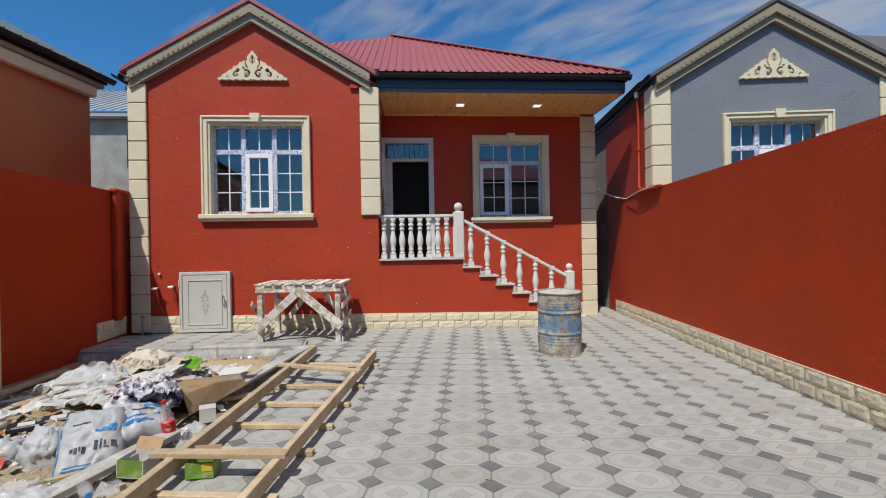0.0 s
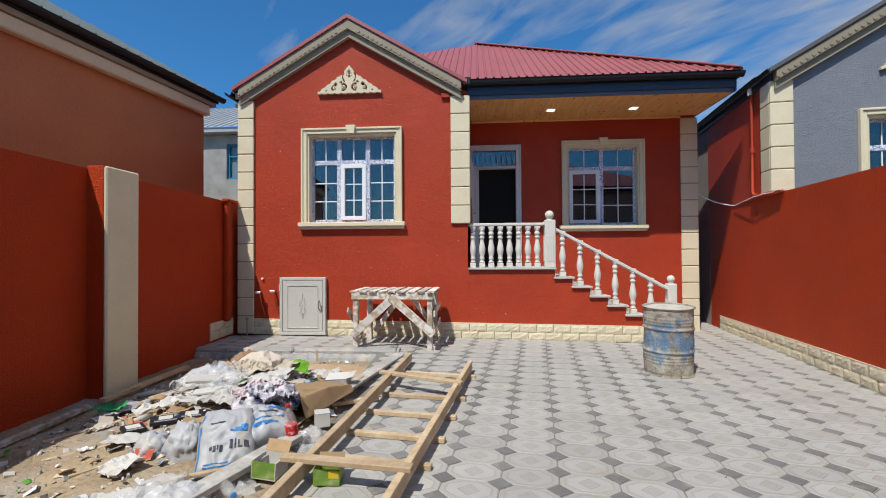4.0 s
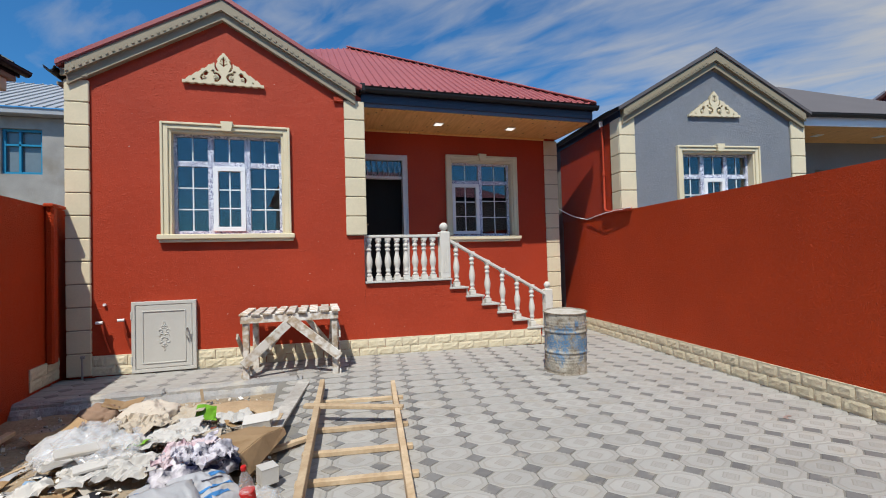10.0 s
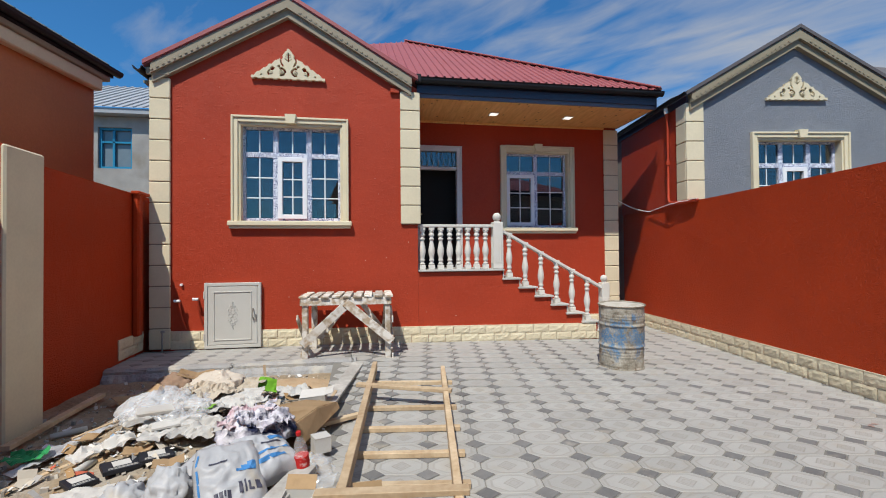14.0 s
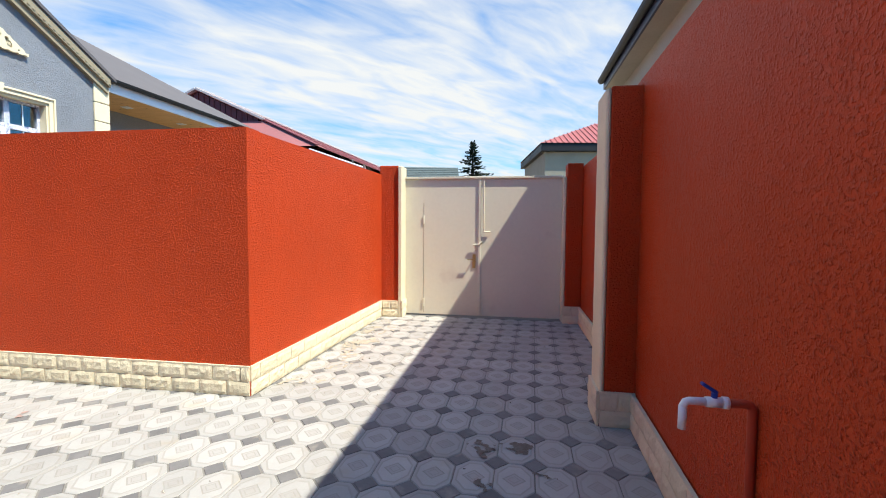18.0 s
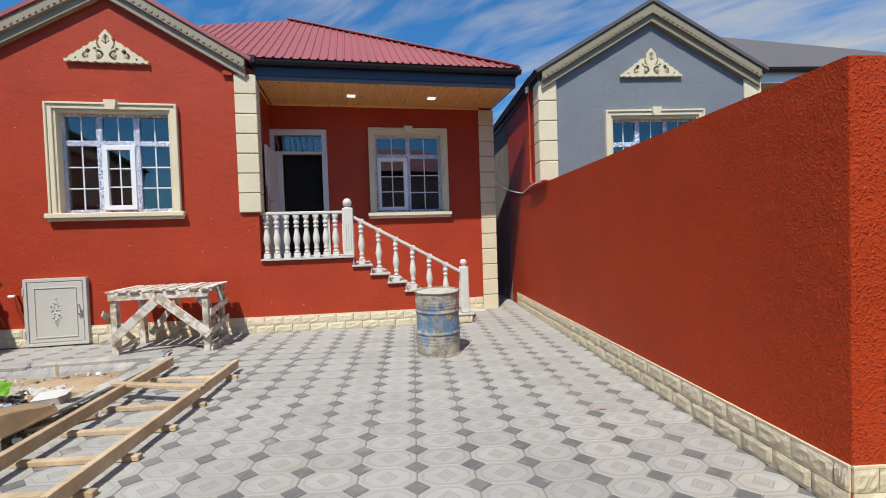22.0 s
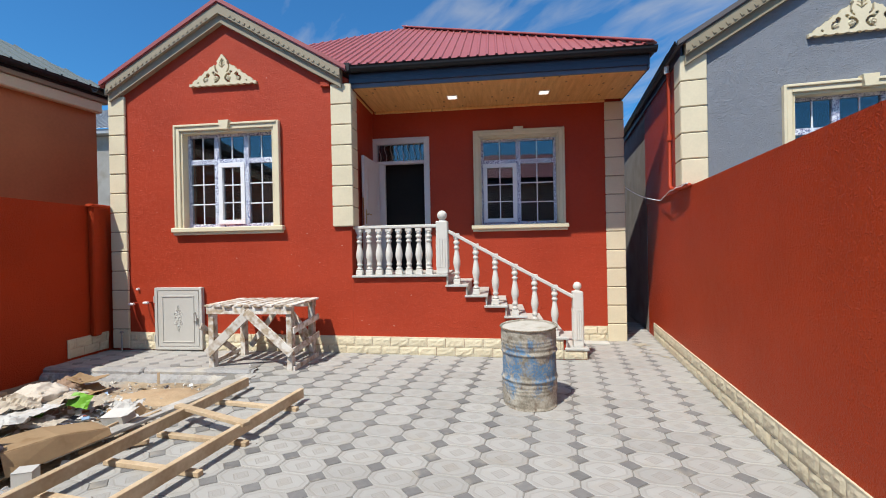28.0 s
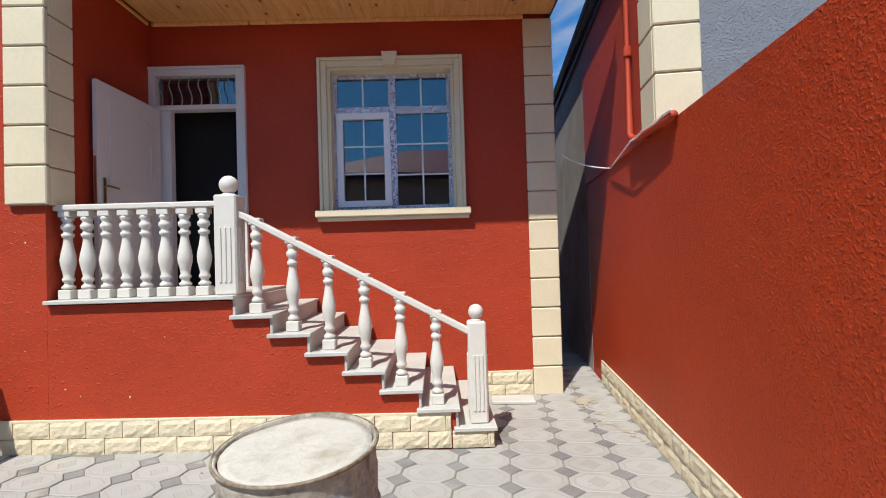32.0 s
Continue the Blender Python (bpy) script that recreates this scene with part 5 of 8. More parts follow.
v = [bm.verts.new(p) for p in ((-22.3, 17.3, 6.62), (-5.0, 17.3, 6.62), (-5.0, 22.0, 8.95), (-22.3, 22.0, 8.95))]
bm.faces.new(v)
for k in range(55):
    x = -22.0 + k * 0.31
    rb = bmesh.new()
    beam(rb, (x, 17.3, 6.64), (x, 22.0, 8.97), 0.04, 0.04, 0)
    part("roof_rib", rb, M_ROOF_ZINC, rear)
part("roof_sheet", bm, M_ROOF_ZINC, rear)
M_BLUE = material("blue_frame", (0.02, 0.22, 0.38), 0.4, amount=0.1)
rw = new("window")
rw.parent = rear
bm = bmesh.new()
for a in ((-10.27, -9.2, 4.6, 4.68), (-10.27, -9.2, 5.95, 6.03), (-10.27, -10.19, 4.68, 5.95), (-9.28, -9.2, 4.68, 5.95), (-9.85, -9.79, 4.68, 5.95), (-10.19, -9.28, 5.5, 5.56)):
    box(bm, a[0], a[1], 17.8, 17.88, a[2], a[3])
    part("frame_bar", bm, M_BLUE, rw)
    bm = bmesh.new()
bm.free()
bm = bmesh.new()
box(bm, -10.2, -9.27, 17.9, 17.91, 4.6, 6.03)
part("pane", bm, material("dull_pane", (0.16, 0.20, 0.22), 0.1, amount=0.3, spec=0.6), rw)

# ---- house beyond the south wall ----
south_house = thing("beige_house", "beige plastered house with black gutter and red roof behind the wall", "house", LANE)
M_BEIGE = material("beige_plaster", (0.44, 0.40, 0.33), 0.85, scale=1.5, fine=25, amount=0.3)
bm = bmesh.new()
box(bm, -4.8, 6.0, -12.0, -4.35, 0, 4.30)
part("wall", bm, M_BEIGE, south_house)
bm = bmesh.new()
box(bm, -5.0, 6.06, -12.2, -4.06, 4.302, 4.36)
part("soffit", bm, M_BEIGE, south_house)
bm = bmesh.new()
box(bm, -5.0, 6.09, -4.06, -4.03, 4.30, 4.50)
box(bm, 6.06, 6.09, -12.2, -4.061, 4.30, 4.50)
part("fascia", bm, M_FASCIA, south_house)
bm = bmesh.new()
gutter(bm, (-5.1, -3.985, 4.48), (6.1, -3.985, 4.48), 0.065)
part("eave_gutter", bm, M_GUTTER, south_house)
SP0, SP1 = Vector((-0.9, -8.1, 6.3)), Vector((2.2, -8.1, 6.3))
bm = bmesh.new()
v = [bm.verts.new(p) for p in ((-5.15, -3.9, 4.5), (6.12, -3.93, 4.5), (6.12, -12.3, 4.5), (-5.15, -12.3, 4.5), SP0, SP1)]
for f in ((0, 1, 5, 4), (1, 2, 5), (2, 3, 4, 5), (3, 0, 4)):
    bm.faces.new([v[i] for i in f])
part("roof_sheet", bm, M_ROOF, south_house, "red metal roof")

# ---- houses beyond the lane ----
far = thing("red_roofed_house", "low row house with a dull red metal roof beside the lane", "house", LANE)
M_ROOF_DARK = material("dull_red_roof_sheet", (0.36, 0.14, 0.14), 0.5, scale=0.6, amount=0.35)
bm = bmesh.new()
RIDGE, NEAR, LOW = (10.4, 8.45, 6.04), (10.4, 6.0, 4.95), (9.2, 3.6, 3.88)
v = [bm.verts.new(p) for p in (RIDGE, (34.0, 8.45, 6.04), (34.0, 3.6, 3.88), LOW, NEAR, (10.4, 10.9, 4.95), (9.2, 13.3, 3.88), (34.0, 13.3, 3.88))]
for f in ((0, 4, 3, 2, 1), (0, 1, 7, 6, 5), (4, 5, 6, 3)):
    bm.faces.new([v[i] for i in f])
part("roof_sheet", bm, M_ROOF_DARK, far)
bm = bmesh.new()
k = 0
while 10.6 + 0.4 * k < 33.5:
    u = 10.6 + 0.4 * k
    beam(bm, (u, 8.45, 6.06), (u, 3.6, 3.90), 0.05, 0.04, 0)
    k += 1
tagged(part("roof_rib", bm, M_ROOF_DARK, far), kind="stuff")
M_CLAD = material("maroon_cladding", (0.20, 0.055, 0.065), 0.6, amount=0.4, island=0.5)
for k in range(24):
    y0, y1 = 6.05 + 0.2 * k, 6.05 + 0.2 * k + 0.17
    top = lambda y: 6.04 - abs(y - 8.45) * 0.445 - 0.03
    if min(top(y0), top(y1)) < 5.0:
        continue
    bm = bmesh.new()
    q = [(10.43, y0, 4.96), (10.43, y1, 4.96), (10.43, y1, top(y1)), (10.43, y0, top(y0))]
    a, b = [bm.verts.new(p) for p in q], [bm.verts.new((p[0] + 0.05, p[1], p[2])) for p in q]
    bm.faces.new(a)
    bm.faces.new(b[::-1])
    for i in range(4):
        bm.faces.new((a[i], b[i], b[(i + 1) % 4], a[(i + 1) % 4]))
    part("cladding_board", bm, M_CLAD, far)
M_PALE = material("pale_ridge", (0.45, 0.40, 0.40), 0.5, amount=0.2)
for a, b, w in ((RIDGE, (34, 8.45, 6.06), 0.2), (RIDGE, NEAR, 0.16), (RIDGE, (10.4, 10.9, 4.95), 0.16)):
    bm = bmesh.new()
    beam(bm, Vector(a) + Vector((-0.05, 0, 0.05)), Vector(b) + Vector((-0.05, 0, 0.05)), w, 0.08, 0.01)
    part("ridge_cap", bm, M_PALE, far)
bm = bmesh.new()
beam(bm, Vector(NEAR) + Vector((0, 0, 0.03)), Vector(LOW) + Vector((0, 0, 0.03)), 0.14, 0.05, 0.01)
part("hip_cap", bm, M_CLAD, far)
bm = bmesh.new()
box(bm, 9.8, 33.8, 4.2, 12.7, 0, 3.85)
part("wall", bm, M_BEIGE, far)
# pale gutter of that row, seen over the lane wall
gut = thing("eave_gutter", "pale metal gutter along a low roof behind the lane wall", "gutter", LANE)
bm = bmesh.new()
tube(bm, [(3.41, 0.12, 2.43), (6.49, 2.53, 3.29)], 0.035, 8)
part("gutter_run", bm, M_PVC, gut)
bm = bmesh.new()
tube(bm, [(3.41, 0.12, 2.36), (3.41, 0.12, 2.50)], 0.022, 8)
part("gutter_bracket", bm, M_STEEL, gut)
bm = bmesh.new()
tube(bm, [(3.9, 0.5, 2.5), (3.9, 0.5, 2.66)], 0.015, 8)
part("gutter_bracket", bm, M_STEEL, gut)

tile_house = thing("tiled_house", "distant house with a grey-green tiled roof", "house", I4)
bm = bmesh.new()
a0, a1 = Vector((33.8, 6.9, 4.2)), Vector((34.3, 0.05, 4.2))
ROWS_N = 12
for r in range(ROWS_N):
    f0, f1 = r / ROWS_N, (r + 1) / ROWS_N
    push = Vector((3.0, 0.2, 2.1))
    p = [a0 + push * f0, a1 + push * f0, a1 + push * f1, a0 + push * f1]
    lift = Vector((0, 0, 0.05))
    q = [bm.verts.new(x) for x in (p[0] + lift, p[1] + lift, p[2], p[3])]
    bm.faces.new(q)
    q2 = [bm.verts.new(x) for x in (p[0], p[1], p[1] + lift, p[0] + lift)]
    bm.faces.new(q2)
part("roof_sheet", bm, material("grey_green_tile", (0.105, 0.13, 0.13), 0.85, scale=1.2, fine=9, amount=0.5, spec=0.1), tile_house)
bm = bmesh.new()
box(bm, 34.2, 40, -0.0, 6.8, 0, 4.3)
part("wall", bm, M_BEIGE, tile_house)

gate_house = thing("red_roofed_house", "house with a bright red roof and dark eave beyond the gate", "house", I4)
bm = bmesh.new()
box(bm, 23.9, 31.0, -14.0, -4.35, 0, 5.55)
part("wall", bm, material("olive_plaster", (0.27, 0.26, 0.21), 0.85, scale=1.5, amount=0.3), gate_house)
bm = bmesh.new()
box(bm, 23.6, 31.3, -14.3, -4.1, 5.45, 5.85, 0.02)
part("eave_board", bm, M_GUTTER, gate_house)
bm = bmesh.new()
v = [bm.verts.new(p) for p in ((23.55, -4.05, 5.87), (31.35, -4.05, 5.87), (31.35, -14.35, 5.87), (23.55, -14.35, 5.87), (27.4, -8.0, 7.7), (27.4, -10.4, 7.7))]
for f in ((0, 1, 4), (1, 2, 5, 4), (2, 3, 5), (3, 0, 4, 5)):
    bm.faces.new([v[i] for i in f])
for k in range(1, 34):
    y = -4.05 - k * 0.3
    t = min(1.0, (-4.05 - y) / 3.95, (y + 14.35) / 3.95)
    rb = bmesh.new()
    beam(rb, (23.55, y, 5.89), (23.55 + 3.85 * t, y, 5.89 + 1.83 * t), 0.06, 0.05, 0)
    part("roof_rib", rb, M_ROOF, gate_house)
part("roof_sheet", bm, M_ROOF, gate_house)

# conifer
M_NEEDLE = material("conifer_needles", (0.035, 0.06, 0.035), 0.8, dark=(0.012, 0.022, 0.014), scale=2, fine=12, amount=0.6, island=0.5)
M_BARK = material("bark", (0.10, 0.07, 0.05), 0.9, amount=0.4)
tree = thing("conifer_tree", "dark green conifer standing beyond the gate", "tree", pose(38.5, -1.02, 0))
bm = bmesh.new()
lathe(bm, [(0.30, 0), (0.22, 3), (0.12, 6), (0.02, 8.5)], 8)
part("trunk", bm, M_BARK, tree)
bm = bmesh.new()
rt = random.Random(11)
for k in range(260):
    z = 3.2 + 5.3 * (k / 260) ** 0.9
    R = (2.7 * (8.75 - z) / 5.5 + 0.06) * rt.choice((0.55, 0.85, 1.0, 1.15))
    a = rt.uniform(0, 2 * math.pi)
    L = R * rt.uniform(0.6, 1.1)
    tip = Vector((L * math.cos(a), L * math.sin(a), z + rt.uniform(-0.05, 0.3) - 0.12 * L))
    root = Vector((0, 0, z))
    side = (tip - root).cross(Vector((0, 0, 1))).normalized()
    for s in range(9):
        f = 0.25 + 0.75 * s / 8
        c0 = root.lerp(tip, f)
        w = 0.24 * (1.1 - f * 0.6)
        for d in (-1, 1):
            p = [c0, c0 + side * d * w + (tip - root) * 0.10 + Vector((0, 0, rt.uniform(-0.1, 0.06))), c0 + (tip - root) * 0.16 + Vector((0, 0, 0.05))]
            bm.faces.new([bm.verts.new(x) for x in p])
tagged(part("crown", bm, M_NEEDLE, tree), kind="stuff")

# ---- raised strip and kerb before the house ----
bm = bmesh.new()
box(bm, -4.42, -1.40, 6.82, FY - 0.002, -0.05, 0.112)
platform = structure("pavement_strip", bm, M_GROUT, "raised paved strip along the house wall, dusty with mortar", category="pavement")
x = -4.40
k = 0
while x < -1.35:
    w = min(1.52, -1.33 - x)
    bm = bmesh.new()
    box(bm, 0.002, w - 0.002, -0.10, 0.06, 0.0, 0.145, 0.03)
    kb = tagged(link_mesh("kerb", bm, M_KERB), "rough grey concrete kerb stone edging the raised strip", "kerb", "kerb stones", "structure")
    kb.matrix_world = pose(x, 6.78, -0.02 + 0.003 * (k % 2), 0, 0, -0.5)
    x += 1.52
    k += 1
bm = bmesh.new()
N = 150
rows = []
for i in range(N + 1):
    x = -4.4 + 3.0 * i / N
    spill = 0.07 + 0.05 * noise.noise(Vector((x * 2.1, 0, 4))) + 0.035 * noise.noise(Vector((x * 9, 0, 7)))
    lift = lambda k: 0.014 * noise.noise(Vector((x * 17, k * 3.0, 2)))
    rows.append([bm.verts.new(p) for p in ((x, 6.70, 0.075 + lift(0)), (x, 6.69 - spill * 0.45, 0.055 + lift(1)), (x, 6.69 - spill, 0.015 + lift(2)), (x, 6.68 - spill * 1.25, -0.05), (x, 6.70, -0.05))])
for p, q in zip(rows, rows[1:]):
    for k in range(5):
        bm.faces.new((p[k], p[(k + 1) % 5], q[(k + 1) % 5], q[k]))
bm.faces.new(rows[0])
bm.faces.new(rows[-1][::-1])
structure("kerb_bedding", bm, M_KERB, "mortar bed spilling out below the kerb", category="kerb")

# ---- meter cabinet ----
cab = thing("meter_cabinet", "grey metal meter cabinet with ornamented door set against the red wall", "cabinet", pose(-3.57, 7.828, 0.135))
bm = bmesh.new()
box(bm, 0, 0.80, -0.06, 0, 0, 0.975, 0.006)
part("body", bm, M_METER, cab)
bm = bmesh.new()
for a in ((0.0, 0.80, 0.93, 0.975), (0.0, 0.80, 0.0, 0.045), (0.0, 0.045, 0.045, 0.93), (0.755, 0.80, 0.045, 0.93)):
    box(bm, a[0], a[1], -0.075, -0.061, a[2], a[3], 0.003)
part("outer_frame", bm, M_METER, cab)
dr = part("door", bmesh.new(), M_METER, cab)
bm = bmesh.new()
box(bm, 0.055, 0.745, -0.070, -0.0605, 0.055, 0.92, 0.003)
for a in ((0.13, 0.67, 0.83, 0.845), (0.13, 0.67, 0.115, 0.13), (0.13, 0.145, 0.13, 0.83), (0.655, 0.67, 0.13, 0.83)):
    box(bm, a[0], a[1], -0.080, -0.0702, a[2], a[3], 0.003)
bm.to_mesh(dr.data)
bm.free()
bm = bmesh.new()
for s in (-1, 1):
    for cx, cz, r in ((0.03, 0.0, 0.03), (0.045, 0.07, 0.022), (0.045, -0.07, 0.022), (0.02, 0.125, 0.016), (0.02, -0.125, 0.016)):
        tube(bm, [(0.40 + s * (cx + r * math.cos(j / 10 * 5)), -0.074, 0.49 + cz + r * math.sin(j / 10 * 5) * (1 if cz >= 0 else -1)) for j in range(11)], 0.006, 6)
for cz in (-0.175, 0.175):
    lathe_pts = [(0.40 + 0.012 * math.cos(j / 6 * 2 * math.pi), -0.074, 0.49 + cz + 0.03 * math.sin(j / 6 * 2 * math.pi)) for j in range(7)]
    tube(bm, lathe_pts, 0.006, 6)
part("scroll_ornament", bm, material("pale_cabinet_paint", (0.60, 0.59, 0.55), 0.5, amount=0.15), dr, "pale scrolled ornament")
bm = bmesh.new()
tube(bm, [(0.69, -0.07, 0.58), (0.69, -0.105, 0.58), (0.69, -0.105, 0.44), (0.69, -0.07, 0.44)], 0.009, 8)
box(bm, 0.72, 0.735, -0.085, -0.071, 0.40, 0.50, 0.002)
part("handle", bm, M_STEEL, dr)
for za in (0.12, 0.74):
    bm = bmesh.new()
    box(bm, -0.008, 0.012, -0.085, -0.065, za, za + 0.11, 0.003)
    part("hinge", bm, M_METER, cab)

# water taps by the cabinet
for k, (tx, tz) in enumerate(((-3.93, 0.86), (-3.68, 0.88))):
    tp = thing("pipe_stub", "capped water pipe stub coming out of the red wall", "pipe", pose(tx, FY - 0.002, tz), "pipe stubs")
    bm = bmesh.new()
    tube(bm, [(0, 0, 0), (0, -0.12, 0)], 0.016, 10)
    part("pipe", bm, M_RED_SMOOTH, tp)
    bm = bmesh.new()
    tube(bm, [(-0.03, -0.13, 0), (0.05, -0.13, 0)], 0.02, 10)
    part("fitting", bm, M_PVC, tp, "white plastic fitting")
    bm = bmesh.new()
    tube(bm, [(0.04, -0.13, 0.0), (0.05, -0.10, -0.2), (0.09, -0.03, -0.42)], 0.013, 8)
    part("hose", bm, M_RED_SMOOTH, tp)
cap = thing("water_outlet", "small white capped water outlet in the wall", "pipe", pose(-3.90, FY - 0.002, 1.09))
bm = bmesh.new()
tube(bm, [(0, 0, 0), (0, -0.035, 0)], 0.018, 10)
part("cap", bm, M_PVC, cap)
st = thing("ground_pipe", "thin grey pipe standing by the corner quoin", "pipe", pose(-4.13, FY - 0.10, 0.11))
bm = bmesh.new()
tube(bm, [(0, 0, 0), (0, 0, 0.32)], 0.012, 8)
tube(bm, [(-0.02, 0, 0.30), (0.03, 0, 0.30)], 0.018, 8)
part("pipe", bm, M_CONCRETE, st)

# ---- trestle bench ----
bench = thing("work_trestle", "rough timber work trestle splashed with plaster, standing by the wall", "trestle", pose(-2.04, 6.87, 0.085, 0, 0, -1.5))
def wood(name, a, b, w, h, parent=None, roll=0.0, mat=None, label=""):
    bm = bmesh.new()
    beam(bm, a, b, w, h, 0.004, roll)
    return part(name, bm, mat or M_OLD_TIMBER, parent or bench, label)
TL, TD, TH = 1.17, 0.74, 0.845
for lx, ly, dz in ((0.03, 0.03, 0.0), (TL - 0.03, 0.03, -0.02), (0.06, TD - 0.04, 0.0), (TL - 0.04, TD - 0.04, 0.0)):
    wood("leg", (lx, ly, dz), (lx, ly, TH - 0.01), 0.095, 0.075)
wood("long_rail", (-0.02, -0.025, TH - 0.05), (TL + 0.02, -0.025, TH - 0.05), 0.03, 0.10)
wood("long_rail", (0, TD + 0.01, TH - 0.05), (TL, TD + 0.01, TH - 0.05), 0.03, 0.10)
wood("side_rail", (-0.025, 0, TH - 0.06), (-0.025, TD, TH - 0.06), 0.025, 0.09)
for k in range(9):
    xk = 0.01 + k * (TL - 0.02) / 8
    wood("slat", (xk, -0.05 - 0.012 * (k % 3), TH + 0.013), (xk + 0.015 * ((k % 2) - 0.5), TD + 0.05, TH + 0.013), 0.108, 0.026)
wood("brace", (0.62, -0.055, TH - 0.06), (0.0, -0.055, 0.22), 0.028, 0.115)
wood("brace", (0.57, -0.070, TH - 0.06), (TL + 0.03, -0.070, 0.24), 0.028, 0.115)
wood("brace", (0.60, TD + 0.035, TH - 0.08), (0.12, TD + 0.035, 0.15), 0.025, 0.08)
wood("brace", (0.70, TD + 0.035, TH - 0.08), (TL - 0.05, TD + 0.035, 0.2), 0.025, 0.08)
wood("end_brace", (TL + 0.035, -0.04, 0.26), (TL + 0.035, TD + 0.03, 0.34), 0.022, 0.09)
wood("end_brace", (TL + 0.035, -0.02, 0.53), (TL + 0.035, TD + 0.03, 0.60), 0.022, 0.085)
wood("end_brace", (TL + 0.035, -0.02, 0.03), (TL + 0.035, TD, 0.05), 0.022, 0.07)
wood("end_brace", (TL - 0.06, 0.10, TH - 0.08), (TL - 0.10, TD, 0.10), 0.04, 0.06)
wood("end_brace", (-0.055, -0.10, 0.60), (-0.055, TD - 0.02, 0.06), 0.025, 0.08)
wood("end_brace", (-0.03, 0.05, 0.06), (-0.03, TD, 0.10), 0.025, 0.06)

# ---- ladder ----
ladder = thing("ladder", "long unpainted timber ladder lying on the paving", "ladder", I4)
LA, LB = Vector((-1.09, 6.14, 0)), Vector((-1.42, 2.25, 0))
RA, RB = Vector((-0.30, 5.86, 0)), Vector((-0.79, 2.25, 0))
up = lambda p, z: (p.x, p.y, z + floor_height(p.x, p.y))
def lwood(name, a, b, w, h):
    bm = bmesh.new()
    beam(bm, a, b, w, h, 0.004)
    return part(name, bm, M_TIMBER, ladder)
lwood("rail", up(LA, 0.094), up(LB, 0.094), 0.055, 0.10)
lwood("rail", up(RA, 0.094), up(RB, 0.094), 0.050, 0.10)
for y in (5.72, 4.97, 4.46, 3.97, 3.52, 2.94, 2.45):
    f = (y - LA.y) / (LB.y - LA.y)
    a, b = LA.lerp(LB, f), RA.lerp(RB, (y - 0.10 - RA.y) / (RB.y - RA.y))
    e = (b - a).normalized()
    lwood("rung", up(a - e * 0.07, 0.021), up(b + e * 0.10, 0.021), 0.055, 0.04)
for y, yr, o in ((5.22, 4.93, 0.13), (3.16, 3.08, 0.14)):
    f = (y - LA.y) / (LB.y - LA.y)
    a, b = LA.lerp(LB, f), RA.lerp(RB, (yr - RA.y) / (RB.y - RA.y))
    e = (b - a).normalized()
    lwood("batten", up(a - e * o, 0.165), up(b + e * 0.06, 0.165), 0.075, 0.035)

M_GREY_TIMBER = material("grey_weathered_plank", (0.47, 0.45, 0.42), 0.85, dark=(0.31, 0.29, 0.265), scale=5, fine=30, amount=0.6, dirt=(0.56, 0.54, 0.50), dirt_at=0.6, dirt_scale=5)


def plank(label, a, b, w, h, mat):
    bm = bmesh.new()
    beam(bm, a, b, w, h, 0.004)
    ob = link_mesh("plank", bm, mat)
    return tagged(ob, label, "plank")
plank("short offcut of pine batten lying by the ladder", (-1.62, 4.55, 0.05), (-1.22, 4.82, 0.035), 0.06, 0.035, M_TIMBER)
plank("long grey weathered plank along the edge of the paving", (-1.30, 6.60, 0.085), (-1.66, 4.25, 0.115), 0.15, 0.03, M_GREY_TIMBER)
plank("long grey weathered plank along the edge of the paving", (-1.58, 3.62, 0.12), (-2.08, 2.20, 0.085), 0.14, 0.04, M_GREY_TIMBER)
plank("timber batten lying along the foot of the wall", (-3.86, 4.45, 0.075), (-3.93, 5.85, 0.06), 0.07, 0.04, M_TIMBER)
plank("timber batten lying along the foot of the wall", (-3.74, 2.6, 0.055), (-3.90, 4.35, 0.055), 0.05, 0.04, M_OLD_TIMBER)

# ---- steel drum ----


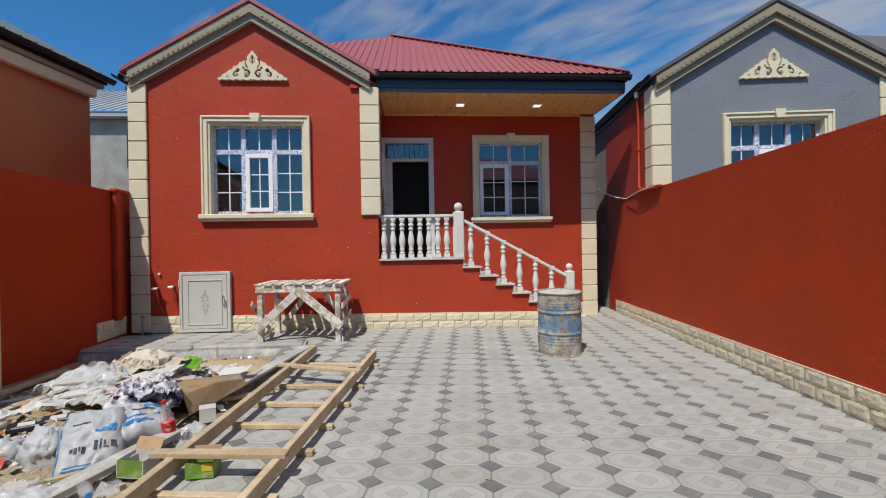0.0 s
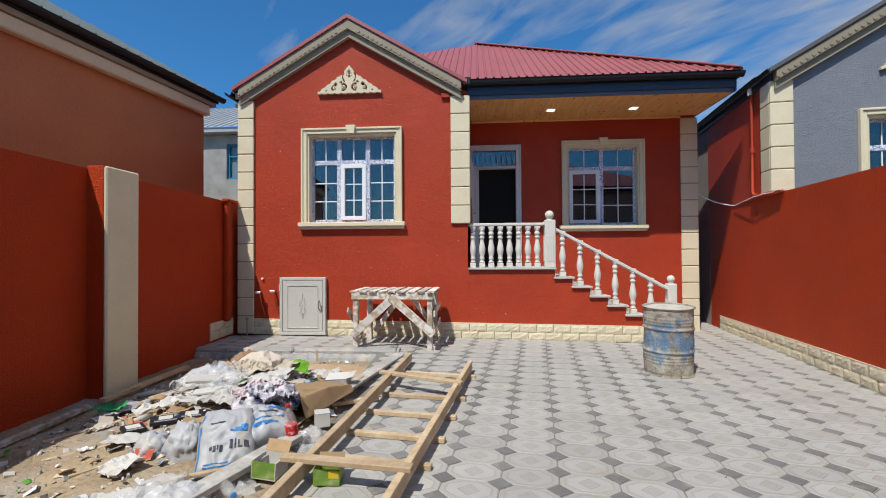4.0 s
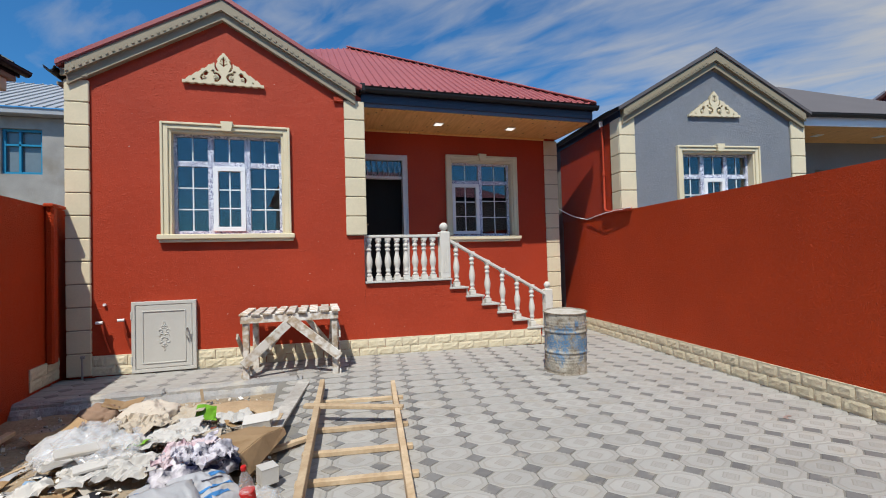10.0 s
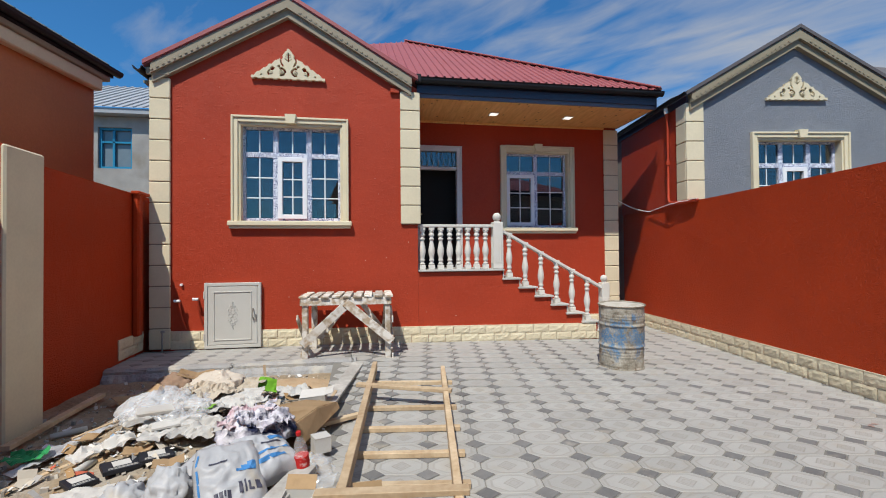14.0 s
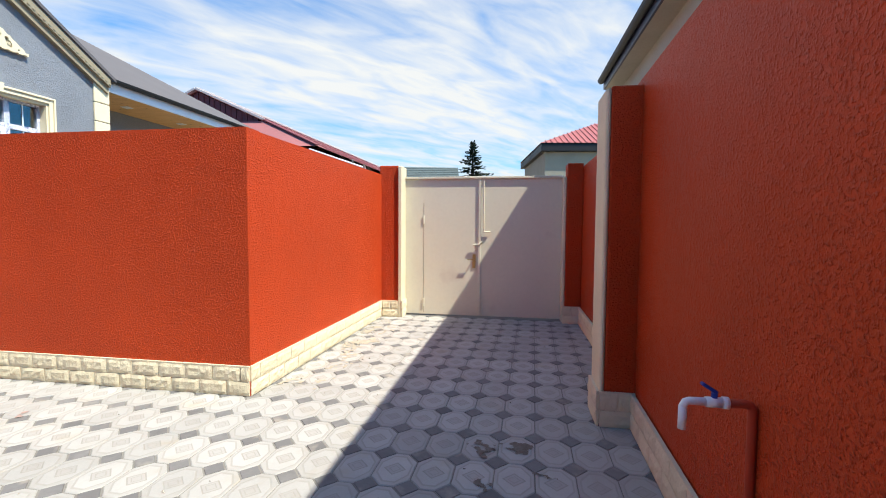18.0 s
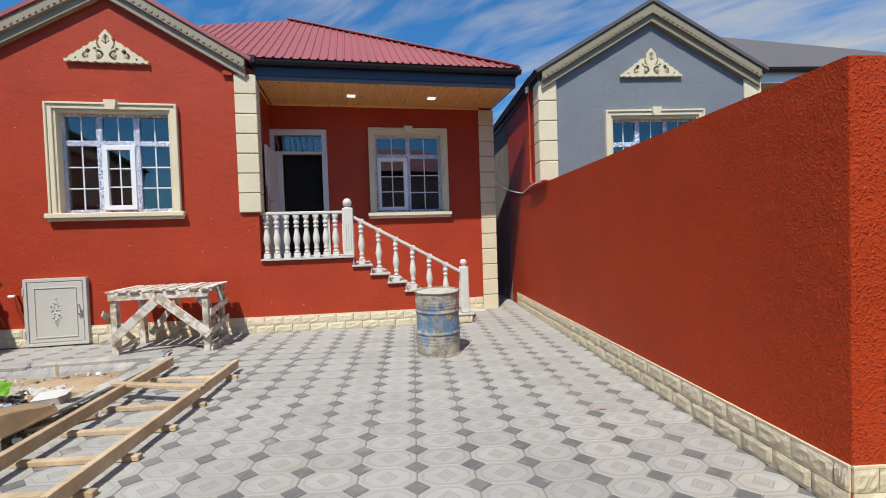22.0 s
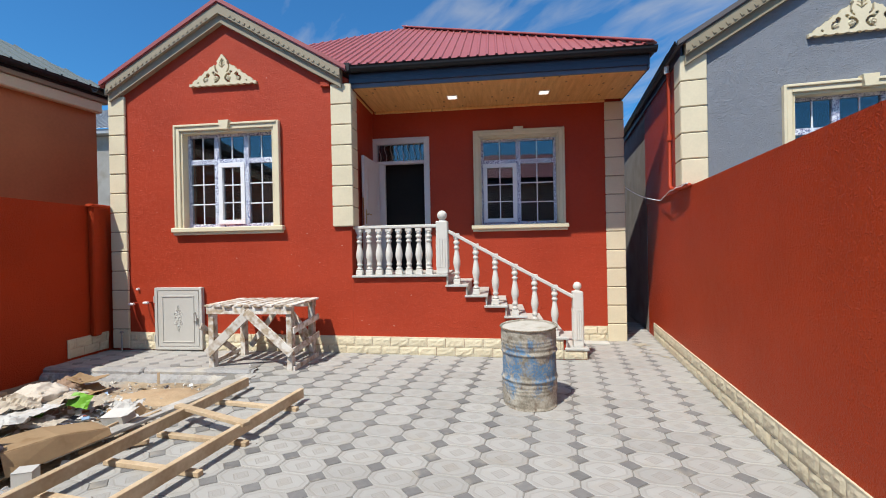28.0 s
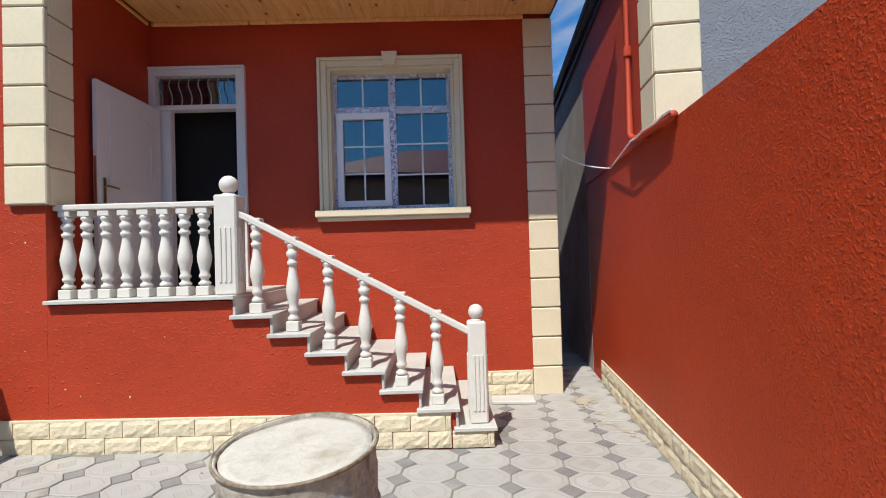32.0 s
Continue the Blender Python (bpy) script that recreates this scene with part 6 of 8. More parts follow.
def drum_material():
    """Bare dusty metal with blue paint left in flakes, most of it round the belly, and rust-brown scuffs."""
    m = material("drum_paint", (0.50, 0.47, 0.40), 0.74, dark=(0.19, 0.165, 0.125), scale=7, fine=48, amount=0.8, bump=0.9, bump_scale=45, dist=0.004, dirt=(0.13, 0.085, 0.05), dirt_at=0.60, dirt_scale=13)
    nt = m.node_tree
    p = nt.nodes["Principled BSDF"]
    tc = nt.nodes.new("ShaderNodeTexCoord")
    sp = nt.nodes.new("ShaderNodeSeparateXYZ")
    nt.links.new(tc.outputs["Object"], sp.inputs[0])
    def mth(op, a, b=0.0):
        n = nt.nodes.new("ShaderNodeMath")
        n.operation = op
        for k, v in enumerate((a, b)):
            if isinstance(v, (int, float)):
                n.inputs[k].default_value = v
            else:
                nt.links.new(v, n.inputs[k])
        return n.outputs[0]
    mp = nt.nodes.new("ShaderNodeMapping")
    mp.inputs["Scale"].default_value = (1, 1, 0.7)
    nt.links.new(tc.outputs["Object"], mp.inputs[0])
    na = nt.nodes.new("ShaderNodeTexNoise")
    na.inputs["Scale"].default_value = 8.5
    na.inputs["Detail"].default_value = 8
    na.inputs["Roughness"].default_value = 0.65
    na.inputs["Distortion"].default_value = 0.8
    nt.links.new(mp.outputs[0], na.inputs["Vector"])
    belly = mth("MULTIPLY", mth("ABSOLUTE", mth("SUBTRACT", sp.outputs[2], 0.43)), 0.75)
    r = nt.nodes.new("ShaderNodeMapRange")
    r.inputs[1].default_value, r.inputs[2].default_value = 0.34, 0.47
    nt.links.new(mth("SUBTRACT", na.outputs[0], belly), r.inputs[0])
    blue = nt.nodes.new("ShaderNodeMixRGB")
    blue.inputs[1].default_value = (0.035, 0.12, 0.26, 1)
    blue.inputs[2].default_value = (0.13, 0.27, 0.43, 1)
    nb = nt.nodes.new("ShaderNodeTexNoise")
    nb.inputs["Scale"].default_value = 22
    nt.links.new(tc.outputs["Object"], nb.inputs["Vector"])
    nt.links.new(nb.outputs[0], blue.inputs[0])
    old = p.inputs["Base Color"].links[0].from_socket
    mx = nt.nodes.new("ShaderNodeMixRGB")
    grit = nt.nodes.new("ShaderNodeTexNoise")
    grit.inputs["Scale"].default_value = 48
    grit.inputs["Detail"].default_value = 5
    nt.links.new(tc.outputs["Object"], grit.inputs["Vector"])
    flake = nt.nodes.new("ShaderNodeMapRange")
    flake.inputs[1].default_value, flake.inputs[2].default_value = 0.34, 0.50
    nt.links.new(grit.outputs[0], flake.inputs[0])
    nt.links.new(mth("MULTIPLY", mth("MULTIPLY", r.outputs[0], flake.outputs[0]), 0.92), mx.inputs[0])
    nt.links.new(old, mx.inputs[1])
    nt.links.new(blue.outputs[0], mx.inputs[2])
    nt.links.new(mx.outputs[0], p.inputs["Base Color"])
    return m


M_DRUM = drum_material()
M_CEMENT = material("dried_cement", (0.54, 0.51, 0.45), 0.95, scale=4, fine=50, amount=0.4, dirt=(0.36, 0.32, 0.25), dirt_at=0.62, dirt_scale=7, bump=0.5, bump_scale=40)
drum = thing("steel_drum", "battered steel drum with flaking blue paint, topped with dried cement", "drum", pose(2.13, 6.05, 0.012, 2.6, -0.8, 0))
prof = [(0.277, 0.0), (0.287, 0.008), (0.287, 0.022)]
H = 0.826
z = 0.03
while z < H - 0.03:
    r = 0.278
    for c, a, w in ((0.305, 0.014, 0.016), (0.575, 0.014, 0.016), (0.25, 0.006, 0.014), (0.215, 0.006, 0.014), (0.18, 0.005, 0.014), (0.63, 0.006, 0.014), (0.665, 0.006, 0.014), (0.70, 0.005, 0.014)):
        r += a * math.exp(-((z - c) / w) ** 2)
    prof.append((r, z))
    z += 0.0085
prof += [(0.280, H - 0.022), (0.290, H - 0.016), (0.291, H - 0.004), (0.285, H), (0.277, H - 0.004), (0.276, H - 0.03)]
bm = bmesh.new()
seg = 48
rings = []
for r, z in prof:
    ring = []
    for k in range(seg):
        a = 2 * math.pi * k / seg
        dent = 0.010 * noise.noise(Vector((math.cos(a) * 1.6, math.sin(a) * 1.6, z * 3.2))) + 0.006 * noise.noise(Vector((math.cos(a) * 4, math.sin(a) * 4, z * 9)))
        if z < 0.06:
            dent -= 0.018 * max(0, math.sin(a * 2.0 + 1.0)) * (0.06 - z) / 0.06
        dent *= 0.3 if z > H - 0.03 else 1.0
        ring.append(bm.verts.new(((r + dent) * math.cos(a), (r + dent) * math.sin(a), z + (0.012 * max(0, math.sin(a * 3)) if z < 0.02 else 0))))
    rings.append(ring)
for a, b in zip(rings, rings[1:]):
    for k in range(seg):
        bm.faces.new((a[k], a[(k + 1) % seg], b[(k + 1) % seg], b[k]))
bm.faces.new(rings[0][::-1])
part("drum_body", bm, M_DRUM, drum, smooth=True)
bm = bmesh.new()
loop = [(0.2915 * math.cos(2 * math.pi * k / 48), 0.2915 * math.sin(2 * math.pi * k / 48), H - 0.006) for k in range(49)]
tube(bm, loop, 0.0065, 8, False)
part("rolled_rim", bm, material("rusty_rim", (0.33, 0.28, 0.21), 0.7, dark=(0.09, 0.055, 0.03), scale=14, fine=60, amount=0.9), drum, "rust-stained rolled rim", smooth=True)
bm = bmesh.new()
cen = bm.verts.new((0, 0, H - 0.012))
prev = None
for j in range(1, 9):
    ring = [bm.verts.new((0.034 * j * math.cos(2 * math.pi * k / 32), 0.034 * j * math.sin(2 * math.pi * k / 32), H - 0.014 + 0.006 * noise.noise(Vector((j * 0.7, k * 0.4, 1))))) for k in range(32)]
    for k in range(32):
        if prev is None:
            bm.faces.new((cen, ring[k], ring[(k + 1) % 32]))
        else:
            bm.faces.new((prev[k], ring[k], ring[(k + 1) % 32], prev[(k + 1) % 32]))
    prev = ring
low = [bm.verts.new((v.co.x, v.co.y, H - 0.035)) for v in prev]
for k in range(32):
    bm.faces.new((prev[k], low[k], low[(k + 1) % 32], prev[(k + 1) % 32]))
part("cement_fill", bm, M_CEMENT, drum, "pale dried cement filling the top", smooth=True)

# ---- garden tap on the south wall ----
tap = thing("garden_tap", "white plastic tap with blue lever on a red painted pipe", "tap", LANE)
TU, TZ, TV = -1.88, 0.905, -3.15
bm = bmesh.new()
tube(bm, [(TU, TV, 0.02), (TU, TV, TZ - 0.033), (TU, TV + 0.00164, TZ - 0.016), (TU, TV + 0.00984, TZ - 0.004), (TU, TV + 0.0246, TZ), (TU, TV + 0.082, TZ)], 0.016, 10)
part("pipe", bm, M_RED_SMOOTH, tap, smooth=True)
bm = bmesh.new()
tube(bm, [(TU, TV + 0.08036, TZ), (TU, TV + 0.1, TZ)], 0.022, 12)
tube(bm, [(TU, TV + 0.1, TZ), (TU, TV + 0.1558, TZ)], 0.019, 12)
tube(bm, [(TU, TV + 0.1476, TZ), (TU, TV + 0.2091, TZ), (TU, TV + 0.223, TZ - 0.005), (TU, TV + 0.2296, TZ - 0.018), (TU, TV + 0.2312, TZ - 0.033)], 0.0145, 12)
part("tap_body", bm, M_PVC, tap, smooth=True)
bm = bmesh.new()
tube(bm, [(TU, TV + 0.2312, TZ - 0.02), (TU, TV + 0.2329, TZ - 0.105)], 0.0148, 12)
part("spout", bm, M_PVC, tap, smooth=True)
bm = bmesh.new()
tube(bm, [(TU, TV + 0.1271, TZ + 0.016), (TU, TV + 0.1271, TZ + 0.035)], 0.011, 8)
beam(bm, (TU, TV + 0.1189, TZ + 0.035), (TU, TV + 0.1722, TZ + 0.068), 0.022, 0.012, 0.003)
part("lever", bm, material("blue_plastic", (0.02, 0.06, 0.35), 0.4, amount=0.1), tap, "blue lever")

# ---- small things on the paving ----
lid = thing("bucket_lid", "round white plastic bucket lid lying on the paving", "lid", pose(1.67, 1.375, 0.0))
bm = bmesh.new()
lathe(bm, [(0.097, 0.0), (0.102, 0.004), (0.102, 0.016), (0.097, 0.02), (0.091, 0.014), (0.083, 0.013)], 28)
part("disc", bm, material("scuffed_lid", (0.55, 0.55, 0.55), 0.5, scale=9, fine=60, amount=0.3), lid)
bm = bmesh.new()
box(bm, 0, 0.44, 0, 0.20, 0, 0.035, 0.008)
sb = tagged(link_mesh("stone_slab", bm, M_MARBLE), "pale offcut slab lying by the foot of the stair", "slab")
sb.matrix_world = pose(3.16, 8.80, 0.02, 0, 0, -3)

# sandy mortar dust spread thin along the lane wall, brick-red dust by the yard wall
def dust(name, label, mat, m, w, l, cut, seed, n=54):
    bm = bmesh.new()
    k = max(8, int(n * l / w))
    vs = {}
    def keep(i, j):
        x, y = w * (i / n - 0.5), l * (j / k - 0.5)
        rim = max(abs(2 * i / n - 1) ** 3, abs(2 * j / k - 1) ** 2)
        q = Vector((x * 2.4, y * 3.2, seed))
        return noise.noise(q) + 0.6 * noise.noise(q * 3.1) + 0.5 * noise.noise(q * 9.0) - rim * 0.9 > cut
    def v(i, j):
        if (i, j) not in vs:
            p = m @ Vector((w * (i / n - 0.5) + 0.01 * noise.noise(Vector((i, j, 1.5))), l * (j / k - 0.5) + 0.01 * noise.noise(Vector((i, j, 4.5))), 0))
            vs[i, j] = bm.verts.new((p.x, p.y, floor_height(p.x, p.y) + 0.0045))
        return vs[i, j]
    for i in range(n):
        for j in range(k):
            if keep(i + 0.5, j + 0.5):
                bm.faces.new((v(i, j), v(i + 1, j), v(i + 1, j + 1), v(i, j + 1)))
    return tagged(link_mesh(name, bm, mat), label, "dust", "", "stuff")
M_DUST = material("mortar_dust", (0.43, 0.385, 0.31), 0.95, dark=(0.31, 0.27, 0.21), scale=8, fine=60, amount=0.5, bump=0.5, bump_scale=70)
dust("mortar_dust", "sandy mortar dust trodden thin along the lane wall", M_DUST, LANE @ pose(1.75, -0.36, 0), 3.6, 0.62, 0.08, 3.0, 110)
dust("mortar_dust", "sandy mortar dust trodden thin beside the yard wall", M_DUST, LANE @ pose(-0.28, 6.5, 0), 0.5, 1.7, 0.15, 7.0, 34)
M_BRICK_DUST = material("brick_dust", (0.40, 0.29, 0.26), 0.95, scale=12, fine=70, amount=0.4)
dust("brick_dust", "faint brick-red dust rubbed on the paving", M_BRICK_DUST, LANE @ pose(-0.65, 1.56, 0, 0, 0, 25), 0.26, 0.10, 0.05, 5.0, 40)

M_MUD = material("dried_mud", (0.25, 0.215, 0.18), 0.9, dark=(0.14, 0.11, 0.09), scale=14, fine=70, amount=0.6)
for k, (x, y) in enumerate(((2.32, 0.16), (2.35, -0.05), (2.72, 0.16), (2.75, -0.08), (2.34, -0.25))):
    dust("mud_stain", "dark dried mud spattered over a lane tile", M_MUD, pose(x, y, 0, 0, 0, 20 * k), 0.30, 0.24, 0.02 + 0.05 * (k % 3), 11.0 + 3.3 * k, 60)

# white chips painting in tiny highlights and paint spots on the house front
bm = bmesh.new()
rs = random.Random(14)
for k in range(70):
    x, z = rs.uniform(-4.0, 2.6), rs.uniform(0.5, 4.6)
    if z > 4.1 and abs(x + 2.37) > 1.2 or -3.3 < x < -1.35 and 1.85 < z < 3.75 or x > -0.36 and z > 1.1 - 0.54 * max(0.0, x - 1.0) or -0.7 < x < -0.3 and z > 1.9:
        continue
    q = 0.002 + 0.004 * rs.random() ** 2
    box(bm, x - q, x + q * rs.uniform(0.5, 1.2), FY - 0.003, FY + 0.001, z - q, z + q * rs.uniform(0.6, 1.4))
tagged(link_mesh("plaster_fleck", bm, M_WHITE), "tiny white flecks for paint spots and highlights on the red wall", "plaster fleck", "", "stuff")

# rubble chips: too many and too small to count
bm = bmesh.new()
rc = random.Random(21)
def chip(bm, x, y, z, s):
    m = Matrix.Translation((x, y, z)) @ Euler((rc.uniform(0, 6), rc.uniform(0, 6), rc.uniform(0, 6))).to_matrix().to_4x4()
    box(bm, -s, s, -s * rc.uniform(0.4, 1), s * rc.uniform(0.4, 1), -s * rc.uniform(0.15, 0.5), s * 0.3, 0, m)
for k in range(1500):
    x, y = rc.uniform(-4.1, -1.55), rc.uniform(1.5, 6.55)
    s = 0.006 + 0.022 * rc.random() ** 3
    chip(bm, x, y, dirt_height(x, y) + s * 0.3, s)
chips = tagged(link_mesh("rubble", bm, material("rubble_chip", (0.56, 0.53, 0.48), 0.9, amount=0.4, island=0.55)), "grey and white builders' rubble chips on the dirt", "rubble", "", "stuff")
bm = bmesh.new()
for k in range(420):
    t = rc.random()
    u, v = rc.uniform(0.1, 3.6), -0.05 - 0.75 * rc.random() ** 2
    if t > 0.7:
        u, v = rc.uniform(-5.0, 3.6), rc.uniform(-3.1, 5.2)
    p = LANE @ Vector((u, v, 0))
    if p.x < -1.2:
        continue
    s = 0.003 + 0.009 * rc.random() ** 2
    chip(bm, p.x, p.y, floor_height(p.x, p.y) + s * 0.3, s)
tagged(link_mesh("grit", bm, material("mortar_grit", (0.45, 0.41, 0.35), 0.95, amount=0.4, island=0.4)), "mortar crumbs scattered on the paving", "rubble", "", "stuff")

# ---- rubbish heap ----
M_CARD = material("cardboard", (0.42, 0.285, 0.16), 0.85, scale=4, fine=40, amount=0.4, per_object=0.2, dirt=(0.27, 0.165, 0.08), dirt_at=0.6, dirt_scale=6)
M_PAPER = material("white_paper", (0.56, 0.545, 0.52), 0.8, scale=6, fine=50, amount=0.2, per_object=0.12, dirt=(0.46, 0.40, 0.32), dirt_at=0.63, dirt_scale=5)
M_CREAM_PAPER = material("cream_paper", (0.53, 0.46, 0.37), 0.8, scale=6, fine=50, amount=0.3, per_object=0.2, dirt=(0.40, 0.32, 0.23), dirt_at=0.58, dirt_scale=6)
M_GREEN = material("green_print", (0.17, 0.42, 0.03), 0.45, scale=8, amount=0.4)
M_GREEN_BOX = material("green_box_print", (0.17, 0.30, 0.05), 0.5, scale=20, fine=70, amount=0.6, dirt=(0.30, 0.36, 0.16), dirt_at=0.58, dirt_scale=14)
M_CLOTH = material("printed_cloth", (0.74, 0.73, 0.75), 0.9, dark=(0.50, 0.47, 0.55), scale=12, fine=40, amount=0.6, dirt=(0.012, 0.016, 0.05), dirt_at=0.50, dirt_scale=9)
M_CLOTH2 = material("pink_cloth", (0.66, 0.55, 0.58), 0.9, scale=12, amount=0.4, dirt=(0.42, 0.25, 0.29), dirt_at=0.58, dirt_scale=14)
M_BAG = material("woven_bag", (0.45, 0.46, 0.485), 0.45, scale=9, fine=90, amount=0.25, per_object=0.15, dirt=(0.46, 0.42, 0.36), dirt_at=0.62, dirt_scale=6)
M_BAG_BLUE = material("bag_print_blue", (0.06, 0.23, 0.52), 0.5, amount=0.3)
M_BAG_INK = material("bag_print_dark", (0.06, 0.06, 0.09), 0.5, amount=0.3)
M_BAG_RED = material("bag_print_red", (0.50, 0.11, 0.07), 0.5, amount=0.3)
M_BLACK = material("black_print", (0.02, 0.022, 0.03), 0.5, amount=0.3)
M_YELLOW = material("yellow_print", (0.62, 0.48, 0.04), 0.5, amount=0.3)
M_FILM = bpy.data.materials.new("plastic_film")
M_FILM.use_nodes = True
fp = M_FILM.node_tree.nodes["Principled BSDF"]
fp.inputs["Base Color"].default_value = (0.80, 0.81, 0.83, 1)
fp.inputs["Roughness"].default_value = 0.12
fp.inputs["Specular IOR Level"].default_value = 0.8
fp.inputs["Alpha"].default_value = 0.24


def litter_material():
    """Scraps of many kinds: one colour for each loose piece."""
    m = material("litter", (0.6, 0.6, 0.6), 0.7, amount=0.2)
    nt = m.node_tree
    gi = nt.nodes.new("ShaderNodeNewGeometry")
    r = nt.nodes.new("ShaderNodeValToRGB")
    r.color_ramp.interpolation = "CONSTANT"
    cols = ((0.0, (0.70, 0.69, 0.66)), (0.28, (0.55, 0.50, 0.42)), (0.42, (0.40, 0.25, 0.12)), (0.58, (0.38, 0.37, 0.36)), (0.70, (0.06, 0.06, 0.07)), (0.78, (0.68, 0.68, 0.70)), (0.90, (0.25, 0.38, 0.55)), (0.94, (0.13, 0.36, 0.06)), (0.97, (0.50, 0.12, 0.07)))
    el = r.color_ramp.elements
    while len(el) < len(cols):
        el.new(0.5)
    for e, (pos, c) in zip(el, cols):
        e.position = pos
        e.color = (*c, 1)
    nt.links.new(gi.outputs["Random Per Island"], r.inputs[0])
    nt.links.new(r.outputs[0], nt.nodes["Principled BSDF"].inputs["Base Color"])
    return m


def sheet(w, l, amp, seed, nx=14, ny=14, th=0.003, fold=0.0, freq=5.0, droop=0.0):
    """A crumpled sheet with thickness: broad waves, sharp creases and a ragged outline."""
    bm = bmesh.new()
    o = Vector((seed * 3.7, seed * 1.9, 0))
    top, bot = [], []
    for i in range(nx + 1):
        ra, rb = [], []
        for j in range(ny + 1):
            x, y = w * (i / nx - 0.5), l * (j / ny - 0.5)
            p = Vector((x * freq, y * freq, 0)) + o
            z = amp * (abs(noise.noise(p)) * 1.4 + 0.6 * (1 - 2 * abs(noise.noise(p * 2.3))) + 0.25 * noise.noise(p * 5)) + fold * abs(x) - droop * max(abs(i / nx - 0.5), abs(j / ny - 0.5)) ** 2 * 4
            rag = 1 + 0.16 * noise.noise(Vector((math.atan2(y, x) * 2.2, seed, 0)))
            xx = x * rag * (1 - 1.5 * amp * abs(noise.noise(p * 1.7))) + amp * 0.5 * noise.noise(p * 2 + Vector((9, 0, 0)))
            yy = y * rag + amp * 0.5 * noise.noise(p * 2 + Vector((0, 9, 0)))
            ra.append(bm.verts.new((xx, yy, z + th)))
            rb.append(bm.verts.new((xx, yy, z)))
        top.append(ra)
        bot.append(rb)
    for i in range(nx):
        for j in range(ny):
            bm.faces.new((top[i][j], top[i + 1][j], top[i + 1][j + 1], top[i][j + 1]))
            bm.faces.new((bot[i][j], bot[i][j + 1], bot[i + 1][j + 1], bot[i + 1][j]))
    for i in range(nx):
        bm.faces.new((top[i][0], bot[i][0], bot[i + 1][0], top[i + 1][0]))
        bm.faces.new((top[i][ny], top[i + 1][ny], bot[i + 1][ny], bot[i][ny]))
    for j in range(ny):
        bm.faces.new((top[0][j], top[0][j + 1], bot[0][j + 1], bot[0][j]))
        bm.faces.new((top[nx][j], bot[nx][j], bot[nx][j + 1], top[nx][j + 1]))
    return bm


def lay(name, bm, mat, label, category, x, y, lift=0.0, rx=0, ry=0, rz=0, smooth=False, group=""):
    ob = link_mesh(name, bm, mat, None, "", smooth)
    ob.matrix_world = pose(x, y, dirt_height(x, y) + lift, rx, ry, rz)
    return tagged(ob, label, category, group)


# clear film: large pieces thrown over the sheets, balls beside the bags
for k, (x, y, w, l, amp, lift, rz) in enumerate(((-2.74, 4.62, 0.66, 0.72, 0.12, 0.09, 10), (-2.52, 4.42, 0.36, 0.4, 0.10, 0.09, 65), (-2.72, 5.35, 0.55, 0.4, 0.09, 0.06, 40), (-1.66, 3.64, 0.42, 0.42, 0.10, 0.03, 40), (-1.52, 3.86, 0.22, 0.26, 0.08, 0.03, 0), (-2.14, 2.95, 0.42, 0.36, 0.11, 0.02, 10), (-1.74, 3.05, 0.26, 0.2, 0.06, 0.03, 30))):
    lay("plastic_film", sheet(w, l, amp, 3 + 5 * k, 30, 30, 0.0015, freq=3.4, droop=amp * 0.9), M_FILM, "crumpled clear plastic film thrown on the heap", "plastic film", x, y, lift, 0, 4, rz, True, "plastic films")

# the thick of the heap, then the looser fringe
papers = [(-2.88, 4.49, 0.05, 0.30, 0.16, 32), (-2.72, 4.30, 0.05, 0.26, 0.15, 70), (-2.95, 4.72, 0.04, 0.4, 0.2, 40), (-2.45, 5.05, 0.10, 0.40, 0.30, 20), (-2.30, 5.02, 0.12, 0.30, 0.26, -15), (-2.52, 4.80, 0.10, 0.34, 0.26, 40), (-2.25, 4.72, 0.12, 0.30, 0.24, 5), (-2.35, 4.42, 0.10, 0.30, 0.2, 62), (-2.15, 4.45, 0.12, 0.26, 0.2, -35), (-2.05, 4.62, 0.10, 0.22, 0.2, 100)]
papers += [(-2.58, 4.15, 0.05, 0.4, 0.16, 25), (-2.40, 4.12, 0.07, 0.26, 0.18, -8), (-2.22, 4.15, 0.10, 0.24, 0.16, 35), (-2.10, 5.45, 0.04, 0.22, 0.16, 50), (-1.92, 5.35, 0.03, 0.26, 0.18, 20), (-2.30, 5.35, 0.06, 0.28, 0.2, 60), (-1.78, 4.62, 0.05, 0.22, 0.16, -20), (-3.0, 4.1, 0.03, 0.34, 0.12, 40), (-2.85, 3.55, 0.02, 0.28, 0.16, 15), (-2.62, 3.2, 0.02, 0.24, 0.18, -30), (-1.95, 2.75, 0.03, 0.22, 0.14, 60), (-2.35, 2.8, 0.02, 0.26, 0.14, 10)]
for k, (x, y, lift, w, l, rz) in enumerate(papers):
    cream = k in (3, 4, 5, 9, 15)
    lay("paper_sheet", sheet(w * 1.12, l * 1.25, 0.02 + 0.022 * (k % 3), 20 + k, 16, 12, 0.003, freq=6.0), M_CREAM_PAPER if cream else M_PAPER, "creased cream packing paper thrown on the heap" if cream else "creased white packing sheet thrown on the heap", "paper", x, y, lift, (k * 37) % 17 - 2, (k * 53) % 15 - 7, rz, group="packing sheets")
